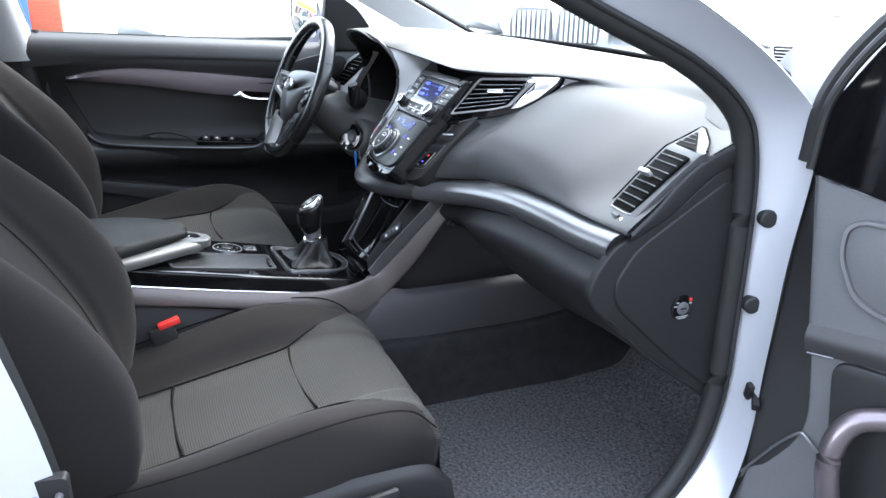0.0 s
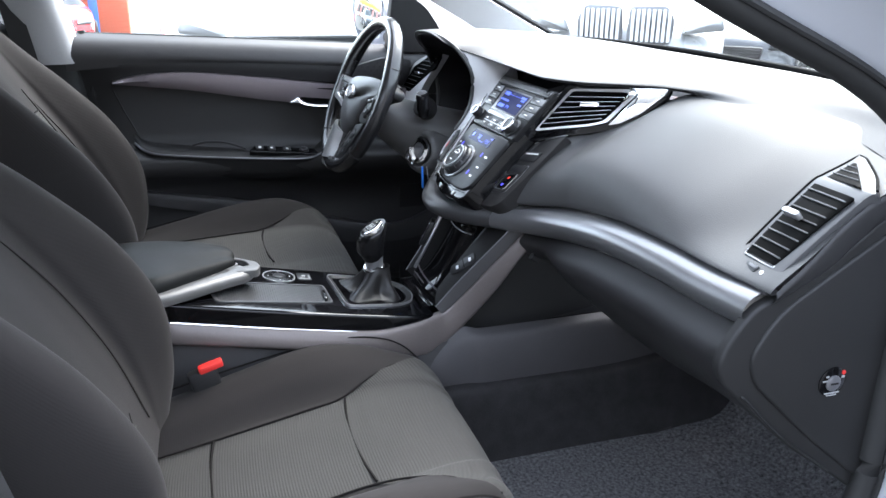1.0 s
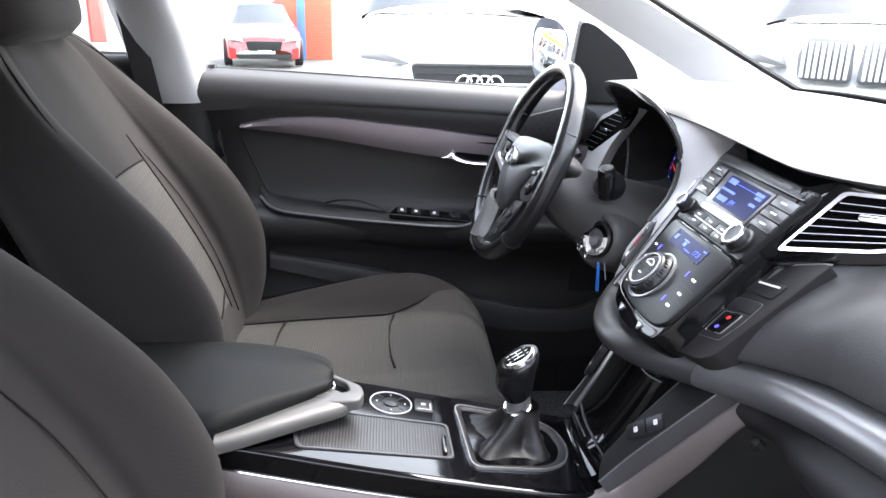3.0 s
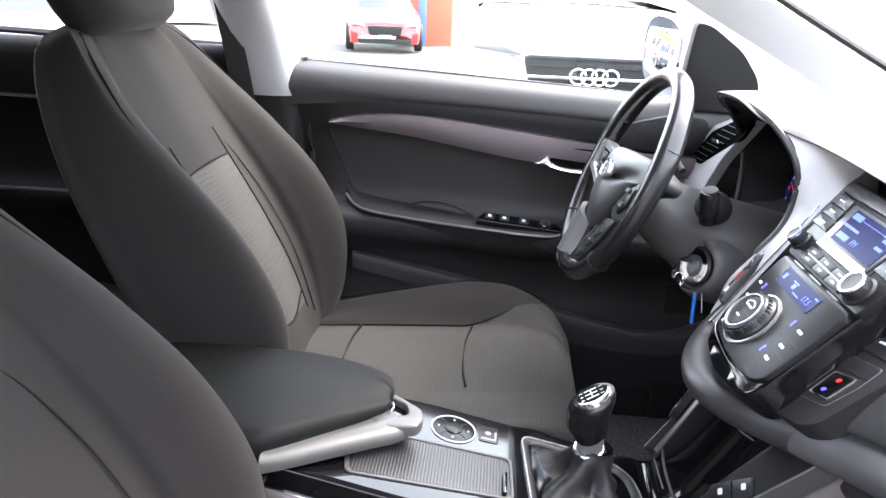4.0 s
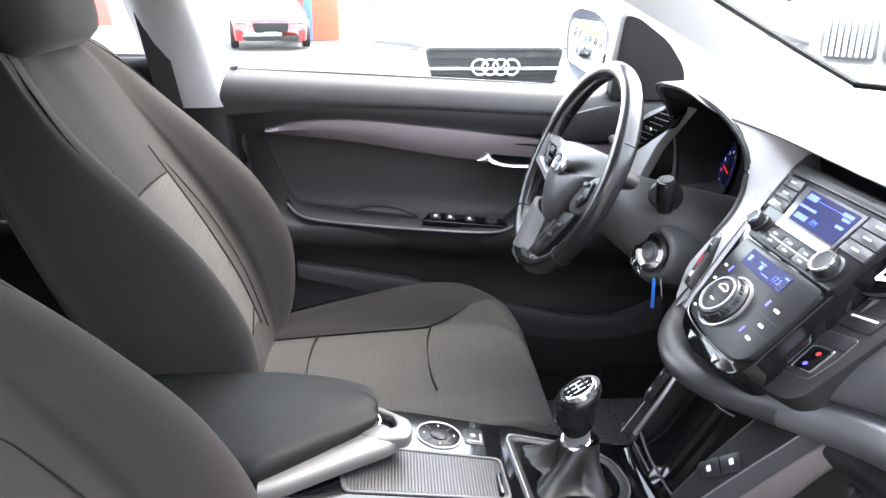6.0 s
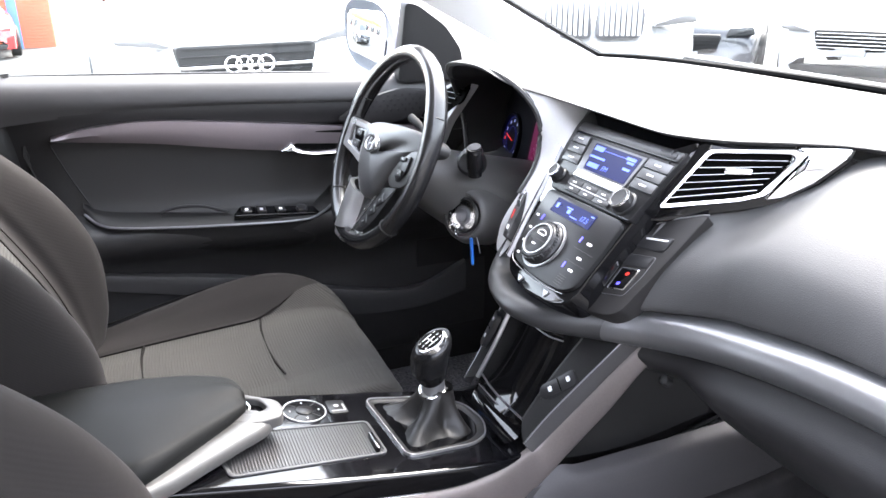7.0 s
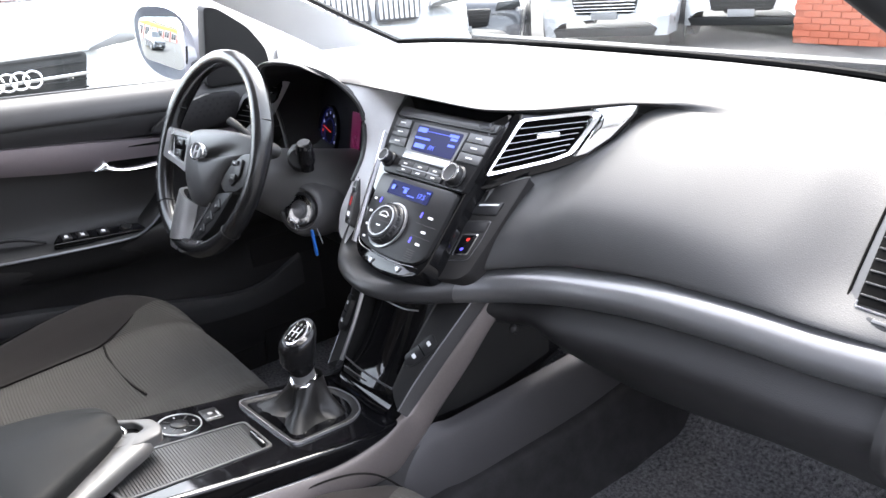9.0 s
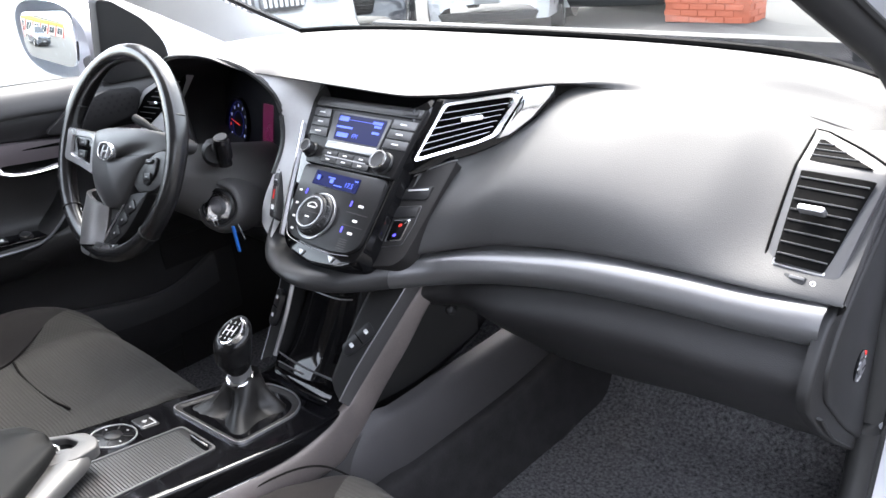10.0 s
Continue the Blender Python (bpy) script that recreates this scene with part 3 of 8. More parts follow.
# satin strip sweeping from the console to the door
strip = [(-0.128, 0.235, 0.63), (-0.122, 0.20, 0.59), (-0.112, 0.165, 0.555), (-0.085, 0.138, 0.532), (-0.03, 0.118, 0.528), (0.03, 0.114, 0.53), (0.085, 0.14, 0.532), (0.14, 0.196, 0.537), (0.2, 0.243, 0.549), (0.28, 0.272, 0.563),
         (0.4, 0.287, 0.579), (0.52, 0.297, 0.584), (0.62, 0.303, 0.584), (0.711, 0.307, 0.5893)]
rows = []
for i, (x, y, z) in enumerate(strip):
    w = 0.017 + 0.029 * min(1, max(0, i - 4) / 5)
    rows.append([(x, y + 0.034, z + 0.012 if i > 6 else z + 0.004), (x, y + 0.014, z + 0.003), (x, y + 0.002, z), (x, y - 0.007, z - w * 0.3), (x, y - 0.010, z - w * 0.62), (x, y - 0.007, z - w * 0.95), (x, y + 0.006, z - w - 0.004), (x, y + 0.03, z - w - 0.008)])
# the metal part bulges: its upper half faces up, its lower half tucks under
for i in range(7, len(strip)):
    x, y, z = strip[i]
    w, k = 0.046, min(1.0, (i - 7) / 2)
    bulge = [(x, y + 0.034, z + 0.012), (x, y + 0.014, z + 0.003), (x, y - 0.004, z - w * 0.08), (x, y - 0.015, z - w * 0.32), (x, y - 0.018, z - w * 0.58), (x, y - 0.009, z - w * 0.92), (x, y + 0.006, z - w - 0.004), (x, y + 0.03, z - w - 0.008)]
    rows[i] = [tuple(Vector(p).lerp(Vector(q), k)) for p, q in zip(rows[i], bulge)]
part("chin", loft(rows[:8], 70, 18), M_CHIN, dash, "soft dark chin under the radio stack")
part("metal_strip", loft(rows[7:], 90, 18), M_STRIP, dash, "satin grey metal strip along the dash")
# lower dash with the glovebox, its shade put into a darker dash grey
low = []
for x, y, z in strip[7:]:
    k = min(1.0, max(0.0, (x - 0.05) / 0.6))
    a = min(1.0, max(0.0, (x - 0.13) / 0.22))
    a = a * a * (3 - 2 * a)
    zb = z - 0.05
    y += 0.055 * (1 - a) ** 2
    low.append([(x, y + 0.004, zb), (x, y - 0.004 - 0.02 * a, zb - 0.022 - 0.013 * a), (x, y + 0.02 - 0.025 * a, zb - 0.046 - 0.03 * a), (x, y + 0.075 - 0.015 * a, zb - 0.068 - 0.075 * a), (x, y + 0.16 - 0.01 * a, zb - 0.125 - 0.09 * a), (x, y + 0.26, zb - 0.2 - 0.09 * k), (x, y + 0.42, zb - 0.2 - 0.1 * k), (x, y + 0.72, zb - 0.17 - 0.1 * k)])
part("glovebox", loft(low, 60, 36), M_DASHSHADE, dash, "grained glovebox door curving under the dash")
# driver's side lower panel
rows = [[(x, 0.44, 0.62), (x, 0.36, 0.585), (x, 0.31, 0.50), (x, 0.36, 0.38), (x, 0.55, 0.32), (x, 0.75, 0.33)] for x in (-0.715, -0.55, -0.35, -0.2)]
rows.append([(-0.11, 0.44, 0.62), (-0.11, 0.36, 0.585), (-0.11, 0.32, 0.50), (-0.11, 0.37, 0.40), (-0.11, 0.55, 0.32), (-0.11, 0.75, 0.32)])
part("knee_panel", loft(rows, 30, 24), M_DARK, dash, "dark driver-side knee panel")
fr = Frame((0.205, 0.247, 0.462), (1, 0, 0), (0, 0.6, 0.8))
part("screw_cap", disc(fr, 0, 0, [(0.007, -0.01), (0.007, 0.002), (0.004, 0.004)], 14), M_DARK, dash)

# dash end cap with the airbag switch
fr = Frame((0.715, 0, 0), (0, 1, 0), (0, 0, 1))
edge = [(0.305, 0.574), (0.288, 0.556), (0.270, 0.53), (0.260, 0.502), (0.268, 0.478), (0.32, 0.425), (0.40, 0.355), (0.47, 0.305), (0.535, 0.255), (0.538, 0.45), (0.538, 0.685), (0.525, 0.695), (0.479, 0.676), (0.43, 0.640), (0.394, 0.612), (0.35, 0.592)]
part("end_cap", plate(fr, rpoly(edge, 0.01, 3), -0.010, 0.004, 0.005, 3), M_DARK, dash, "dark side cover at the dash end")
edge2 = [(0.335, 0.565), (0.302, 0.51), (0.312, 0.472), (0.42, 0.37), (0.525, 0.285), (0.527, 0.62), (0.50, 0.665), (0.42, 0.617)]
cap = part("cap_panel", plate(fr, rpoly(edge2, 0.03, 4), 0.0, 0.009, 0.004, 3), M_DARK, dash)
part("cap_slot", tube(cr([(0.722, 0.30, 0.455), (0.722, 0.37, 0.385), (0.722, 0.46, 0.315)], 12), 0.004, 6, flat=0.5), M_RUBBER, dash)
sw = thing("airbag_switch", (0.724, 0.435, 0.457), "round black airbag key switch with white marks", "switch")
fs = Frame((0.7245, 0.435, 0.457), (0, 1, 0), (0, 0, 1))
part("rim", disc(fs, 0, 0, [(0.021, -0.002), (0.021, 0.001), (0.018, 0.002)], 28), M_GLOSS, sw)
part("barrel", disc(fs, 0.0, -0.001, [(0.011, 0.0), (0.011, 0.004), (0.009, 0.005)], 24), M_STEEL, sw)
part("slot", plate(fs, rrect(-0.006, -0.002, 0.006, 0.0005, 0.0008), 0.005, 0.0056, 0), M_DARK, sw)
for u0, v0, u1, v1 in ((-0.011, -0.0165, 0.013, -0.0145), (-0.007, -0.0195, 0.009, -0.018), (-0.017, 0.002, -0.010, 0.004), (-0.013, 0.008, -0.008, 0.0105), (0.012, 0.005, 0.017, 0.008)):
    part("mark", plate(fs, rrect(u0, v0, u1, v1, 0.0006), 0.001, 0.0026, 0), M_WHITE, sw)
part("warning_mark", disc(fs, 0.0145, 0.0125, [(0.003, 0.001), (0.003, 0.0028)], 14), M_RED, sw)

# passenger side vent
def slats(fr, rows, n0, parent, m, th=0.0011, dep=0.012):
    for (a, b), (c, d) in rows:
        p, q = fr.at(a, b, n0), fr.at(c, d, n0)
        bm = bmesh.new()
        up = fr.v
        vs = []
        for w in (p, q):
            for k, h in ((-th, 0), (th, 0), (th * 0.5, -dep), (-th * 0.5, -dep)):
                vs.append(bm.verts.new(w + (fr.cross_dir * k) + fr.n * h))
        for i in range(4):
            bm.faces.new((vs[i], vs[(i + 1) % 4], vs[4 + (i + 1) % 4], vs[4 + i]))
        bm.faces.new(vs[:4])
        bm.faces.new(vs[4:])
        bmesh.ops.recalc_face_normals(bm, faces=bm.faces)
        part("slat", bm, m, parent, smooth=False)


pv = thing("side_air_vent", (0.66, 0.40, 0.63), "tall dash-end air vent with pale slats in a grey frame", "air vent", group="dash air vents")
out_n = Vector((0.0, -0.63, 0.777))


def lifted(p, h):
    return Vector(p) + out_n * h


edge_l = [(0.630, 0.330, 0.592), (0.626, 0.348, 0.608), (0.620, 0.400, 0.650), (0.616, 0.450, 0.690), (0.615, 0.470, 0.699), (0.614, 0.500, 0.710), (0.613, 0.528, 0.721)]
edge_r = [(0.709, 0.318, 0.592), (0.712, 0.338, 0.611), (0.718, 0.385, 0.658), (0.724, 0.430, 0.699), (0.7245, 0.446, 0.707), (0.685, 0.484, 0.713), (0.632, 0.521, 0.7205)]
rows = []
for p, q in zip(edge_l, edge_r):
    p, q = Vector(p), Vector(q)
    rows.append([lifted(p, -0.014), lifted(p, 0.0), lifted(p.lerp(q, 0.04), 0.0032), lifted(p.lerp(q, 0.3), 0.004), lifted(p.lerp(q, 0.7), 0.004), lifted(p.lerp(q, 0.96), 0.0032), lifted(q, 0.0), lifted(q, -0.014)])
part("frame", loft(rows, 50, 28), M_VENTFR, pv, "satin grey vent frame")
part("frame_edge", tube(cr([lifted(p, 0.003) for p in edge_l], 40) + cr([lifted(p, 0.003) for p in edge_r[6:3:-1]], 20), 0.0018, 6), M_VOID, pv, "dark joint round the vent frame")
main_l, main_r = cr([(0.640, 0.347, 0.611), (0.634, 0.398, 0.6525), (0.628, 0.448, 0.690)], 36), cr([(0.694, 0.343, 0.611), (0.703, 0.385, 0.657), (0.712, 0.425, 0.696)], 36)
# vent openings: black sheets raised on the frame, their shade as colour
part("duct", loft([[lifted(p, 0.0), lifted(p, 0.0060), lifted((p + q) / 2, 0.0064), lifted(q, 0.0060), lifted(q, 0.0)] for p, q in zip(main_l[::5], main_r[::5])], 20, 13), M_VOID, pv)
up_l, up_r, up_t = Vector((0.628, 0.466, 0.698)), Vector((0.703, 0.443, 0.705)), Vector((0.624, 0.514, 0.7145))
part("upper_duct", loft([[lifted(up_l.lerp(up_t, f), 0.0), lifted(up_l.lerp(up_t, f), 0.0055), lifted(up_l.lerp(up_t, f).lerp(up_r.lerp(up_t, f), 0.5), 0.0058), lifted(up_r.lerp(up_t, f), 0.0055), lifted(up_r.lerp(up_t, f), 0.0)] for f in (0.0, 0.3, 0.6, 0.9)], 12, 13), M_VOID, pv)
for i in range(8):
    k = 3 + round(i * 4.1)
    part("slat", tube([lifted(main_l[k], 0.0072), lifted((main_l[k] + main_r[k]) / 2, 0.0076), lifted(main_r[k], 0.0072)], 0.0011, 6), M_SILKEY, pv)
for f in (0.22, 0.46, 0.70):
    part("slat", tube([lifted(up_l.lerp(up_t, f), 0.0066), lifted(up_r.lerp(up_t, f), 0.0066)], 0.0009, 6), M_VENTFR, pv)
rim_line = [lifted(p, 0.0048) for p in cr([(0.6385, 0.350, 0.614), (0.639, 0.346, 0.609), (0.645, 0.3445, 0.609), (0.690, 0.341, 0.609), (0.696, 0.343, 0.6115)], 24)]
part("lower_rim", tube(rim_line, 0.0014, 6), M_SILVER, pv, "bright lower rim of the duct")
fr = Frame(lifted((0.6615, 0.3895, 0.662), 0.008), (0.985, -0.16, 0.05), (0.1, 0.76, 0.64))
part("tab", plate(fr, rrect(-0.016, -0.0035, 0.016, 0.004, 0.003), -0.004, 0.006, 0.001), M_SILVER, pv, "small bright slide tab")
fr = Frame(lifted((0.668, 0.3335, 0.601), 0.003), (0.985, -0.15, 0.04), (0.1, 0.74, 0.66))
part("thumb_wheel", plate(fr, rrect(-0.013, -0.0055, 0.013, 0.0055, 0.003), -0.003, 0.0042, 0.001), M_BTN, pv)
part("wheel_grip", plate(fr, rrect(-0.006, -0.001, 0.012, 0.0035, 0.001), 0.0042, 0.0057, 0.0005), M_SILKEY, pv)
part("scale_line", plate(fr, rrect(-0.030, -0.0086, 0.026, -0.0076, 0.0003), 0.0, 0.0018, 0), M_PRINT, pv)
for u in (-0.022, 0.021):
    part("mark", disc(fr, u, 0.0, [(0.0034, 0.0), (0.0034, 0.0024), (0.0019, 0.0024), (0.0019, 0.0)], 16), M_PRINT, pv)

# driver side vent
dv = thing("side_air_vent", (-0.58, 0.25, 0.69), "slanted driver's dash vent with black slats, frame lightened for windscreen light", "air vent", group="dash air vents")
fr = Frame((-0.722, 0.252, 0.636), (0.96, 0.27, 0.03), (0.0, 0.30, 0.954))
# frame painted pale to show the windscreen's light on it
part("frame", plate(fr, rpoly([(-0.03, -0.06), (0.09, -0.062), (0.104, 0.02), (0.146, 0.098), (0.155, 0.119), (0.10, 0.112), (0.025, 0.078)], 0.014, 4), -0.02, 0.002, 0.004), M_CHEEK, dv, "satin grey vent frame")
# flat black sheet in place of the shaded opening
part("duct", plate(fr, rpoly([(-0.002, 0.0), (0.046, -0.004), (0.137, 0.070), (0.15, 0.11), (0.10, 0.103), (0.034, 0.066)], 0.004, 3), -0.004, 0.0025, 0), M_VOID, dv)
fr.cross_dir = fr.v
rows = []
for i in range(9):
    f = (i + 0.5) / 9
    rows.append(((0.002 + 0.095 * f, 0.002 + 0.098 * f), (0.048 + 0.098 * f, -0.002 + 0.100 * f)))
slats(fr, rows, 0.0075, dv, M_VOID, 0.0016, 0.006)
# thin steel copies draw the highlights on the black slats
slats(fr, [((a, b + 0.0017), (c, d + 0.0017)) for (a, b), (c, d) in rows], 0.0078, dv, M_STEEL, 0.0006, 0.002)
part("tab", plate(fr, rrect(0.06, 0.046, 0.083, 0.053, 0.003), 0.003, 0.013, 0.001), M_CHROME, dv, "small bright slide tab")
part("thumb_wheel", plate(fr, rrect(-0.015, -0.014, 0.006, -0.006, 0.002), 0.002, 0.006, 0.001), M_CHROME, dv)

# black glossy surround with the middle vent
vent = thing("centre_air_vent", (0.17, 0.35, 0.70), "pointed centre air vent in a bright chrome frame", "air vent", group="dash air vents")
fv = Frame((0.1237, 0.2762, 0.6732), (0.5212, 0.7749, 0.3576), (-0.4948, -0.067, 0.8664))
outl = rpoly([(-0.020, -0.010), (0.0, -0.0185), (0.054, -0.0255), (0.10, -0.034), (0.146, -0.0405), (0.198, -0.029), (0.238, -0.013), (0.252, 0.002), (0.20, 0.028), (0.100, 0.070), (0.076, 0.066)], 0.006, 4)
part("surround", plate(fv, outl, -0.02, 0.0, 0.003), M_GLOSS, vent, "piano black vent surround")
of = rpoly([(0.0, 0.0), (0.100, -0.0215), (0.132, -0.0245), (0.192, 0.0085), (0.186, 0.0205), (0.0835, 0.0555)], 0.008, 5)
inf = rpoly([(0.0105, 0.0035), (0.100, -0.0165), (0.126, -0.0185), (0.180, 0.0100), (0.175, 0.0170), (0.0865, 0.0490)], 0.006, 5)
part("chrome_wing", plate(fv, rpoly([(0.128, -0.0285), (0.150, -0.0325), (0.190, -0.0265), (0.236, -0.0085), (0.246, 0.001), (0.180, 0.0255), (0.188, 0.0195), (0.194, 0.0085)], 0.005, 3), 0.0, 0.005, 0.002), M_CHROME, vent, "broad chrome vent tip")
part("chrome_frame", ring_plate(fv, of, inf, 0.0, 0.007), M_CHROME, vent, "bright chrome vent frame")
# opening's shade drawn as a flat black sheet
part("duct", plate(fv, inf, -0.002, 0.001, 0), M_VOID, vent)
fv.cross_dir = (fv.v * 0.85 - fv.u * 0.5).normalized()
rows = []
for i in range(6):
    f = (i + 0.6) / 6.6
    rows.append(((0.012 + 0.076 * f, 0.004 + 0.044 * f), (0.118 + 0.060 * f, -0.018 + 0.032 * f)))
slats(fv, rows, 0.005, vent, M_VOID, 0.0016, 0.005)
# slat-edge highlights added as slim silver bars
rows = [((a + 0.0008, b + 0.0012), (c + 0.0008, d + 0.0012)) for (a, b), (c, d) in rows]
slats(fv, rows, 0.0058, vent, M_SILVER, 0.0006, 0.002)
part("tab", plate(fv, rpoly([(0.092, 0.0175), (0.124, 0.006), (0.127, 0.013), (0.095, 0.0245)], 0.003, 3), 0.003, 0.013, 0.001), M_CHROME, vent, "satin slide tab")
part("thumb_well", plate(fv, rpoly([(0.160, -0.016), (0.186, -0.006), (0.196, 0.006), (0.184, 0.001)], 0.002, 3), 0.005, 0.0054, 0), M_VOID, vent)
part("thumb_wheel", plate(fv, rpoly([(0.167, -0.012), (0.184, -0.005), (0.191, 0.003), (0.182, -0.001)], 0.002, 3), 0.005, 0.009, 0.001), M_SPOKE, vent)

# ---- radio and climate stack ----
stack = thing("radio_stack", (0.01, 0.2, 0.6), "black centre stack with radio, displays and climate knobs", "radio")
SH = -0.085
fs = Frame((0.013, 0.176, 0.600), (1, 0, 0), (0, 0.6997, 0.7144))


def so(pts):
    """Lean the stack's outlines to its slanted axis."""
    return [(u + SH * v, v) for u, v in pts]


def srect(u0, v0, u1, v1, r=0.003, k=3):
    return so(rrect(u0, v0, u1, v1, r, k))


def quad(u0, v0, u1, v1, lean0, lean1, r=0.002, k=3):
    """A button between two edges that lean by lean0 and lean1 along the height."""
    vm = 0.13
    return so(rpoly([(u0 + lean0 * (v0 - vm), v0), (u1 + lean1 * (v0 - vm), v0), (u1 + lean1 * (v1 - vm), v1), (u0 + lean0 * (v1 - vm), v1)], r, k))


surround = so(rpoly([(-0.126, 0.236), (-0.143, 0.200), (-0.132, 0.145), (-0.103, 0.062), (-0.080, -0.012), (-0.070, -0.046), (-0.048, -0.064), (0.008, -0.074), (0.072, -0.068), (0.102, -0.056), (0.111, -0.036), (0.112, 0.02), (0.115, 0.08), (0.128, 0.17), (0.136, 0.21), (0.138, 0.236)], 0.012, 4))
part("surround", plate(fs, surround, -0.07, -0.004, 0.004), M_GLOSS, stack, "piano black stack surround")
fp = Frame((0.1437, 0.2209, 0.5841), (0.95, 0.28, 0.13), (0.10, 0.70, 0.70))
edge_in = [fs.at(u + SH * v, v, -0.007) for u, v in ((0.096, -0.061), (0.111, -0.02), (0.112, 0.03), (0.115, 0.08), (0.121, 0.12), (0.128, 0.17), (0.137, 0.234))]
edge_out = [fp.at(-0.046, -0.062, -0.002), fp.at(-0.053, -0.01, -0.002), fp.at(-0.056, 0.03, -0.002), fp.at(-0.050, 0.078, -0.002), fp.at(-0.026, 0.106, -0.004), fv.at(0.0, 0.002, -0.004), fv.at(0.040, 0.070, -0.004)]
part("flank", loft([edge_in, [p.lerp(q, 0.5) for p, q in zip(edge_in, edge_out)], edge_out], 14, 36), M_GLOSS, stack, "piano black flank beside the vent")
radio = part("radio", plate(fs, so(rpoly([(-0.118, 0.202), (-0.110, 0.135), (-0.086, 0.080), (0.116, 0.083), (0.127, 0.172), (0.133, 0.202)], 0.006, 4)), -0.01, 0.002, 0.002), M_FACE, stack, "dark grey radio fascia")
part("disc_bar", plate(fs, so(rpoly([(-0.113, 0.199), (-0.1155, 0.181), (0.127, 0.183), (0.130, 0.199)], 0.004, 3)), 0.002, 0.006, 0.002), M_KEYDIM, radio, "dark grey disc bar")
part("disc_slot", plate(fs, srect(-0.06, 0.1925, 0.062, 0.1945, 0.0008), 0.0058, 0.0064, 0), M_RUBBER, radio)
part("eject_button", plate(fs, srect(0.088, 0.185, 0.122, 0.195, 0.004), 0.006, 0.0074, 0.001), M_BTN, radio)
part("screen_bezel", plate(fs, so(rpoly([(-0.066, 0.176), (-0.052, 0.110), (0.066, 0.1105), (0.071, 0.176)], 0.004, 3)), 0.002, 0.0042, 0.001), M_SILKEY, radio, "silver edged display bezel")
part("screen_foot", plate(fs, so(rpoly([(-0.050, 0.1225), (-0.051, 0.1105), (0.0655, 0.1115), (0.064, 0.1235)], 0.002, 3)), 0.0042, 0.0058, 0.001), M_SILVER, radio, "bright bar under the display")
scr = part("screen", plate(fs, so(rpoly([(-0.050, 0.172), (-0.040, 0.1265), (0.062, 0.127), (0.063, 0.172)], 0.002, 3)), 0.0042, 0.0048, 0), M_LCD, radio, "lit blue radio display")
for u0, v0, u1, v1 in ((-0.045, 0.1605, -0.022, 0.1685), (-0.020, 0.1635, 0.034, 0.1642), (0.034, 0.1625, 0.056, 0.1675), (0.040, 0.157, 0.056, 0.1610), (-0.044, 0.148, -0.006, 0.1515), (0.040, 0.146, 0.056, 0.1500)):
    part("bar", plate(fs, srect(u0, v0, u1, v1, 0.0004), 0.0048, 0.0052, 0), M_LCDTXT, scr)
words("writing", "FM", fs, 0.006 + SH * 0.136, 0.1365, 0.0052, 0.011, M_LCDTXT, scr)
part("bar", plate(fs, srect(-0.037, 0.1325, -0.010, 0.1400, 0.0004), 0.0048, 0.0052, 0), M_LCDTXT, scr)
# two rows of preset keys with the bright line between them
for v, lean in ((0.1015, 0.0), (0.0905, 0.002)):
    for i in range(3):
        u0 = -0.051 + lean + i * 0.0378
        part("preset_button", plate(fs, srect(u0, v - 0.0048, u0 + 0.0366, v + 0.0048, 0.0012), 0.002, 0.005, 0.0008), M_BTN, radio)
        part("mark", plate(fs, srect(u0 + 0.012, v - 0.0011, u0 + 0.021, v + 0.0011, 0.0004), 0.005, 0.0053, 0), M_PRINT, radio)
part("bright_line", plate(fs, srect(-0.042, 0.0952, 0.054, 0.0968, 0.0005), 0.002, 0.0056, 0), M_SILVER, radio)
for s in (-1, 1):
    e0, e1 = ((-0.104, -0.060) if s < 0 else (0.073, 0.1225))
    l0, l1 = ((-0.22, -0.28) if s < 0 else (0.03, 0.07))
    for k, v in enumerate((0.170, 0.153, 0.136)):
        # top key in lighter grey, a reflection put into its colour
        kb = part("side_button", plate(fs, quad(e0, v - 0.0075, e1, v + 0.0075, l0, l1, 0.0015), 0.002, 0.0046, 0.0008), M_SILKEY if k == 0 else M_KEYDIM, radio)
        um = (e0 + e1) / 2 + (l0 + l1) / 2 * (v - 0.13)
        part("mark", plate(fs, srect(um - 0.008, v - 0.001, um + 0.006, v + 0.0012, 0.0004), 0.0046, 0.005, 0), M_PRINT, kb)
    part("key_line", plate(fs, so([(e0 + l0 * 0.048, 0.1785), (e0 + l0 * 0.048 + 0.0012, 0.1785), (e0 + l0 * -0.03 + 0.0012, 0.100), (e0 + l0 * -0.03, 0.100)]), 0.002, 0.0030, 0), M_RUBBER, radio)
    r = 0.0115 if s < 0 else 0.016
    u, v = (-0.083, 0.1015) if s < 0 else (0.088, 0.103)
    kn = part("knob", disc(fs, u + SH * v, v, [(r * 1.2, 0.002), (r * 1.2, 0.0042), (r * 1.02, 0.006), (r, 0.016), (r * 0.9, 0.018), (r * 0.55, 0.0175)], 28), M_BTN, radio)
    part("knob_ring", disc(fs, u + SH * v, v, [(r * 0.98, 0.0165), (r * 0.95, 0.0190), (r * 0.82, 0.0190), (r * 0.78, 0.0172)], 28), M_CHROME, kn)

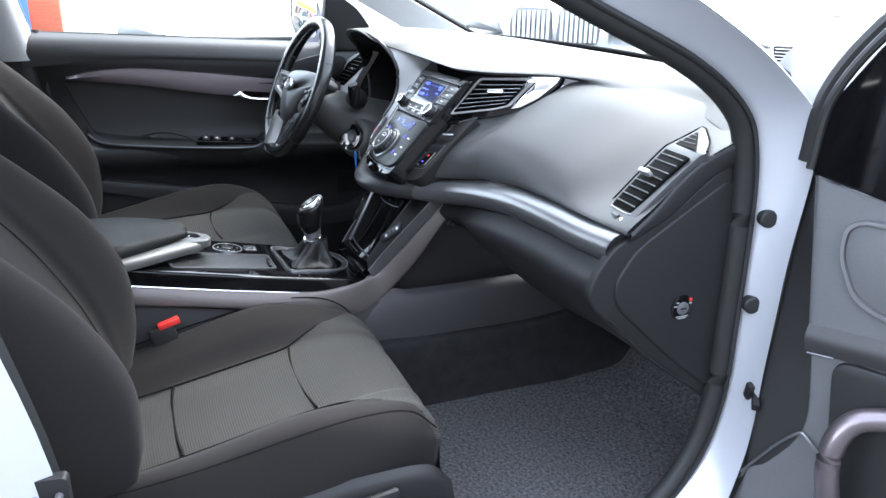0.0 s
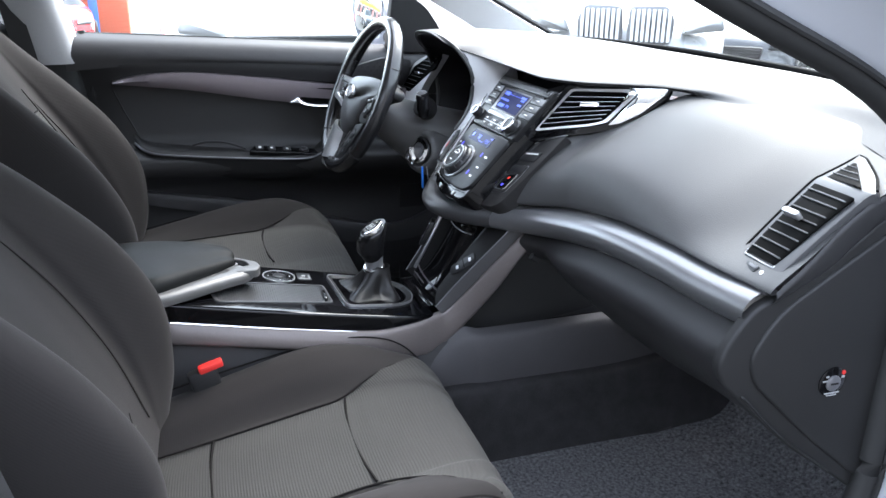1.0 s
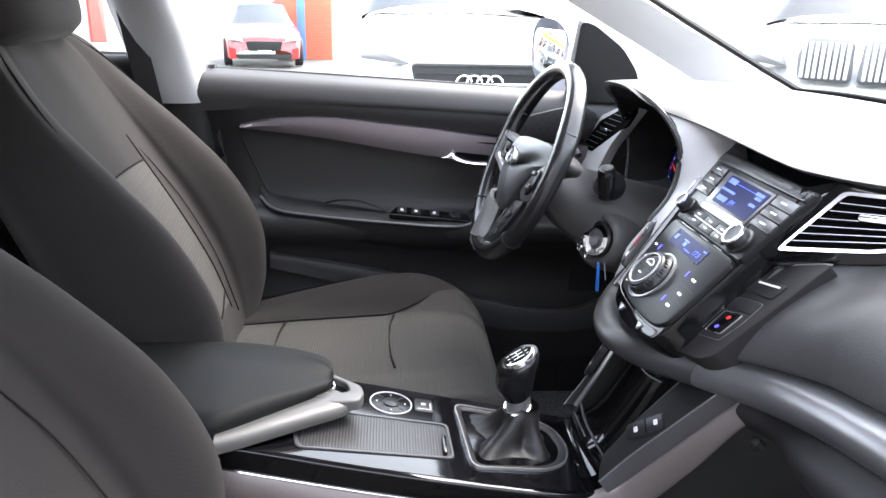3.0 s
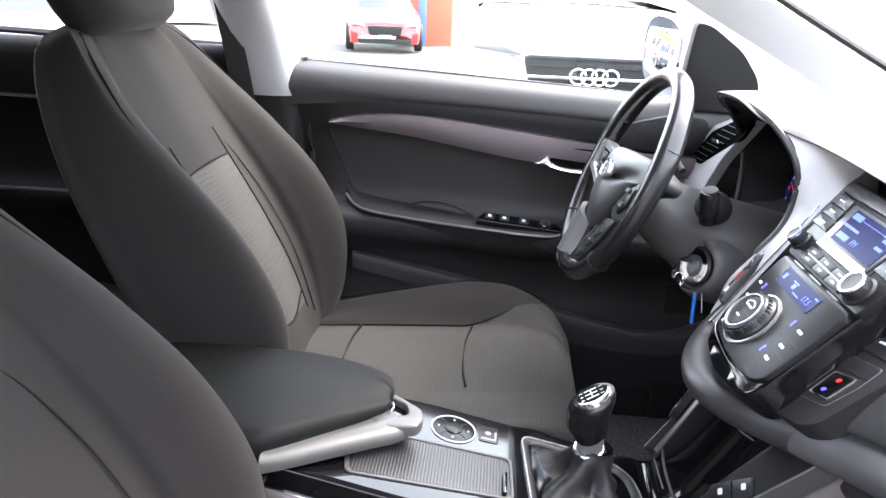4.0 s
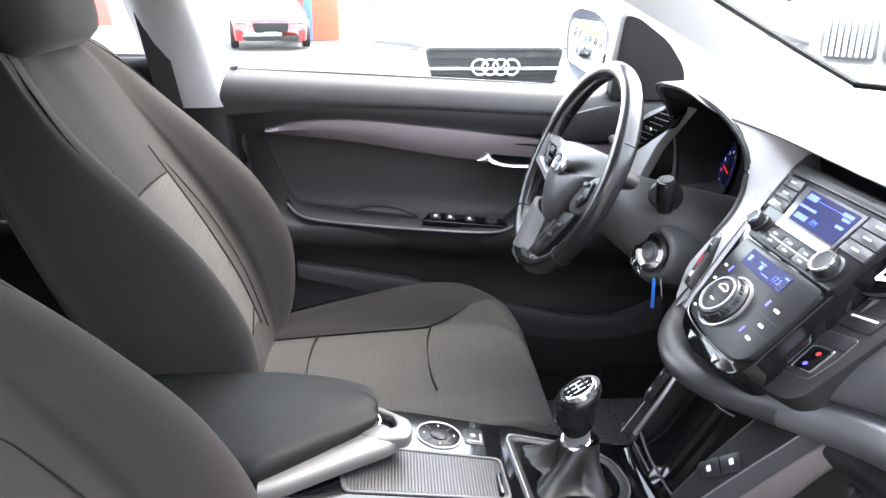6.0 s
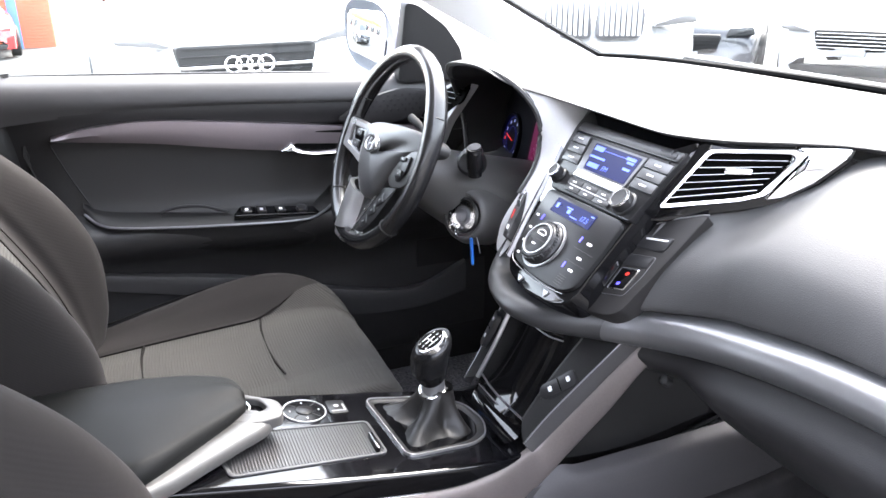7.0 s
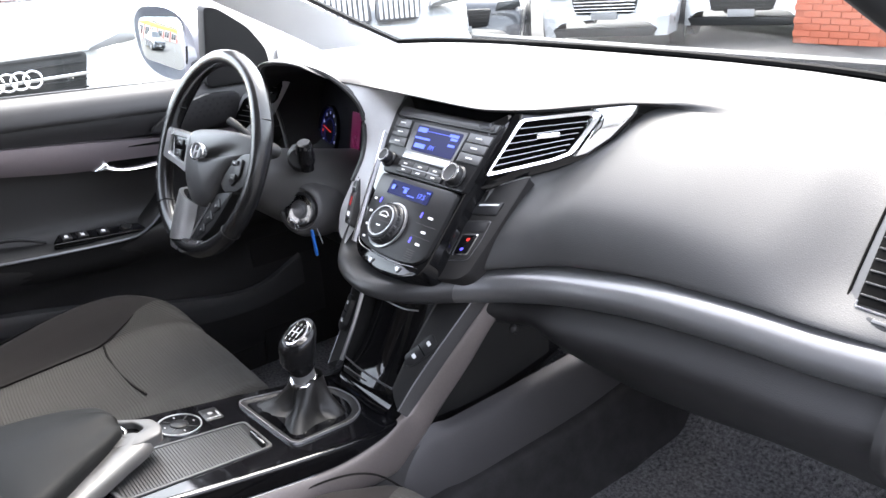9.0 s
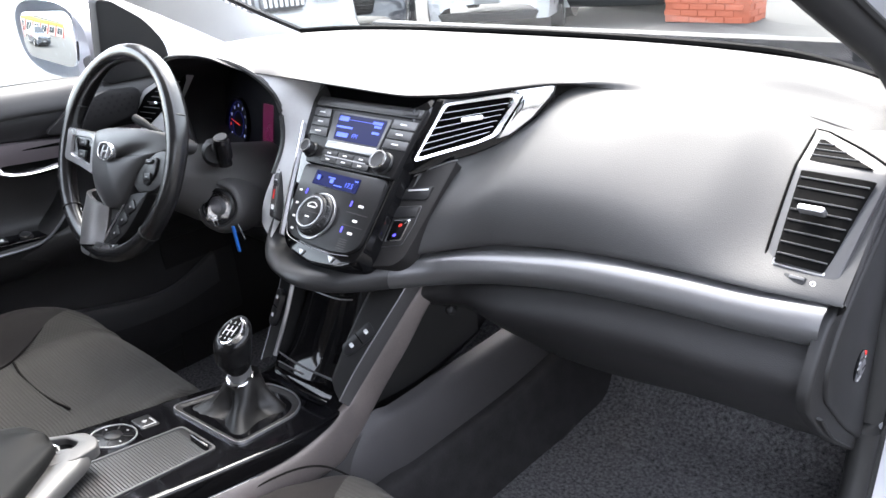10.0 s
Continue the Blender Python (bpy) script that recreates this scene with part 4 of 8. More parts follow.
clim = part("climate_panel", plate(fs, so(rpoly([(-0.084, 0.078), (-0.075, 0.015), (-0.066, -0.028), (-0.048, -0.043), (0.0, -0.049), (0.050, -0.049), (0.088, -0.044), (0.107, -0.030), (0.110, 0.02), (0.111, 0.080)], 0.012, 4)), -0.01, 0.002, 0.002), M_FACE, stack, "dark grey climate control fascia")
lcd = part("climate_display", plate(fs, srect(-0.047, 0.0465, 0.057, 0.0705, 0.0015), 0.002, 0.0028, 0), M_LCD, clim, "lit blue climate display")
for u0, v0, u1, v1 in ((-0.040, 0.055, -0.033, 0.063), (-0.014, 0.0615, 0.002, 0.0635), (-0.008, 0.054, 0.000, 0.0605), (0.004, 0.051, 0.022, 0.0525), (0.046, 0.0645, 0.054, 0.0665)):
    part("bar", plate(fs, srect(u0, v0, u1, v1, 0.0003), 0.0028, 0.0032, 0), M_LCDTXT, lcd)
words("writing", "17.5", fs, 0.037 + SH * 0.056, 0.0560, 0.0032, 0.0115, M_LCDTXT, lcd)
ku, kv = -0.004, -0.003
kn = part("climate_knob", disc(fs, ku, kv, [(0.0345, 0.002), (0.0345, 0.007), (0.0325, 0.009), (0.0305, 0.0155), (0.0285, 0.018), (0.026, 0.0185), (0.0245, 0.0165)], 56), M_BTN, clim, "large ribbed rotary knob")
part("knob_ring", disc(fs, ku, kv, [(0.0262, 0.0170), (0.0258, 0.0205), (0.0240, 0.0205), (0.0232, 0.0165)], 56), M_SILVER, kn, "bright satin ring")
part("knob_base_ring", disc(fs, ku, kv, [(0.0390, 0.001), (0.0388, 0.0046), (0.0365, 0.0052), (0.0352, 0.0035)], 56), M_SILVER, kn)
part("knob_face", disc(fs, ku, kv, [(0.0232, 0.014), (0.0228, 0.0186), (0.021, 0.0194)], 44), M_FACE, kn)
for k in range(36):
    a = 2 * math.pi * k / 36
    f2 = Frame(fs.at(ku + 0.0318 * math.cos(a), kv + 0.0318 * math.sin(a), 0.0122), fs.u * math.cos(a) + fs.v * math.sin(a), fs.v * math.cos(a) - fs.u * math.sin(a))
    part("rib", plate(f2, [(-0.001, -0.0011), (0.0006, -0.0011), (0.0004, 0.0011), (-0.001, 0.0011)], -0.004, 0.004, 0), M_SILKEY if k % 3 == 0 else M_BTN, kn, smooth=False)
part("face_groove", plate(fs, rrect(ku - 0.0205, kv - 0.0006, ku + 0.0205, kv + 0.0006, 0.0003), 0.0194, 0.0197, 0), M_RUBBER, kn)
for u0, v0, u1, v1 in ((-0.010, 0.007, 0.009, 0.0092), (-0.005, -0.0095, 0.004, -0.0072)):
    part("mark", plate(fs, rrect(ku + u0, kv + v0, ku + u1, kv + v1, 0.0005), 0.0194, 0.0198, 0), M_PRINT, kn)
arcp = [fs.at(ku + 0.0135 * math.cos(a), kv + 0.002 + 0.0135 * math.sin(a), 0.0196) for a in np.linspace(radians(35), radians(145), 14)]
part("mark", tube(arcp, 0.0008, 5), M_PRINT, kn)
for u, v in ((-0.052, 0.0275), (-0.045, -0.0165), (0.056, 0.026), (0.0575, -0.016)):
    part("indicator", plate(fs, srect(u, v, u + 0.003, v + 0.009, 0.0006), 0.002, 0.0030, 0), M_LED, clim, "blue indicator light")
for u, v, w in ((-0.070, 0.030, 0.009), (-0.066, 0.008, 0.009), (-0.060, -0.014, 0.009), (-0.052, -0.034, 0.008), (0.072, 0.028, 0.014), (0.072, 0.004, 0.013), (0.072, -0.016, 0.013)):
    part("mark", plate(fs, srect(u + 0.1 * w, v, u + 0.9 * w, v + 0.0036, 0.0014), 0.002, 0.0025, 0), M_PRINT, clim)
for v in (0.0165, -0.0035):
    part("button_gap", plate(fs, srect(0.054, v, 0.100, v + 0.0009, 0.0003), 0.002, 0.0024, 0), M_RUBBER, clim)
for i in range(5):
    part("sensor_slot", plate(fs, srect(0.062, -0.0405 + i * 0.0036, 0.080, -0.0392 + i * 0.0036, 0.0005), 0.002, 0.0024, 0), M_RUBBER, clim)
part("foot_line", tube([fs.at(u + SH * v, v, 0.0005) for u, v in cr([(-0.068, -0.024), (-0.050, -0.0455), (0.0, -0.0515), (0.05, -0.0515), (0.092, -0.0465)], 30)], 0.0007, 6), M_STEEL, stack, "thin bright line under the climate panel")
for u, v in ((-0.012, -0.062), (0.056, -0.0585)):
    part("clip", plate(fs, so(rpoly([(u - 0.008, v + 0.004), (u + 0.008, v + 0.003), (u + 0.003, v - 0.006)], 0.001, 2)), -0.004, -0.0012, 0.0005), M_SILVER, stack)

# bright trim blade and hazard switches on the stack's driver side
rows = []
for u, v in ((-0.082, -0.046), (-0.106, 0.022), (-0.128, 0.096), (-0.150, 0.160), (-0.158, 0.198), (-0.146, 0.232)):
    rows.append([fs.at(u + SH * v + 0.009, v, -0.009), fs.at(u + SH * v + 0.003, v, -0.005), fs.at(u + SH * v - 0.004, v, -0.012), fs.at(u + SH * v - 0.014, v + 0.004, -0.04)])
part("side_blade", loft(rows, 24, 10), M_STEEL, stack, "satin silver blade beside the radio")
part("bright_edge", tube(cr([r[1] for r in rows], 24), 0.0012, 6), M_CHROME, stack, "thin chrome line")
fh = Frame((-0.1385, 0.2115, 0.612), (0.97, -0.17, 0.1), (0.03, 0.70, 0.71))
hz = thing("hazard_switch_row", (-0.138, 0.212, 0.612), "narrow row of hazard and lock switches", "switch")
lean_h = lambda pts: [(u - 0.80 * v - 0.004, v) for u, v in pts]
part("bezel", plate(fh, lean_h(rpoly([(-0.012, -0.056), (0.010, -0.056), (0.013, 0.05), (-0.010, 0.052)], 0.006, 3)), -0.012, 0.003, 0.001), M_BTN, hz)
for v0, v1 in ((0.024, 0.048), (0.0, 0.020), (-0.048, -0.004)):
    part("button", plate(fh, lean_h(rrect(-0.009, v0, 0.009, v1, 0.003)), 0.003, 0.005, 0.001), M_KEYDIM, hz)
part("hazard_mark", plate(fh, lean_h(rpoly([(-0.006, 0.029), (0.006, 0.029), (0.0, 0.044)], 0.001, 2)), 0.005, 0.0055, 0), M_PRINT, hz)
part("lock_mark", plate(fh, lean_h(rrect(-0.003, -0.026, 0.002, -0.010, 0.001)), 0.005, 0.0055, 0), M_RED, hz)
part("mark", plate(fh, lean_h(rrect(-0.005, 0.006, 0.005, 0.008, 0.0006)), 0.005, 0.0055, 0), M_PRINT, hz)
part("mark", plate(fh, lean_h(rrect(-0.004, -0.044, 0.006, -0.036, 0.002)), 0.005, 0.0055, 0), M_PRINT, hz)

# switch panel on the passenger side of the stack
sp = thing("switch_panel", (0.15, 0.24, 0.61), "grey switch panel with a red and blue lit switch", "switch")
sp_out = rpoly([(-0.046, -0.060), (0.020, -0.058), (0.032, -0.046), (0.031, 0.05), (0.028, 0.124), (0.010, 0.120), (-0.030, 0.103), (-0.054, 0.074), (-0.058, 0.02)], 0.012, 5)
part("panel", plate(fp, sp_out, -0.03, 0.0035, 0.0015), M_PANEL, sp)
# highlight along the panel's rim, drawn as a silver tube
part("edge_highlight", tube([fp.at(u, v, 0.003) for u, v in cr([(-0.047, -0.052), (-0.057, 0.02), (-0.053, 0.072), (-0.029, 0.102), (0.012, 0.120), (0.027, 0.1235)], 40)], 0.0011, 6), M_SILVER, sp, "thin silver line drawn for the highlight on the panel's edge")
part("ticket_slot", plate(fp, rpoly([(-0.035, 0.056), (0.0145, 0.054), (0.0135, 0.078), (-0.033, 0.078)], 0.004, 3), 0.0035, 0.0055, 0.0012), M_BTN, sp)
part("slot_light", plate(fp, rpoly([(-0.026, 0.0705), (0.008, 0.0705), (0.008, 0.0735), (-0.026, 0.0735)], 0.0008, 2), 0.0055, 0.0063, 0.0004), M_PRINT, sp)
field = rpoly([(-0.036, -0.028), (0.0165, -0.024), (0.0175, 0.012), (0.0125, 0.045), (-0.044, 0.044), (-0.044, 0.0)], 0.005, 4)
part("switch_frame", plate(fp, field, 0.0035, 0.0042, 0.0006), M_STEEL, sp, "thin bright edge round the switches")
part("switch_field", plate(fp, [(u * 0.975 - 0.0004, (v - 0.008) * 0.975 + 0.008) for u, v in field], 0.0038, 0.0048, 0.0004), M_PANEL, sp)
part("blank_switch", plate(fp, rpoly([(-0.040, 0.025), (0.014, 0.024), (0.011, 0.042), (-0.041, 0.042)], 0.003, 3), 0.0046, 0.006, 0.001), M_BTN, sp)
part("rocker_frame", plate(fp, rpoly([(-0.0155, -0.018), (0.0115, -0.0165), (0.0085, 0.0205), (-0.0215, 0.0195)], 0.003, 3), 0.0046, 0.0062, 0.0008), M_CHROME, sp)
sb = part("rocker_switch", plate(fp, rpoly([(-0.0135, -0.0155), (0.0092, -0.0145), (0.0065, 0.018), (-0.0188, 0.0170)], 0.0025, 3), 0.005, 0.0074, 0.001), M_GLOSS, sp, "black rocker with red and blue lights")
part("red_light", disc(fp, -0.003, 0.0095, [(0.0030, 0.007), (0.0028, 0.0080)], 14), M_LEDRED, sb)
part("blue_light", disc(fp, -0.0035, -0.0075, [(0.0028, 0.007), (0.0026, 0.0080)], 14), M_LED, sb)
for u, v in ((-0.030, -0.012), (-0.034, 0.010)):
    part("mark", plate(fp, rrect(u, v, u + 0.007, v + 0.005, 0.002), 0.0048, 0.0053, 0), M_PRINT, sp)

# ---- instrument binnacle, steering column and wheel ----
binn = thing("instrument_binnacle", (-0.36, 0.3, 0.65), "hooded dark instrument binnacle with round gauges", "instrument cluster")
rim = [(-0.165, 0.222, 0.625), (-0.168, 0.250, 0.663), (-0.172, 0.262, 0.705), (-0.174, 0.257, 0.752), (-0.2, 0.228, 0.798), (-0.26, 0.203, 0.819), (-0.34, 0.198, 0.819), (-0.42, 0.212, 0.808), (-0.48, 0.232, 0.789),
       (-0.56, 0.27, 0.762), (-0.615, 0.31, 0.71), (-0.615, 0.325, 0.65), (-0.57, 0.31, 0.59)]
rows = []
for x, y, z in rim:
    cx, cz = -0.37, 0.70
    k = 0.4 if x < -0.25 else 0.0
    rows.append([(x, y, z), (x + (cx - x) * 0.05 * k, y + 0.03, z + (cz - z) * 0.04), (x + (cx - x) * 0.12 * k, y + 0.11, z + (cz - z) * 0.1), (x + (cx - x) * 0.15 * k, 0.46, z + (cz - z) * 0.2)])
part("hood_lining", loft(rows, 60, 12), M_RUBBER, binn, "matt dark hood lining")
part("hood_rim", tube(cr(rim, 60), 0.0045, 6), M_DASH, binn)
# outer cheek from the hood's edge to the stack, dash plastic lightened for glare
rows = [[(-0.2, 0.228, 0.796), (-0.165, 0.30, 0.776), (-0.15, 0.345, 0.765)], [(-0.174, 0.257, 0.75), (-0.16, 0.29, 0.74), (-0.145, 0.32, 0.735)], [(-0.172, 0.262, 0.70), (-0.150, 0.272, 0.695), (-0.132, 0.28, 0.69)],
        [(-0.168, 0.25, 0.663), (-0.142, 0.25, 0.655), (-0.120, 0.252, 0.652)], [(-0.165, 0.222, 0.625), (-0.138, 0.218, 0.615), (-0.108, 0.215, 0.61)], [(-0.16, 0.19, 0.585), (-0.132, 0.185, 0.575), (-0.10, 0.18, 0.57)], [(-0.16, 0.18, 0.55), (-0.13, 0.165, 0.548), (-0.10, 0.155, 0.545)]]
part("outer_cheek", loft(rows, 24, 10), M_CHEEK, binn, "dash cheek beside the radio, windscreen glare put into its pale grey")
fc = Frame((-0.46, 0.388, 0.640), (0.985, -0.17, 0.04), (0, 0.22, 0.975))
part("cluster_face", plate(fc, rrect(-0.19, -0.12, 0.29, 0.15, 0.04), -0.01, 0.0, 0.001), M_DIAL, binn, "black cluster face")
for u, gr in ((-0.068, 0.050), (0.205, 0.050)):
    gz = part("gauge", disc(fc, u, -0.010, [(gr + 0.008, 0.0), (gr + 0.008, 0.008), (gr + 0.005, 0.009), (gr + 0.002, 0.001)], 44), M_DIAL, binn)
    for nm, rr in (("gauge_ring", gr - 0.002), ("inner_ring", gr - 0.022)):
        part(nm, tube([fc.at(u + rr * math.cos(a), -0.010 + rr * math.sin(a), 0.0025) for a in np.linspace(0, 2 * math.pi, 44, endpoint=False)], 0.0008, 5, closed=True), M_LCD, gz, "thin blue ring")
    for i in range(9):
        a = radians(215 - i * 31)
        f2 = Frame(fc.at(u + (gr - 0.010) * math.cos(a), -0.010 + (gr - 0.010) * math.sin(a), 0.002), fc.u, fc.v)
        part("tick", plate(f2, rrect(-0.0022, -0.0032, 0.0022, 0.0032, 0.001), 0, 0.0006, 0), M_LEDRED if i == 1 else M_TICK, gz)
    fn = Frame(fc.at(u, -0.010, 0.003), fc.u * -0.96 + fc.v * 0.2, fc.v * 0.96 + fc.u * 0.2)
    part("needle", plate(fn, [(-0.008, -0.001), (gr - 0.012, -0.0005), (gr - 0.012, 0.0005), (-0.008, 0.001)], 0, 0.001, 0), M_LEDRED, gz, "red needle")
part("trip_display", plate(fc, rrect(0.052, -0.030, 0.098, 0.046, 0.004), 0.0, 0.001, 0), M_MAGENTA, binn, "dim purple trip display")

col = thing("steering_column", (-0.36, 0.2, 0.55), "dark grey plastic steering column shroud", "steering column")
cols = []
for y, zc, w, hu, hd in ((0.085, 0.645, 0.048, 0.038, 0.05), (0.11, 0.632, 0.062, 0.048, 0.065), (0.15, 0.612, 0.074, 0.056, 0.08), (0.20, 0.592, 0.084, 0.062, 0.095), (0.30, 0.565, 0.095, 0.066, 0.11), (0.37, 0.55, 0.095, 0.066, 0.11)):
    cols.append([(-0.376 + w * math.cos(a), y, zc + (hu if math.sin(a) > 0 else hd) * math.sin(a)) for a in np.linspace(0, 2 * math.pi, 16, endpoint=False)])
part("shroud", loft(cols, 20, 40, closed_v=True), M_COLUMN, col, "two-piece column shroud")
fi = Frame((-0.292, 0.180, 0.555), (0.84, 0.5, 0.0), (-0.12, 0.2, 0.95))
part("lock_bezel", disc(fi, 0, 0, [(0.058, -0.07), (0.053, -0.015), (0.048, -0.002), (0.043, 0.004), (0.039, 0.005), (0.037, 0.0), (0.034, -0.001)], 36), M_COLUMN, col)
part("lock_ring", disc(fi, 0, 0, [(0.033, -0.002), (0.033, 0.005), (0.030, 0.007), (0.022, 0.006), (0.021, 0.003)], 32), M_BTN, col)
part("lock_edge", disc(fi, 0, 0, [(0.0285, 0.0065), (0.0285, 0.0078), (0.027, 0.0078), (0.027, 0.0065)], 32), M_CHROME, col)
part("lock_barrel", disc(fi, 0, 0, [(0.020, 0.0), (0.0195, 0.006), (0.013, 0.008), (0.0125, 0.012), (0.009, 0.013)], 28), M_STEEL, col)
key = thing("ignition_key", (-0.27, 0.15, 0.55), "bright steel key in the ignition with blue tag", "key")
part("bow", plate(Frame(fi.at(0, -0.008, 0.026), fi.n, fi.v), rpoly([(-0.014, -0.014), (0.016, -0.018), (0.022, -0.004), (0.016, 0.013), (-0.012, 0.012)], 0.007, 4), -0.0018, 0.0018, 0.0006), M_CHROME, key)
ringp = [fi.at(0.004, -0.018, 0.03) + Vector((0.007 * math.cos(a), 0.002, 0.011 * math.sin(a) - 0.008)) for a in np.linspace(0, 2 * math.pi, 20, endpoint=False)]
part("ring", tube(ringp, 0.0011, 6, closed=True), M_CHROME, key)
tagc = Vector((-0.238, 0.17, 0.505))
part("blue_tag", box(tagc, (0.008, 0.005, 0.050), 0.003, rot=(0, -7, 0)), M_BLUEKEY, key, "slim blue plastic tag")
part("second_key", box(tagc + Vector((0.006, 0.01, 0.012)), (0.003, 0.002, 0.03), 0.001, rot=(0, -30, 0)), M_STEEL, key)
# stalks
part("wiper_stalk", tube(cr([(-0.30, 0.19, 0.668), (-0.255, 0.178, 0.672), (-0.225, 0.168, 0.676), (-0.208, 0.163, 0.678)], 14), [0.009] * 5 + [0.010] * 4 + [0.0115] * 5, 14), M_DARK, col, "dark wiper stalk")
part("stalk_end", tube(cr([(-0.216, 0.165, 0.650), (-0.212, 0.163, 0.668), (-0.207, 0.160, 0.688), (-0.204, 0.158, 0.700)], 12), [0.012] * 3 + [0.0145] * 7 + [0.0125] * 2, 18), M_KNOB, col, "upright rotary stalk end")
part("stalk_cap", disc(Frame((-0.2035, 0.1577, 0.7012), (0.95, 0.2, -0.2), (0.1, 0.9, 0.35)), 0, 0, [(0.011, -0.002), (0.0105, 0.001), (0.006, 0.0016)], 18), M_BTN, col, "dark stalk cap")
part("stalk_gaiter", disc(Frame((-0.262, 0.176, 0.66), (0.55, 0.8, 0), (-0.2, 0.1, 0.95)), 0, 0, [(0.026, -0.03), (0.022, 0.0), (0.017, 0.006), (0.012, 0.004)], 28), M_RUBBER, col)
part("light_stalk", tube(cr([(-0.43, 0.17, 0.675), (-0.465, 0.162, 0.69), (-0.492, 0.155, 0.702)], 10), [0.0055] * 5 + [0.008] * 5, 12), M_RUBBER, col, "dark indicator stalk")

# wheel
wheel = thing("steering_wheel", (-0.378, 0.06, 0.67), "black leather steering wheel with satin silver spokes", "steering wheel")
fw = Frame((-0.3746, 0.0574, 0.6757), (0.99822, 0.05962, 0.0), (-0.02365, 0.39607, 0.91791))
R = 0.1735
g = []
for a in np.linspace(0, 2 * math.pi, 96, endpoint=False):
    d = fw.u * math.cos(a) + fw.v * math.sin(a)
    c = fw.at(R * math.cos(a), R * math.sin(a), 0)
    grip = max(0.0, math.cos(2 * (a - radians(28)))) ** 4 if math.cos(a) > 0 else max(0.0, math.cos(2 * (a - radians(152)))) ** 4
    fat, wide = 0.0165 + 0.002 * grip, 0.0152 + 0.0014 * grip
    g.append([c + d * (wide * math.cos(b) - 0.0016 * grip * math.cos(3 * b)) + fw.n * (fat * math.sin(b)) for b in np.linspace(0, 2 * math.pi, 18, endpoint=False)])
rimob = part("rim", grid_bm(g, closed_u=True, closed_v=True), M_LEATHER, wheel, "smooth black leather rim")
for a in (26, 154, 222, 318):
    p = radians(a)
    d = fw.u * math.cos(p) + fw.v * math.sin(p)
    ringp = [fw.at(R * math.cos(p), R * math.sin(p)) + d * 0.0158 * math.cos(b) + fw.n * 0.0178 * math.sin(b) for b in np.linspace(0, 2 * math.pi, 20, endpoint=False)]
    part("rim_seam", tube(ringp, 0.0010, 5, closed=True), M_RUBBER, rimob)
# hub pad: a broad shield that runs out into the passenger-side spoke
hub_out = [(-0.066, 0.018), (-0.056, 0.034), (0.004, 0.044), (0.09, 0.050), (0.148, 0.044), (0.152, 0.026), (0.118, 0.011), (0.088, -0.014), (0.068, -0.049), (0.054, -0.080), (0.022, -0.094), (-0.013, -0.089), (-0.048, -0.059), (-0.063, -0.026)]
rows = []
for sc, h in ((1.0, -0.03), (1.0, 0.002), (0.985, 0.008), (0.93, 0.013), (0.68, 0.022), (0.35, 0.027), (0.04, 0.028)):
    rows.append([fw.at(0.014 + (u - 0.014) * sc, (v + 0.010) * sc - 0.010, h - 0.016 * max(0.0, (u - 0.06) / 0.09)) for u, v in hub_out])
part("hub_pad", loft(rows, 22, 84, closed_v=True, caps=True), M_HUB, wheel, "grained airbag hub pad")
part("horn_pin", disc(Frame(fw.at(-0.028, -0.032, 0.0215), fw.u, fw.v), 0, 0, [(0.003, -0.003), (0.003, 0.0004), (0.002, 0.0006)], 12), M_RUBBER, wheel)
fe = Frame(fw.at(0.010, 0.001, 0.0285), fw.u, fw.v)
eo = [(0.0245 * math.cos(a), 0.0165 * math.sin(a)) for a in np.linspace(0, 2 * math.pi, 36, endpoint=False)]
ei = [(u * 0.86, v * 0.82) for u, v in eo]
em = part("emblem", ring_plate(fe, eo, ei, -0.006, 0.003, 0.0008), M_CHROME, wheel, "oval chrome emblem")
for s in (-1, 1):
    part("emblem_bar", plate(fe, rpoly([(s * 0.0080 - 0.0050, -0.0105), (s * 0.0080 - 0.0020, -0.0105), (s * 0.0080 + 0.0050, 0.0105), (s * 0.0080 + 0.0020, 0.0105)], 0.0012, 2), -0.005, 0.0025, 0.0006), M_SILVER, em)
part("emblem_bar", plate(fe, rpoly([(-0.008, -0.0030), (0.008, 0.0005), (0.008, 0.0030), (-0.008, -0.0005)], 0.0012, 2), -0.005, 0.0022, 0.0005), M_SILVER, em)
# driver's left: a silver bracket round the switch block
bo_ = rpoly([(-0.160, 0.028), (-0.058, 0.026), (-0.052, -0.046), (-0.100, -0.037), (-0.160, -0.030)], 0.008, 4)
bi_ = rpoly([(-0.138, 0.015), (-0.070, 0.016), (-0.066, -0.030), (-0.096, -0.026), (-0.136, -0.018)], 0.006, 4)
br = part("side_spoke", ring_plate(fw, bo_, bi_, -0.012, 0.013, 0.003), M_SPOKE, wheel, "satin silver bracket round the switches")
part("switch_pod", plate(fw, bi_, -0.010, 0.009, 0.001), M_GLOSS, br, "black switch block")
for v0, v1 in ((0.0, 0.012), (-0.022, -0.008)):
    part("rocker", plate(fw, rrect(-0.112, v0, -0.086, v1, 0.003), 0.009, 0.013, 0.0015), M_BTN, br)
    part("mark", plate(fw, rrect(-0.103, (v0 + v1) / 2 - 0.0015, -0.095, (v0 + v1) / 2 + 0.0015, 0.0008), 0.013, 0.0134, 0), M_WHITE, br)
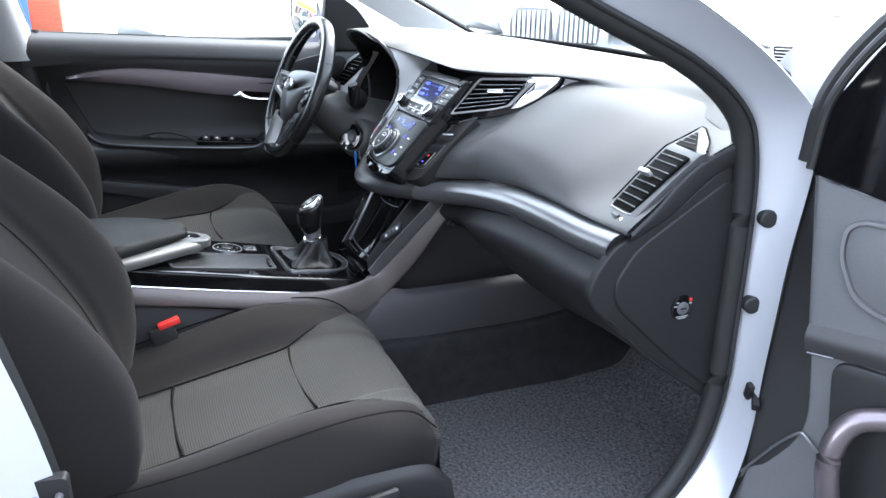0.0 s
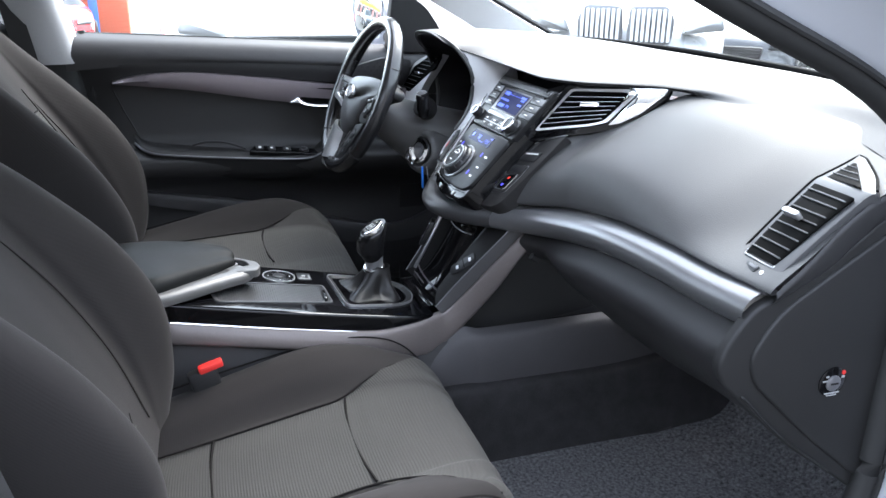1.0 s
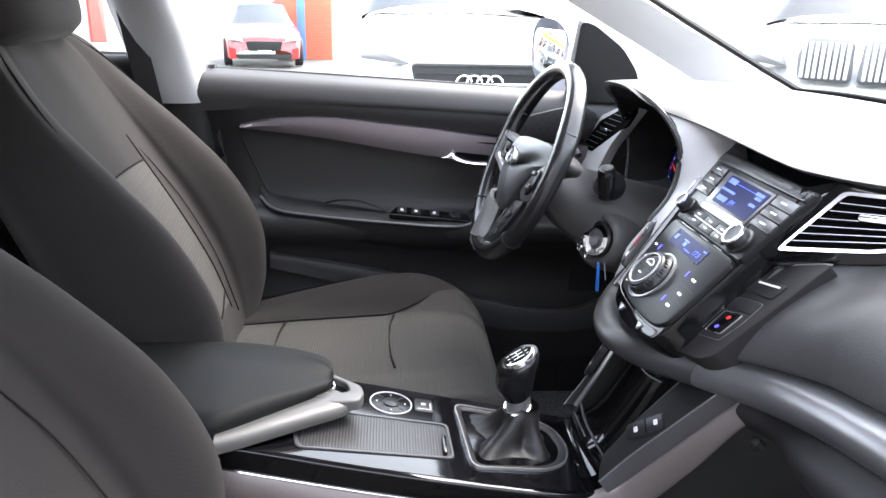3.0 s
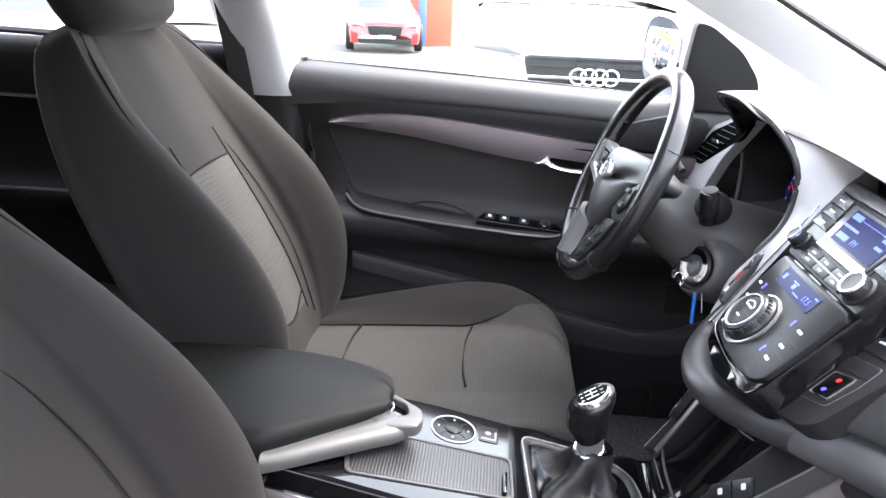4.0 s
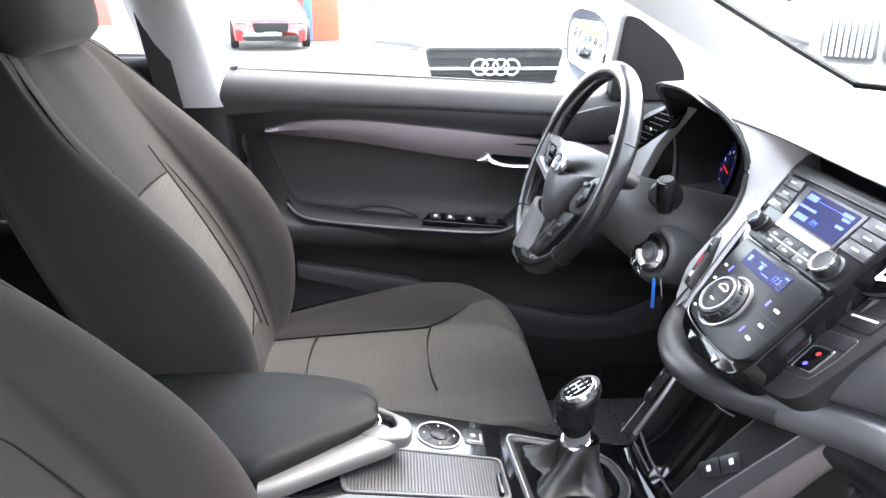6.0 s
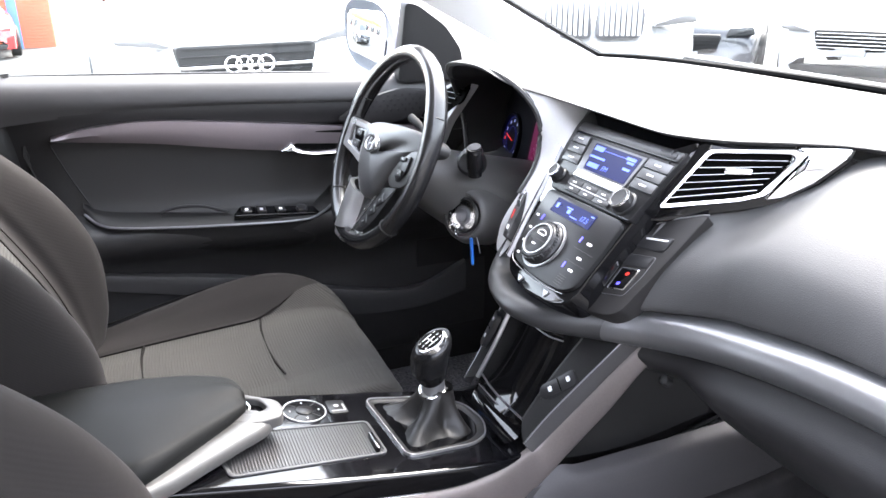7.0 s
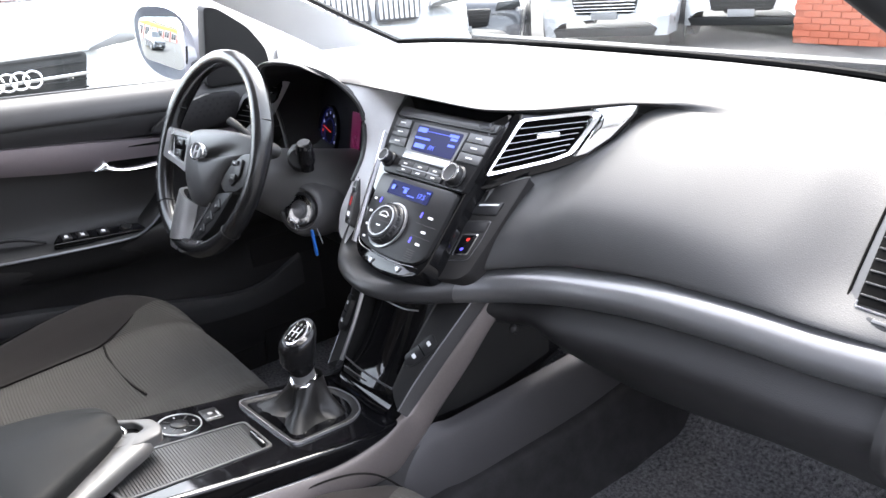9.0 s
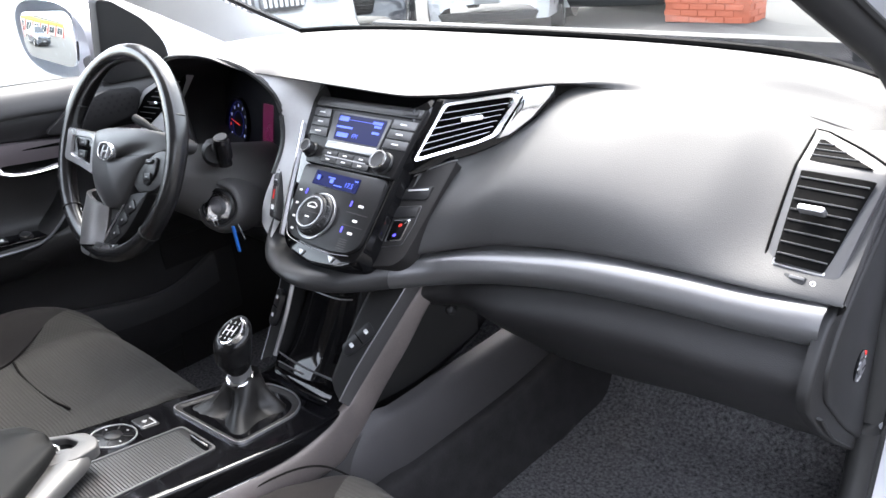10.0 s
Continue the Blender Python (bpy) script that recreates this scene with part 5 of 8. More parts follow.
# driver's right: dark spoke under the shield, with its switch block
rsp = part("side_spoke", plate(fw, rpoly([(0.064, -0.040), (0.090, -0.006), (0.124, 0.018), (0.164, 0.024), (0.166, -0.020), (0.128, -0.047), (0.085, -0.056)], 0.010, 4), -0.014, 0.005, 0.003), M_HUB, wheel, "dark switch spoke")
part("switch_pod", plate(fw, rpoly([(0.099, -0.016), (0.122, 0.009), (0.136, 0.008), (0.134, -0.020), (0.114, -0.041), (0.103, -0.039)], 0.005, 3), 0.005, 0.010, 0.002), M_BTN, rsp)
for v0, v1 in ((-0.006, 0.005), (-0.033, -0.018)):
    part("rocker", plate(fw, rpoly([(0.108, v0), (0.128, v0 + 0.004), (0.127, v1), (0.108, v1 - 0.003)], 0.002, 2), 0.010, 0.0135, 0.001), M_BTN, rsp)
    part("mark", plate(fw, rrect(0.114, (v0 + v1) / 2 - 0.001, 0.122, (v0 + v1) / 2 + 0.001, 0.0006), 0.0135, 0.0139, 0), M_WHITE, rsp)
# lower spokes: one silver, one dark with small buttons, meeting in a bright foot
rows = [[fw.at(-0.058, -0.072, -0.004), fw.at(-0.050, -0.078, 0.010), fw.at(-0.022, -0.088, 0.012), fw.at(0.006, -0.092, 0.000)],
        [fw.at(-0.062, -0.120, -0.004), fw.at(-0.053, -0.122, 0.010), fw.at(-0.024, -0.124, 0.011), fw.at(0.004, -0.124, -0.002)],
        [fw.at(-0.060, -0.168, -0.004), fw.at(-0.050, -0.170, 0.010), fw.at(-0.026, -0.166, 0.012), fw.at(0.003, -0.158, 0.000)]]
part("lower_spoke", loft(rows, 16, 18, thick=-0.008), M_SPOKEDARK, wheel, "satin grey lower spoke")
lsp = part("lower_spoke", plate(fw, rpoly([(0.060, -0.062), (0.118, -0.048), (0.098, -0.082), (0.070, -0.124), (0.030, -0.160), (-0.006, -0.180), (0.004, -0.150), (0.036, -0.106)], 0.010, 4), -0.014, 0.005, 0.004), M_DARK, wheel, "dark lower spoke")
part("spoke_edge", tube([fw.at(u, v, 0.006) for u, v in cr([(0.058, -0.070), (0.036, -0.104), (0.008, -0.146), (-0.008, -0.176)], 16)], 0.0014, 6), M_SPOKE, lsp)
for u, v in ((0.074, -0.082), (0.056, -0.106), (0.038, -0.132)):
    f2 = Frame(fw.at(u, v, 0.005), fw.u * 0.83 + fw.v * 0.55, fw.v * 0.83 - fw.u * 0.55)
    part("spoke_button", plate(f2, rrect(-0.016, -0.009, 0.012, 0.009, 0.003), -0.003, 0.0022, 0.001), M_BTN, lsp)
    part("mark", plate(f2, rrect(-0.005, -0.0014, 0.002, 0.0014, 0.0008), 0.0022, 0.0026, 0), M_WHITE, lsp)
part("spoke_foot", plate(fw, rpoly([(-0.066, -0.160), (-0.052, -0.170), (-0.020, -0.163), (0.012, -0.160), (0.052, -0.150), (0.040, -0.168), (-0.006, -0.188), (-0.054, -0.186)], 0.006, 4), -0.014, 0.014, 0.005, 3), M_SPOKE, wheel, "satin silver spoke foot")

# ---- centre console ----
cons = thing("centre_console", (0, -0.1, 0.0), "piano black and grey centre console between the seats", "console")
fk = Frame((0, 0, 0.336), (1, 0, 0), (0, 1, -0.165))
deck = [(-0.112, -0.62), (0.085, -0.62), (0.098, -0.41), (0.113, -0.20), (0.117, -0.04), (0.112, 0.06), (0.097, 0.112), (0.06, 0.150), (-0.06, 0.150), (-0.095, 0.10), (-0.108, -0.05), (-0.120, -0.22)]
inset = [(u - 0.040 if u > 0.05 else u, v if v > -0.6 else v + 0.0) for u, v in deck]
inset[7] = (0.045, 0.140)
part("deck", plate(fk, rpoly(inset, 0.02, 4), -0.032, 0.0, 0.003, 3), M_GLOSS, cons, "piano black console deck", smooth=False)
edge = cr([(u, v, 0) for u, v in deck[1:7]] + [(0.085, 0.135, 0), (0.062, 0.152, 0)], 40)
rows = [[tuple(fk.at(u - d, v - (0.02 if v > 0.1 else 0) * d / 0.042, n)) for d, n in ((0.045, 0.0002), (0.010, 0.0), (0.0035, -0.0004), (0.0012, -0.0016), (0.0002, -0.0035), (0.0, -0.006), (0.0, -0.032))] for u, v, w in edge]
part("deck_edge", grid_bm(rows), M_GLOSS, cons, "rounded piano black deck edge")
lip = [fk.at(u * 1.012, v, -0.033) for u, v in rpoly(deck[:8], 0.03, 5)[8:]]
part("bright_line", tube(lip, 0.0014, 6), M_CHROME, cons, "thin chrome line under the deck")
# grey rail and dark side under the deck, sweeping up into the stack
for s in (-1, 1):
    rail = [((0.092, -0.62, 0.400), (0.098, -0.62, 0.362)), ((0.102, -0.41, 0.370), (0.110, -0.41, 0.330)), ((0.118, -0.20, 0.336), (0.128, -0.20, 0.300)), ((0.123, -0.04, 0.311), (0.130, -0.03, 0.262)),
            ((0.119, 0.045, 0.312), (0.118, 0.062, 0.242)), ((0.108, 0.092, 0.319), (0.110, 0.10, 0.249)), ((0.101, 0.12, 0.327), (0.107, 0.14, 0.276)), ((0.104, 0.145, 0.352), (0.108, 0.165, 0.300)), ((0.113, 0.175, 0.386), (0.114, 0.190, 0.330)), ((0.126, 0.206, 0.425), (0.130, 0.220, 0.378)), ((0.137, 0.233, 0.459), (0.146, 0.253, 0.436)), ((0.147, 0.256, 0.488), (0.156, 0.275, 0.466))]
    rows = []
    for (x1, y1, z1), (x2, y2, z2) in rail:
        dy = (y2 - y1) * 0.12
        rows.append([(s * (x1 - 0.012), y1 - dy * 0.3, z1 + 0.001), (s * (x1 - 0.003), y1, z1), (s * (x1 + 0.002), y1 + dy, z1 + (z2 - z1) * 0.12), (s * ((x1 + x2) / 2 + 0.004), (y1 + y2) / 2, (z1 + z2) / 2), (s * (x2 + 0.001), y2 - dy, z2 + (z1 - z2) * 0.1), (s * (x2 - 0.008), y2, z2), (s * (x2 - 0.03), y2, z2)])
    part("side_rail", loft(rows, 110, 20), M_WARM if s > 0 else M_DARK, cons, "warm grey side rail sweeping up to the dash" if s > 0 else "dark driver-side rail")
    rows = [[(s * (x + 0.004), y, zt), (s * (x + 0.01), y, zt - 0.06), (s * (x + 0.012), y, 0.10), (s * (x + 0.012), y, 0.0)] for y, x, zt in ((-0.62, 0.084, 0.358), (-0.41, 0.094, 0.328), (-0.2, 0.110, 0.293), (-0.04, 0.115, 0.268), (0.10, 0.106, 0.262), (0.2, 0.108, 0.278))]
    part("lower_side", loft(rows, 30, 14), M_MID, cons, "dark lower console side")
    # knee pad wing with its soft top edge
    rows = [[(s * 0.10, 0.07, 0.235), (s * 0.112, 0.075, 0.22), (s * 0.120, 0.08, 0.19), (s * 0.122, 0.085, 0.15)], [(s * 0.104, 0.145, 0.285), (s * 0.122, 0.15, 0.262), (s * 0.130, 0.155, 0.22), (s * 0.130, 0.155, 0.16)], [(s * 0.106, 0.185, 0.282), (s * 0.128, 0.188, 0.270), (s * 0.138, 0.19, 0.225), (s * 0.136, 0.19, 0.16)],
            [(s * 0.104, 0.25, 0.280), (s * 0.130, 0.253, 0.268), (s * 0.140, 0.25, 0.225), (s * 0.138, 0.25, 0.16)], [(s * 0.104, 0.34, 0.280), (s * 0.130, 0.345, 0.268), (s * 0.140, 0.345, 0.225), (s * 0.138, 0.34, 0.16)],
            [(s * 0.104, 0.48, 0.281), (s * 0.130, 0.48, 0.268), (s * 0.138, 0.48, 0.225), (s * 0.136, 0.47, 0.16)], [(s * 0.104, 0.7, 0.281), (s * 0.128, 0.7, 0.268), (s * 0.136, 0.7, 0.225), (s * 0.134, 0.7, 0.16)]]
    part("knee_wing", loft(rows, 30, 20), M_WING, cons, "grey knee pad beside the tunnel")
    # dark pocket above it
    rows = [[(s * 0.07, 0.16, 0.27), (s * 0.07, 0.30, 0.26), (s * 0.07, 0.46, 0.28)], [(s * 0.07, 0.20, 0.36), (s * 0.07, 0.32, 0.36), (s * 0.07, 0.46, 0.38)], [(s * 0.07, 0.24, 0.46), (s * 0.07, 0.34, 0.46), (s * 0.07, 0.46, 0.46)]]
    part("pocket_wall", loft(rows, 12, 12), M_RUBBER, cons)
# cheeks beside the sliding cover, with the seat heater buttons
for s in (-1, 1):
    if s > 0:
        a = [(0.070, 0.109, 0.357), (0.072, 0.150, 0.412), (0.077, 0.194, 0.467), (0.082, 0.225, 0.505)]
        b = [(0.095, 0.099, 0.334), (0.104, 0.140, 0.384), (0.130, 0.216, 0.475), (0.138, 0.245, 0.508)]
        e = [(0.102, 0.110, 0.320), (0.106, 0.145, 0.352), (0.136, 0.231, 0.459), (0.145, 0.258, 0.488)]
        a, b, e = cr(a, 24), cr(b, 24), cr(e, 24)
    else:
        a = cr([(-0.076, 0.106, 0.352), (-0.071, 0.140, 0.42), (-0.074, 0.176, 0.492)], 24)
        b = cr([(-0.104, 0.095, 0.338), (-0.118, 0.142, 0.398), (-0.145, 0.206, 0.484)], 24)
        e = [p + np.array((-0.008, 0.015, -0.02)) for p in b]
    c = [p + np.array((0.0, 0.03, -0.01)) for p in a]
    mid = [(p + q) / 2 + np.array((0, -0.002, 0.002)) for p, q in zip(a, b)]
    part("cheek", grid_bm([c, a, mid, b] if s > 0 else [b, mid, a, c]), M_DARK, cons, "dark cheek panel with seat heater buttons")
    part("cheek_facet", grid_bm([b, [(p + q) / 2 + np.array((0.001 * s, -0.001, 0.001)) for p, q in zip(b, e)], e]), M_MID, cons, "dark brown bevel between cheek and rail")
    part("cheek_edge", tube(a, 0.0038 if s < 0 else 0.0014, 6), M_SILVER if s < 0 else M_BTN, cons, "bright cheek edge")
    # the bevel's highlight is modelled as a thin grey tube
    part("bevel_highlight", tube(b, 0.0012, 6), M_STEEL, cons, "fine highlight along the bevel")
    ff = Frame((0.090, 0.160, 0.4145), (0.033, -0.005, -0.019), (0.002, 0.020, 0.024)) if s > 0 else Frame((-0.097, 0.142, 0.424), (0.90, -0.30, 0.05), (-0.16, 0.50, 0.85))
    ff.v = (ff.v - ff.u * ff.v.dot(ff.u)).normalized()
    ff.o = ff.o + ff.n * 0.003
    bz = part("button_plate", plate(ff, rpoly([(-0.011, -0.030), (0.007, -0.036), (0.013, -0.020), (0.015, 0.026), (-0.009, 0.030)], 0.006, 3), -0.006, 0.0028, 0.001), M_BTN, cons, "seat heater button plate")
    part("split", plate(ff, rrect(-0.009, -0.0008, 0.012, 0.0008, 0.0003), 0.0028, 0.0032, 0), M_VOID, bz)
    for v0 in (-0.0157, 0.0157):
        part("mark", plate(ff, rrect(-0.003, v0 - 0.003, 0.005, v0 + 0.003, 0.0015), 0.0028, 0.0034, 0), M_PRINT, bz)
# glossy sliding cover, bowed towards the cabin, in its bright frame
cols = [(-0.076, 0.030), (-0.060, 0.014), (-0.038, 0.003), (-0.004, 0.0), (0.030, 0.003), (0.052, 0.014), (0.069, 0.030)]
rows = [[(x, 0.096 + d, 0.345), (x, 0.123 + d, 0.372), (x, 0.156 + d, 0.425), (x, 0.184 + d, 0.480), (x, 0.202 + d, 0.52)] for x, d in cols]
part("sliding_cover", loft(rows, 36, 24), M_GLOSS, cons, "piano black sliding pocket cover")
part("cover_grip", tube(cr([(x, 0.174 + d, 0.468) for x, d in cols[1:-1]], 24), 0.0055, 8), M_GLOSS, cons, "rolled grip of the cover")
part("cover_rim", tube(cr([(x, 0.171 + d, 0.4605) for x, d in cols[1:-1]], 24), 0.0012, 6), M_SILVER, cons)
rows = [[(x, 0.080, 0.3245), (x, 0.090 + d, 0.3255), (x, 0.100 + d, 0.331), (x, 0.106 + d, 0.341), (x, 0.110 + d, 0.354)] for x, d in ((-0.082, 0.006), (-0.04, 0.001), (0.0, 0.0), (0.04, 0.001), (0.072, 0.003))]
part("deck_ramp", loft(rows, 20, 16), M_GLOSS, cons, "piano black curve from deck to pocket cover")
part("cover_frame", tube(cr([(-0.080, 0.114, 0.357), (-0.03, 0.108, 0.357), (0.02, 0.107, 0.357), (0.070, 0.110, 0.357)], 24), 0.0018, 6), M_STEEL, cons, "fine bright edge under the cover")
fcv = Frame((-0.022, 0.1015, 0.345), (1, 0, 0), (0, 0.45, 0.89))
part("finger_slot", plate(fcv, rrect(-0.036, -0.005, 0.030, 0.004, 0.004), -0.003, 0.0035, 0.001), M_BTN, cons)
part("slot_edge", tube([fcv.at(u, v, 0.0035) for u, v in ((-0.036, 0.004), (0.030, 0.004))], 0.001, 6), M_SILVER, cons)

# gear lever: bezel, boot, ring and knob
gear = thing("gear_lever", (0, 0, 0.33), "six-speed gear lever with leather boot and chrome ring", "gear lever")
go = rpoly([(-0.086, -0.087), (0.081, -0.074), (0.066, 0.036), (0.044, 0.066), (0.004, 0.080), (-0.046, 0.070), (-0.077, 0.030)], 0.018, 6)


def towards(pts, c, d):
    """An outline drawn in by a fixed width towards a point."""
    out = []
    for u, v in pts:
        r = math.hypot(u - c[0], v - c[1])
        out.append((c[0] + (u - c[0]) * (r - d) / r, c[1] + (v - c[1]) * (r - d) / r))
    return out


mid_ = (-0.004, -0.006)
part("bezel", ring_plate(fk, go, towards(go, mid_, 0.0024), -0.004, 0.0045, 0.0010), M_SILVER, gear, "satin silver boot frame")
rows = [[tuple(fk.at(u, v, h)) for u, v in towards(go, mid_, d)] for d, h in ((0.0020, 0.0030), (0.006, 0.0034), (0.011, 0.0020), (0.016, -0.0015), (0.019, -0.006))]
part("boot_frame", grid_bm(rows, closed_v=True), M_BEZEL, gear, "grey inner boot frame")


def radius_at(pts, c, a):
    """How far an outline lies from a point in the direction a."""
    ds = [(abs((math.atan2(v - c[1], u - c[0]) - a + math.pi) % (2 * math.pi) - math.pi), math.hypot(u - c[0], v - c[1])) for u, v in pts]
    ds.sort()
    (d1, r1), (d2, r2) = ds[:2]
    return (r1 * d2 + r2 * d1) / max(1e-6, d1 + d2)


base_ = [tuple(x) for x in cr([(u, v) for u, v in towards(go, mid_, 0.0175)], 240, closed=True)]
rows = []
NB = 72
for k, (f, h, amp) in enumerate(((0.0, -0.006, 0.0), (0.05, -0.004, 0.05), (0.20, -0.001, 0.20), (0.40, 0.004, 0.40), (0.58, 0.010, 0.52), (0.72, 0.019, 0.48), (0.83, 0.031, 0.30), (0.92, 0.043, 0.14), (1.0, 0.052, 0.05), (1.02, 0.057, 0.0))):
    ring = []
    for i in range(NB):
        a = 2 * math.pi * i / NB
        r0 = radius_at(base_, mid_, a)
        crest = abs(math.cos(2 * (a - 0.80))) ** 2.2 + 0.18 * math.sin(7 * a + 0.6 * k) * (1 if 1 < k < 8 else 0)
        r = (r0 * (1 - f) + 0.0225 * f) * (1 - amp * 0.62 * (1 - crest) + amp * 0.25)
        ring.append(fk.at(mid_[0] * (1 - f) - 0.0145 * f + r * math.cos(a), mid_[1] * (1 - f) + 0.004 * f + r * math.sin(a), h + 0.013 * amp * (crest - 0.4)))
    rows.append(ring)
part("boot", loft(rows, 40, NB, closed_v=True), M_BOOT, gear, "folded black leather boot")
base_pt, top_pt = Vector((-0.0145, 0.003, 0.386)), Vector((0.0, -0.002, 0.479))
axis_ = (top_pt - base_pt).normalized()
fg = Frame(base_pt, Vector((0, 1, 0)).cross(axis_), axis_.cross(Vector((0, 1, 0)).cross(axis_)))
part("chrome_ring", disc(fg, 0, 0, [(0.0195, -0.007), (0.0222, -0.004), (0.0226, 0.002), (0.0205, 0.0045), (0.0185, 0.005)], 32), M_CHROME, gear)
rows = []
for h, ru, rf, rb in ((0.004, 0.0180, 0.0180, 0.0180), (0.018, 0.0178, 0.0178, 0.0178), (0.030, 0.0190, 0.0190, 0.0200), (0.042, 0.0225, 0.0200, 0.0270), (0.054, 0.0262, 0.0215, 0.0315), (0.066, 0.0285, 0.0245, 0.0325), (0.076, 0.0286, 0.0275, 0.0320), (0.084, 0.0270, 0.0280, 0.0295), (0.090, 0.0215, 0.0250, 0.0240)):
    ring = []
    for a in np.linspace(0, 2 * math.pi, 28, endpoint=False):
        rv = rf if math.sin(a) > 0 else rb
        tilt_ = 0.5 * max(0.0, (h - 0.045) / 0.045)
        q = fg.at(ru * math.cos(a), rv * math.sin(a), h + tilt_ * rv * math.sin(a))
        ring.append(tuple(q))
    rows.append(ring)
part("neck", loft(rows[:4], 12, 36, closed_v=True), M_NECK, gear, "satin grey lever neck")
for ring in rows[2:5]:
    for i, a in enumerate(np.linspace(0, 2 * math.pi, 28, endpoint=False)):
        ring[i] = tuple(Vector(ring[i]) + (fg.u * math.cos(a) + fg.v * math.sin(a)) * 0.0012 - axis_ * 0.010 * max(0.0, -math.sin(a - 0.7)))
part("knob", loft(rows[2:], 26, 44, closed_v=True, caps=True), M_KNOB, gear, "rounded black leather gear knob")
ft = Frame(fg.at(0.0, -0.002, 0.0905), (0.985, 0.08, 0.12), (-0.1, 0.87, 0.48))
ft.v = (ft.v - ft.u * ft.v.dot(ft.u)).normalized()
ft.n = ft.u.cross(ft.v).normalized()
cap_o = [(0.0222 * math.cos(a), 0.0252 * math.sin(a) * (1.0 if math.sin(a) > 0 else 0.92)) for a in np.linspace(0, 2 * math.pi, 36, endpoint=False)]
part("knob_cap", plate(ft, cap_o, -0.008, 0.0015, 0.0015), M_CHROME, gear, "chrome shift pattern cap")
part("pattern_plate", plate(ft, [(u * 0.86, v * 0.86) for u, v in cap_o], 0.0012, 0.0024, 0.0005), M_VOID, gear)
for u in (-0.0105, 0.0, 0.0105):
    part("pattern_line", plate(ft, rrect(u - 0.0006, -0.0085, u + 0.0006, 0.0085, 0.0003), 0.0024, 0.003, 0), M_PRINT, gear)
part("pattern_line", plate(ft, rrect(-0.0110, -0.0006, 0.0110, 0.0006, 0.0003), 0.0024, 0.0029, 0), M_PRINT, gear)
for i, ch in enumerate("135246"):
    words("number", ch, ft, -0.0105 + 0.0105 * (i % 3), (0.0135 if i < 3 else -0.0135), 0.0026, 0.0062, M_PRINT, gear)

# round control, small button, ribbed sliding lid
dial = thing("round_control", (-0.078, -0.182, 0.366), "flat round console control in a chrome ring", "control dial")
part("chrome_ring", disc(fk, -0.066, -0.184, [(0.0325, -0.002), (0.0325, 0.0018), (0.0308, 0.0018), (0.030, -0.001)], 44), M_SPOKE, dial)
part("face", disc(fk, -0.066, -0.184, [(0.030, -0.002), (0.030, 0.001), (0.028, 0.0015)], 40), M_SATINBLACK, dial)
part("centre_button", disc(fk, -0.066, -0.184, [(0.013, 0.001), (0.0125, 0.003), (0.0115, 0.0034)], 30), M_FACE, dial)
for i in range(4):
    a = radians(45 + 90 * i)
    part("spoke_gap", plate(Frame(fk.at(-0.066 + 0.021 * math.cos(a), -0.184 + 0.021 * math.sin(a), 0.0015), fk.u * math.cos(a) + fk.v * math.sin(a), fk.v * math.cos(a) - fk.u * math.sin(a)), rrect(-0.0075, -0.0005, 0.0075, 0.0005, 0.0002), -0.001, 0.0005, 0), M_RUBBER, dial)
    b = radians(90 * i)
    part("mark", plate(fk, rrect(-0.066 + 0.0215 * math.cos(b) - 0.002, -0.184 + 0.0215 * math.sin(b) - 0.0012, -0.066 + 0.0215 * math.cos(b) + 0.002, -0.184 + 0.0215 * math.sin(b) + 0.0012, 0.0008), 0.0015, 0.0021, 0), M_WHITE, dial)
pb = thing("console_button", (-0.072, -0.133, 0.358), "small square console button with bright corner marks", "button")
part("body", plate(fk, rrect(-0.090, -0.147, -0.053, -0.119, 0.004), -0.002, 0.0015, 0.0008), M_BTN, pb)
part("bright_edge", plate(fk, rrect(-0.060, -0.144, -0.0575, -0.124, 0.001), 0.0015, 0.0022, 0), M_WHITE, pb)
part("bright_edge", plate(fk, rrect(-0.078, -0.1245, -0.0575, -0.122, 0.001), 0.0015, 0.0022, 0), M_WHITE, pb)
part("mark", disc(fk, -0.073, -0.134, [(0.004, 0.0015), (0.004, 0.0021)], 16), M_WHITE, pb)

lid = thing("sliding_lid", (0.02, -0.2, 0.37), "ribbed grey roller lid over the cup holders", "console lid")
lo = rpoly([(-0.024, -0.100), (0.064, -0.096), (0.082, -0.312), (0.030, -0.322), (-0.022, -0.260)], 0.010, 4)
li = rpoly([(-0.020, -0.104), (0.060, -0.100), (0.077, -0.307), (0.031, -0.316), (-0.018, -0.259)], 0.009, 4)
part("lid_frame", ring_plate(fk, lo, li, -0.002, 0.0025, 0.0006), M_VENTFR, lid, "thin bright lid frame")
part("lid_bed", plate(fk, li, -0.004, 0.0004, 0), M_BTN, lid)
n_sl = 46
for i in range(n_sl):
    v = -0.112 - 0.196 * (i + 0.5) / n_sl
    f = (v + 0.104) / -0.206
    ul = -0.018 if v > -0.259 else -0.018 + 0.049 * (-(v + 0.259) / 0.057)
    ur = 0.059 + 0.016 * f
    part("slat", plate(fk, [(ul, v - 0.0014), (ur, v - 0.0014), (ur, v + 0.0014), (ul, v + 0.0014)], 0.0, 0.0014, 0.0006, 1), M_RIB, lid)
part("grip", plate(fk, rrect(0.018, -0.1125, 0.060, -0.1065, 0.002), 0.0, 0.009, 0.002), M_GLOSS, lid, "lid finger grip")

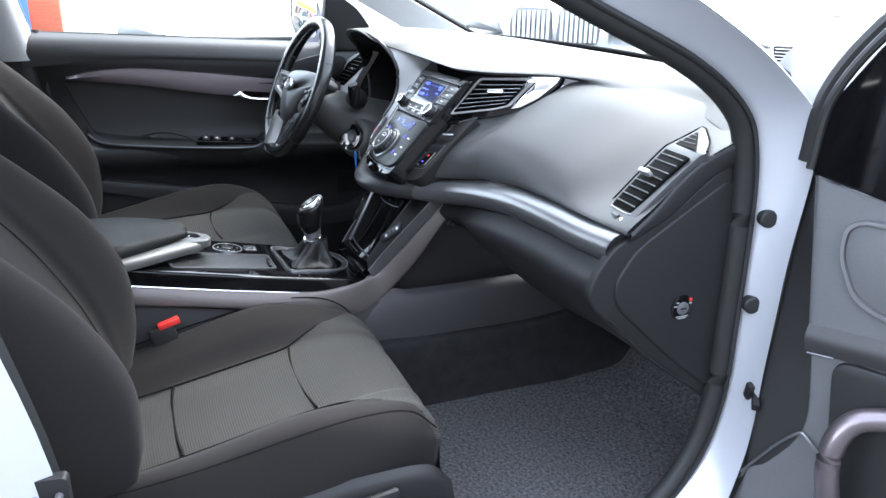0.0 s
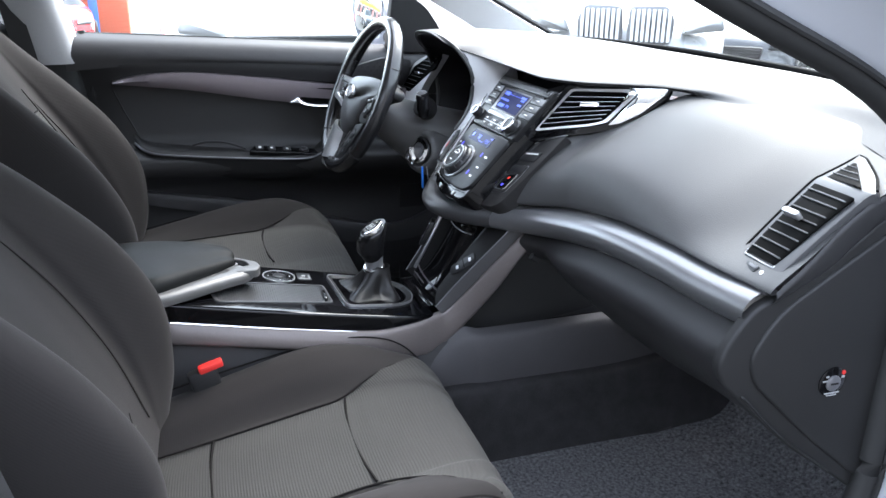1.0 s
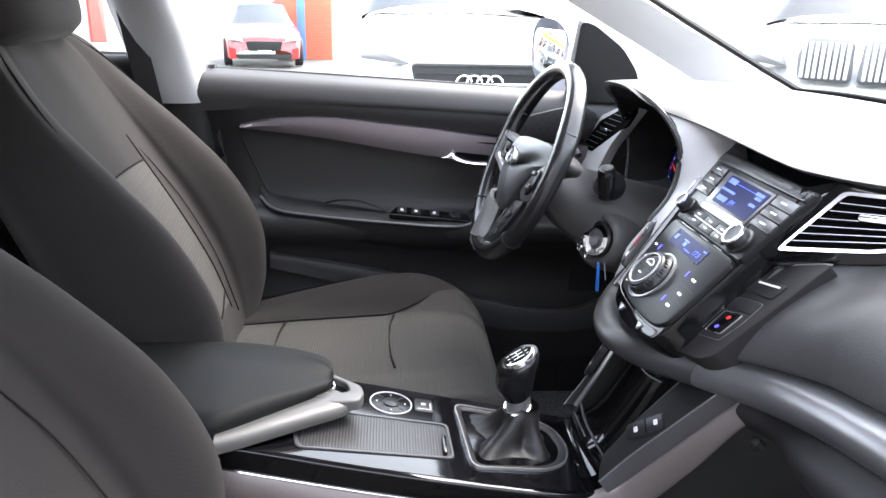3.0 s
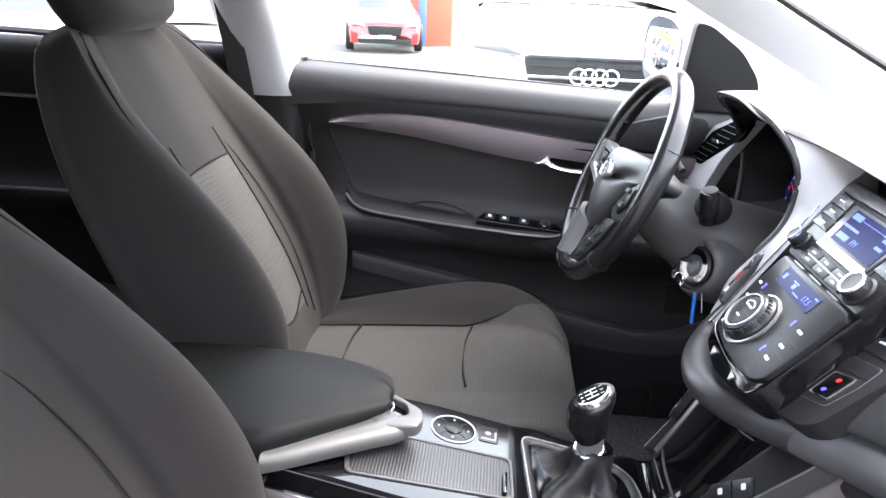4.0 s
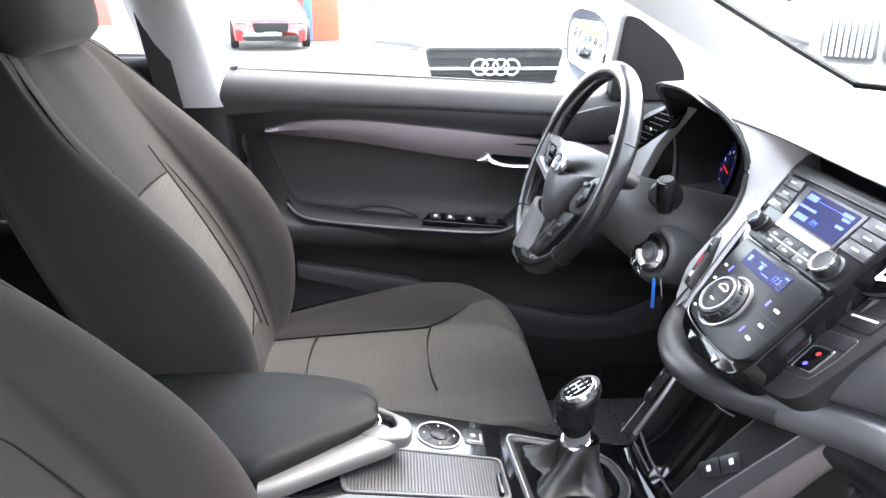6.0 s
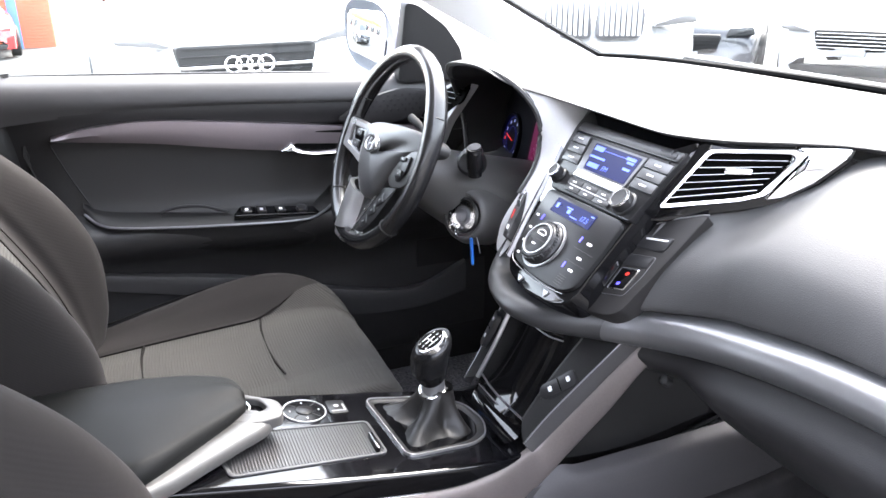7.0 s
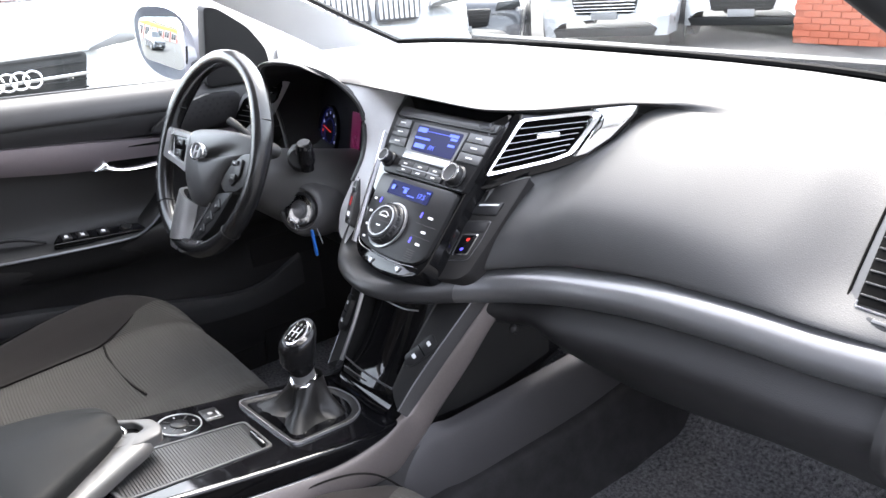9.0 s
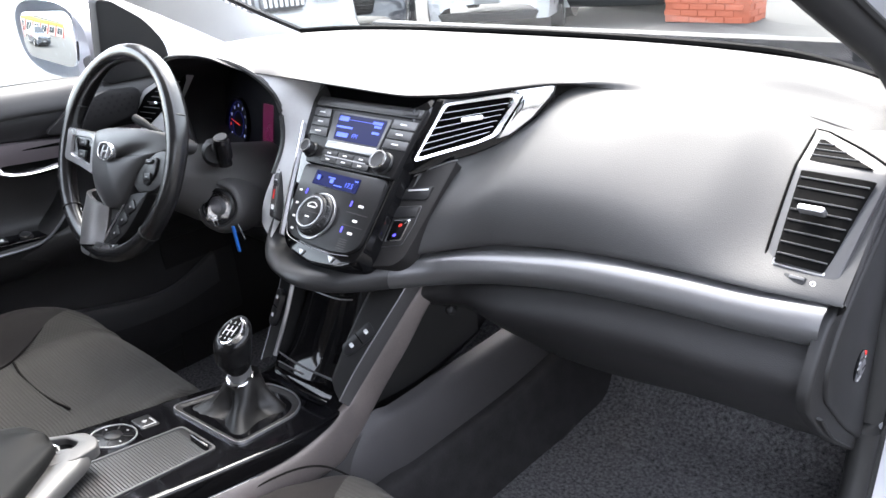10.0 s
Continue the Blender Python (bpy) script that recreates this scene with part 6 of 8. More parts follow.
# armrest with stitched front, and the parking brake lever beside it
arm = thing("armrest", (-0.03, -0.45, 0.36), "padded black leather armrest box", "armrest")
rows = []
for y, zt, w0, w1, h in ((-0.266, 0.427, -0.062, -0.028, 0.008), (-0.270, 0.432, -0.080, -0.014, 0.016), (-0.282, 0.438, -0.098, 0.000, 0.024), (-0.31, 0.443, -0.112, 0.026, 0.031), (-0.345, 0.449, -0.119, 0.058, 0.038), (-0.39, 0.454, -0.123, 0.098, 0.045), (-0.42, 0.456, -0.124, 0.112, 0.048), (-0.48, 0.457, -0.125, 0.116, 0.050), (-0.56, 0.456, -0.126, 0.114, 0.050), (-0.66, 0.45, -0.126, 0.108, 0.050), (-0.70, 0.44, -0.12, 0.09, 0.04)):
    cxm, wd = (w0 + w1) / 2, (w1 - w0)
    e = min(0.02, wd * 0.18)
    rows.append([(w0 + e * 0.5, y, zt - h), (w0, y, zt - h * 0.62), (w0 + e * 0.35, y, zt - h * 0.25), (w0 + e * 1.5, y, zt - 0.004), (cxm, y, zt + 0.003), (w1 - e * 1.5, y, zt - 0.004), (w1 - e * 0.35, y, zt - h * 0.25), (w1, y, zt - h * 0.62), (w1 - e * 0.5, y, zt - h), (cxm, y, zt - h - 0.002)])
part("pad", loft(rows, 48, 60, closed_v=True, caps=True), M_PAD, arm, "padded leather lid")
part("pad_piping", tube(cr([(-0.028, -0.263, 0.415), (-0.008, -0.272, 0.412), (0.028, -0.306, 0.408), (0.062, -0.344, 0.406), (0.100, -0.387, 0.404), (0.116, -0.425, 0.403), (0.118, -0.50, 0.402), (0.114, -0.62, 0.400)], 50), 0.0035, 8), M_LEATHER, arm, "rolled leather edge under the lid")
rows = [[(x + 0.002, y, 0.405), (x + 0.006, y, 0.398), (x + 0.006, y, 0.372), (x + 0.002, y, 0.356)] for x, y in ((0.050, -0.40), (0.098, -0.404), (0.112, -0.414), (0.117, -0.45), (0.115, -0.56), (0.110, -0.70))]
part("box_side", loft(rows, 30, 14, thick=0.006), M_LEATHER, arm, "stitched leather box side")
part("box_core", box((-0.015, -0.555, 0.385), (0.20, 0.29, 0.05), 0.01), M_DARK, arm)
for z in (0.383, 0.379):
    part("stitching", tube(cr([(0.060, -0.399, z), (0.104, -0.403, z), (0.1185, -0.414, z), (0.1235, -0.45, z), (0.1215, -0.56, z)], 30), 0.0009, 5), M_MID, arm)
hb = thing("parking_brake_lever", (0.07, -0.35, 0.38), "satin silver parking brake lever beside the armrest", "brake lever")
fb = Frame((0.03, -0.31, 0.4185), (1, 0, 0.0), (0, 1, -0.06))
inner_ = cr([(0.100, -0.403), (0.078, -0.389), (0.042, -0.350), (0.010, -0.312), (-0.012, -0.288), (-0.040, -0.285), (-0.067, -0.279)], 26)
outer_ = cr([(0.128, -0.402), (0.110, -0.368), (0.082, -0.325), (0.052, -0.280), (0.028, -0.243), (0.004, -0.224), (-0.022, -0.224)], 26)
g = []
for i, (p, q) in enumerate(zip(inner_, outer_)):
    f = i / 25
    if f > 0.80:
        break
    w = [(0.10, -0.020), (0.10, -0.004), (0.18, 0.0), (0.50, 0.002), (0.74, -0.001), (0.84, -0.006), (0.87, -0.013), (0.84, -0.020)]
    g.append([tuple(fb.at(p[0] + (q[0] - p[0]) * a - 0.03, p[1] + (q[1] - p[1]) * a + 0.31, n)) for a, n in w])
part("handle", grid_bm(g), M_LEVER, hb, "satin silver handle")
hook = rpoly([(0.018, -0.262), (0.010, -0.226), (-0.010, -0.219), (-0.034, -0.224), (-0.062, -0.262), (-0.074, -0.282), (-0.064, -0.286), (-0.040, -0.246), (-0.016, -0.240), (-0.008, -0.262), (-0.016, -0.285), (0.004, -0.292)], 0.008, 4)
part("catch_frame", plate(fb, [(u - 0.03, v + 0.31) for u, v in hook], -0.014, 0.0016, 0.003, 3), M_LEVER, hb, "silver catch frame")
part("catch_well", plate(fb, [(u - 0.03, v + 0.31) for u, v in rpoly([(-0.064, -0.284), (-0.040, -0.246), (-0.016, -0.240), (-0.008, -0.262), (-0.014, -0.286), (-0.05, -0.292)], 0.004, 3)], -0.026, -0.008, 0.001), M_GLOSS, hb, "black release catch")
part("release_button", plate(fb, [(u - 0.03, v + 0.31) for u, v in rpoly([(-0.058, -0.290), (-0.044, -0.268), (-0.022, -0.264), (-0.014, -0.276), (-0.020, -0.292)], 0.006, 4)], -0.02, -0.001, 0.002), M_GLOSS, hb)
part("button_edge", tube([fb.at(u - 0.03, v + 0.31, -0.0005) for u, v in cr([(-0.058, -0.288), (-0.045, -0.267), (-0.022, -0.263), (-0.013, -0.276)], 20)], 0.0014, 6), M_CHROME, hb)

# belt buckle
bk = thing("seat_belt_buckle", (0.155, -0.34, 0.24), "black seat belt buckle with a red release button", "belt buckle")
part("body", box((0.155, -0.335, 0.262), (0.022, 0.05, 0.075), 0.006, rot=(14, 0, 6)), M_DARK, bk)
part("red_button", box((0.157, -0.327, 0.302), (0.018, 0.042, 0.012), 0.003, rot=(14, 0, 6)), M_RED, bk, "red release button")
part("stalk", tube(cr([(0.15, -0.345, 0.23), (0.145, -0.36, 0.18), (0.14, -0.38, 0.12)], 8), 0.009, 8), M_DARK, bk)
bk2 = copy_thing(bk, Matrix.Translation((-0.155, -0.40, 0.28)))

# ---- front seats ----
def lerp(a, b, f):
    return a + (b - a) * f


def seat(cx, dy, dz, label, low=1.0, mid=0.145, sink=0.0, top=0.327):
    """A cloth seat about x = cx; the cushion's front lip is near y = 0.08 + dy."""
    st = thing("front_seat", (cx, -0.2 + dy, 0.0), label, "car seat", group="front seats")
    W = 0.252

    def cush(y, zc, zb, w):
        """One crosswise section: bolster, valley, flat middle."""
        pts = []
        k = sink * min(1.0, max(0.0, (-0.04 - y) / 0.36))
        zc, zb = zc - 0.048 * k, zb + 0.040 * k
        if y > -0.08 and low == 1:
            zb *= 0.75 if y < -0.02 else 0.5
        for f, h in ((-1.0, -0.09), (-1.03, -0.03), (-0.97, zb - 0.012), (-0.86, zb + 0.004), (-0.70, zb * 0.75), (-0.56, 0.006), (-0.48, 0.0), (-0.25, 0.003), (0.0, 0.004), (0.25, 0.003), (0.48, 0.0), (0.56, 0.006), (0.70, zb * 0.75), (0.86, zb + 0.004), (0.97, zb - 0.012), (1.03, -0.03), (1.0, -0.09)):
            if f > 0.5 and low < 1:
                h = h * low if h > 0 else h
                h -= 0.012 * (f - 0.5) * (1 - low)
            pts.append((cx + f * w, y + dy, zc + h + dz))
        return pts

    secs = [cush(-0.47, 0.235, 0.004, W * 0.88), cush(-0.40, 0.242, 0.010, W * 0.94), cush(-0.30, 0.250, 0.022, W), cush(-0.15, 0.260, 0.044, W * 1.02), cush(-0.06, 0.266, 0.047, W * 1.0), cush(0.0, 0.268, 0.036, W * 0.96), cush(0.05, 0.262, 0.018, W * 0.9), cush(0.082, 0.240, 0.004, W * 0.82)]
    secs.append([(x + (cx - x) * 0.06, 0.098 + dy, 0.205 + dz + (z - 0.24 - dz) * 0.3) for x, y, z in secs[-1]])
    secs.append([(x + (cx - x) * 0.03, 0.085 + dy, 0.155 + dz + (z - 0.22 - dz) * 0.2) for x, y, z in secs[-1]])
    bm = loft(secs, 120, 120)
    IN, SLOPE = 0.48, 1.9

    def slice_at(co, no):
        bmesh.ops.bisect_plane(bm, geom=bm.verts[:] + bm.edges[:] + bm.faces[:], plane_co=co, plane_no=no)

    # two cloths: the middle and front are the lighter ribbed cloth
    for s in (-1, 1):
        slice_at((cx + s * IN * W, 0, 0), (1, 0, 0))
        slice_at((cx + s * IN * W, -0.105 + dy, 0), (1, -s * SLOPE * W, 0))
        slice_at((cx + s * 0.84 * W, 0, 0), (1, 0, 0))
    slice_at((0, 0, 0.165 + dz), (0, 0, 1))
    for f in bm.faces:
        c = f.calc_center_median()
        u, y = (c.x - cx) / W, c.y - dy
        front = y > -0.105 and abs(u) < IN + (y + 0.105) * SLOPE and abs(u) < 0.84 or (low < 1 and u > 0 and y > -0.30 and u < 1.0)
        f.material_index = 1 if (abs(u) < IN or front) and c.z > 0.165 + dz else 0
    me_ob = part("cushion", bm, [M_SEAT, M_INSERT], st, "dark cloth cushion with ribbed grey middle")

    def surf_z(u, y):
        ys = [(-0.47, 0.235, 0.004), (-0.30, 0.250, 0.022), (-0.15, 0.260, 0.044), (-0.06, 0.266, 0.047), (0.0, 0.268, 0.036), (0.05, 0.262, 0.018), (0.082, 0.240, 0.004)]
        for (a, z1, b1), (b, z2, b2) in zip(ys, ys[1:]):
            if a <= y <= b:
                k = (y - a) / (b - a)
                zc, zb = lerp(z1, z2, k), lerp(b1, b2, k)
                if y > -0.08 and low == 1:
                    zb *= 0.75 if y < -0.02 else 0.5
                k = sink * min(1.0, max(0.0, (-0.04 - y) / 0.36))
                zc, zb = zc - 0.048 * k, zb + 0.040 * k
                break
        else:
            zc, zb = 0.24, 0.0
        au = abs(u)
        zb = zb * (low if u > 0.5 else 1.0)
        h = 0.002 if au < 0.5 else lerp(0.004, zb * 0.75, (au - 0.54) / 0.16) if au < 0.70 else lerp(zb * 0.75, zb + 0.004, (au - 0.7) / 0.16)
        return zc + max(h, 0.0) + dz

    def seam(pts, r=0.0022):
        line = cr([(cx + u * W, y + dy, surf_z(u, y) + 0.0005) for u, y in pts], 40)
        part("seam", tube(line, r, 5), M_SEAM, st)

    seam([(-0.47, -0.098), (-0.25, -0.106), (0.0, -0.108), (0.25, -0.106), (0.47, -0.098)], 0.0022)
    seam([(-0.47, -0.318), (-0.25, -0.324), (0.0, -0.325), (0.25, -0.324), (0.47, -0.318)], 0.0028)
    for s in (-1, 1):
        if s < 0 or low == 1:
            seam([(s * 0.48, -0.44), (s * 0.48, -0.30), (s * 0.48, -0.16), (s * 0.49, -0.105), (s * 0.575, -0.055), (s * 0.68, 0.0), (s * 0.80, 0.062)], 0.0018)
        line = cr([(cx + s * w * 1.0, y + dy, zc + 0.012 + dz - (0.034 * (1 - low) if s > 0 else 0)) for y, zc, w in ((-0.44, 0.232, W * 0.92), (-0.3, 0.258, W * 0.985), (-0.15, 0.286, W * 1.0), (-0.05, 0.294, W * 0.985), (0.03, 0.276, W * 0.92), (0.088, 0.215, W * 0.8))], 40)
        part("piping", tube(line, 0.0016, 5), M_SEAM, st)
    # plastic side shields and base
    for s in (-1, 1):
        rows = [[(cx + s * W * 1.03, y + dy, zt + dz), (cx + s * (W + 0.022), y + dy, zt - 0.02 + dz), (cx + s * (W + 0.024), y + dy, 0.13 + dz), (cx + s * (W + 0.01), y + dy, 0.085 + dz)] for y, zt in ((-0.5, 0.24), (-0.38, 0.225), (-0.2, 0.20), (-0.05, 0.205), (0.05, 0.20), (0.092, 0.16))]
        part("side_shield", loft(rows, 26, 12, thick=0.006), M_DARK, st, "dark plastic side shield")
    part("adjust_lever", box((cx + (W + 0.03), -0.08 + dy, 0.165 + dz), (0.016, 0.15, 0.024), 0.008, rot=(8, 0, 0)), M_DARK, st, "height adjuster lever")
    part("front_apron", loft([[(cx + u * W * 0.82, 0.092 + dy, 0.19 + dz), (cx + u * W * 0.85, 0.09 + dy, 0.12 + dz), (cx + u * W * 0.85, 0.06 + dy, 0.07)] for u in (-1, -0.5, 0, 0.5, 1)], 10, 8), M_DARK, st)
    for s in (-1, 1):
        part("rail", box((cx + s * 0.19, -0.18 + dy, 0.03), (0.035, 0.62, 0.05), 0.006), M_DARK, st)
        part("rail_stand", box((cx + s * 0.19, -0.2 + dy, 0.085), (0.03, 0.4, 0.08), 0.008), M_DARK, st)

    # backrest
    tilt = radians(27 if low == 1 else 25.5)
    bo = Vector((cx, -0.43 + dy, 0.29 + dz))
    up = Vector((0, -math.sin(tilt), math.cos(tilt)))
    fwd = Vector((0, math.cos(tilt), math.sin(tilt)))

    def back(h, w, d, bol, thick):
        pts = []
        prof = [(-0.92, -thick), (-1.02, -thick * 0.55), (-1.0, bol * 0.55), (-0.93, bol), (-0.80, bol * 0.96), (-0.66, bol * 0.35), (-0.58, 0.004), (-0.3, 0.002), (0, 0.004), (0.3, 0.002), (0.58, 0.004), (0.66, bol * 0.35), (0.80, bol * 0.96), (0.93, bol), (1.0, bol * 0.55), (1.02, -thick * 0.55), (0.92, -thick), (0, -thick * 1.15)]
        for f, q in prof:
            pts.append(tuple(bo + up * h + fwd * (d + q) + Vector((f * w, 0, 0))))
        return pts

    hs = [back(-0.06, 0.215, 0.0, 0.02, 0.09), back(0.0, 0.240, 0.01, 0.055, 0.10), back(0.10, 0.255, 0.02, 0.085, 0.11), back(0.22, 0.258, 0.018, 0.085, 0.11), back(0.34, 0.250, 0.008, 0.062, 0.10), back(0.44, 0.232, 0.0, 0.035, 0.09), back(0.52, 0.205, -0.004, 0.016, 0.08), back(0.575, 0.17, -0.012, 0.006, 0.065), back(0.60, 0.13, -0.03, 0.0, 0.04)]
    bm = loft(hs, 120, 130, closed_v=True, caps=True)
    for s in (-1, 1):
        slice_at((cx + s * mid, 0, 0), (1, 0, 0))
    slice_at(bo + up * top, up)
    slice_at(bo + up * 0.012, up)
    for f in bm.faces:
        c = f.calc_center_median()
        rel = c - bo
        h, q, u = rel.dot(up), rel.dot(fwd), c.x - cx
        f.material_index = 1 if abs(u) < mid and 0.012 < h < top and q > -0.03 else 0
    part("backrest", bm, [M_SEAT, M_INSERT], st, "dark cloth backrest with ribbed grey middle")

    def bseam(pts, r=0.0022):
        line = cr([tuple(bo + up * h + fwd * q + Vector((u, 0, 0))) for u, h, q in pts], 40)
        part("seam", tube(line, r, 5), M_SEAM, st)

    if top > 0.3:
        bseam([(-mid, 0.327, 0.012), (-mid / 2, 0.329, 0.012), (0, 0.330, 0.013), (mid / 2, 0.329, 0.012), (mid, 0.327, 0.012)], 0.0016)
    bseam([(-mid, 0.035, 0.016), (0.0, 0.012, 0.016), (mid, 0.035, 0.016)], 0.0022)
    for s in (-1, 1):
        if top > 0.3:
            bseam([(s * mid, 0.0, 0.013), (s * mid, 0.10, 0.024), (s * mid, 0.22, 0.021), (s * mid, 0.326, 0.012), (s * mid, 0.38, 0.007)], 0.0014)
        if s < 0:
            bseam([(s * 0.118, -0.02, 0.012), (s * 0.132, 0.10, 0.025), (s * 0.132, 0.22, 0.023), (s * 0.120, 0.31, 0.013), (s * 0.107, 0.35, 0.008)], 0.0013)
        bseam([(s * 0.232, 0.0, 0.050), (s * 0.246, 0.10, 0.088), (s * 0.246, 0.22, 0.088), (s * 0.236, 0.34, 0.062), (s * 0.215, 0.44, 0.034), (s * 0.185, 0.52, 0.014), (s * 0.14, 0.58, -0.008)], 0.0018)
    # headrest
    hr = []
    for h, w, d0, d1 in ((0.572, 0.10, -0.055, 0.018), (0.588, 0.135, -0.068, 0.034), (0.64, 0.155, -0.075, 0.046), (0.72, 0.155, -0.07, 0.046), (0.77, 0.135, -0.055, 0.034), (0.79, 0.095, -0.035, 0.012)):
        hr.append([tuple(bo + up * h + fwd * (lerp(d0, d1, 0.5 + 0.5 * math.sin(a)) + 0.02) + Vector((w * math.copysign(abs(math.cos(a)) ** 0.6, math.cos(a)), 0, 0))) for a in np.linspace(0, 2 * math.pi, 24, endpoint=False)])
    part("headrest", loft(hr, 24, 40, closed_v=True, caps=True), M_SEAT, st, "padded cloth headrest")
    for s in (-1, 1):
        part("headrest_post", tube([tuple(bo + up * 0.56 + Vector((s * 0.065, 0, 0)) + fwd * -0.02), tuple(bo + up * 0.66 + Vector((s * 0.065, 0, 0)) + fwd * -0.005)], 0.006, 8), M_STEEL, st)
        part("post_collar", tube([tuple(bo + up * 0.585 + Vector((s * 0.065, 0, 0)) + fwd * -0.017), tuple(bo + up * 0.605 + Vector((s * 0.065, 0, 0)) + fwd * -0.014)], 0.012, 10), M_DARK, st)
    return st


seat(0.375, -0.015, 0.0, "passenger car seat in dark cloth with ribbed grey middle", 1.0, 0.050, 1.0, 0.015)
seat(-0.375, -0.075, 0.062, "driver's car seat in dark cloth beside the console", 0.15, 0.092)

# rear bench behind the front seats; the cabin's shade is put into its colour
rear = thing("rear_bench", (0, -1.3, 0.0), "rear bench behind the front seats, cabin shade put into its black", "rear seat")
rows = [[(x, -0.95, 0.08), (x, -0.93, 0.24), (x, -0.98, 0.29), (x, -1.2, 0.28), (x, -1.42, 0.25)] for x in (-0.66, -0.35, 0, 0.35, 0.66)]
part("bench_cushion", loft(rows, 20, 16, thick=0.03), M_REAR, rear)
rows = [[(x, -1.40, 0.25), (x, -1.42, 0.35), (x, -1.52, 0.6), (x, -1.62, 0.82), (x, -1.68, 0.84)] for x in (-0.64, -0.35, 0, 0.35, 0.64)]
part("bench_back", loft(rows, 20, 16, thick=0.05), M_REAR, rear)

# ---- driver's door ----
def door_panel(parent, X):
    """The inside of a front door, facing +x at the plane x = X, running along y."""
    def sect(y):
        k = min(1.0, max(0.0, (y + 0.55) / 0.9))
        zb = 0.792 - 0.045 * k
        armz = 0.492 - 0.028 * k
        ta = 0.690 - 0.060 * max(0.0, (y + 0.35)) / 0.5 if y > -0.35 else 0.690
        edge = 0.012 if y < -0.565 else 0.0
        return [(X - 0.055, y, zb - 0.004), (X - 0.035, y, zb), (X - 0.008 - edge, y, zb - 0.02), (X + 0.004 - edge, y, zb - 0.06), (X - 0.004 - edge, y, zb - 0.095),
                (X - 0.012 - edge, y, 0.65), (X - 0.014 - edge, y, 0.58), (X - 0.006 - edge, y, armz + 0.03), (X + 0.03 - edge * 2, y, armz + 0.006), (X + 0.046 - edge * 2, y, armz - 0.008), (X + 0.042 - edge * 2, y, armz - 0.045),
                (X + 0.006 - edge, y, armz - 0.09), (X - 0.004 - edge, y, 0.33), (X + 0.004 - edge, y, 0.25), (X - 0.002 - edge, y, 0.12), (X - 0.03, y, 0.06)]
    rows = [sect(y) for y in (-0.60, -0.57, -0.5, -0.42, -0.3, -0.15, 0.0, 0.15, 0.3, 0.42)]
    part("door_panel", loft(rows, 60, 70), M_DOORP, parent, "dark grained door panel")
    # soft upper pad, slightly proud
    rows = []
    for y in (-0.60, -0.4, -0.2, 0.0, 0.2, 0.38):
        k = (y + 0.55) / 0.9
        zb = 0.792 - 0.045 * k
        lo = min(0.706 + 0.020 * min(1, (y + 0.6) / 0.30), zb - 0.056)
        rows.append([(X - 0.03, y, zb + 0.003), (X - 0.004, y, zb - 0.014), (X + 0.009, y, zb - 0.045), (X + 0.003, y, lo)])
    part("upper_pad", loft(rows, 40, 12, thick=0.008), M_MID, parent, "soft grey door top")
    # metal trim blade
    top = cr([(-0.500, 0.681), (-0.42, 0.696), (-0.31, 0.699), (-0.13, 0.681), (0.04, 0.660), (0.16, 0.648), (0.30, 0.640)], 50)
    bot = cr([(-0.500, 0.671), (-0.42, 0.663), (-0.31, 0.650), (-0.19, 0.630), (-0.08, 0.614), (0.10, 0.600), (0.30, 0.596)], 50)
    g = [[(X - 0.004, a[0], a[1]), (X + 0.010, a[0], a[1] - 0.002), (X + 0.015, (a[0] + b[0]) / 2, (a[1] + b[1]) / 2), (X + 0.009, b[0], b[1] + 0.002), (X - 0.006, b[0], b[1])] for a, b in zip(top, bot)]
    part("trim_blade", grid_bm(g), M_DOORTRIM, parent, "brushed grey metal trim blade")
    fd = Frame((X, 0, 0), (0, 1, 0), (0, 0, 1))
    # no hollow here: the recess's shade is a raised black plate
    part("handle_recess", plate(fd, rpoly([(-0.050, 0.612), (-0.030, 0.634), (0.004, 0.650), (0.12, 0.645), (0.15, 0.600), (0.03, 0.592)], 0.014, 4), -0.004, 0.0125, 0.001), M_VOID, parent, "black plate standing in for the shaded handle recess")
    rows = [[(X + 0.013, y, a), (X + b, y, a - 0.3 * (a - c)), (X + b + 0.004, y, a - 0.65 * (a - c)), (X + 0.014, y, c)] for y, a, b, c in ((-0.072, 0.6165, 0.014, 0.6150), (-0.060, 0.624, 0.020, 0.610), (-0.046, 0.632, 0.026, 0.606), (-0.034, 0.622, 0.028, 0.603), (-0.012, 0.614, 0.030, 0.600), (0.03, 0.611, 0.030, 0.597), (0.09, 0.613, 0.026, 0.600), (0.13, 0.618, 0.018, 0.610))]
    part("door_handle", loft(rows, 40, 12), M_CHROME, parent, "bright chrome door pull")
    # armrest shelf with the window switches
    shelf = [(-0.465, 0.522, 0.004), (-0.440, 0.505, 0.030), (-0.40, 0.496, 0.044), (-0.294, 0.485, 0.050), (-0.172, 0.475, 0.052), (-0.052, 0.467, 0.050), (-0.005, 0.472, 0.046), (0.04, 0.500, 0.036), (0.08, 0.545, 0.022)]
    rows = [[(X - 0.012, y, z + 0.022), (X + d * 0.35, y, z + 0.016), (X + d * 0.8, y, z + 0.007), (X + d, y, z), (X + d - 0.002, y, z - 0.008), (X + d * 0.75, y, z - 0.050), (X - 0.008, y, z - 0.085)] for y, z, d in shelf]
    part("armrest_shelf", loft(rows, 60, 20), M_DARK, parent, "dark door armrest")
    part("arm_edge", tube(cr([(X + d + 0.001, y, z + 0.001) for y, z, d in shelf], 50), 0.0028, 6), M_STEEL, parent, "bright armrest edge")
    fa = Frame((X + 0.026, -0.095, 0.488), (0, 1, -0.10), (-1, 0, 0.32))
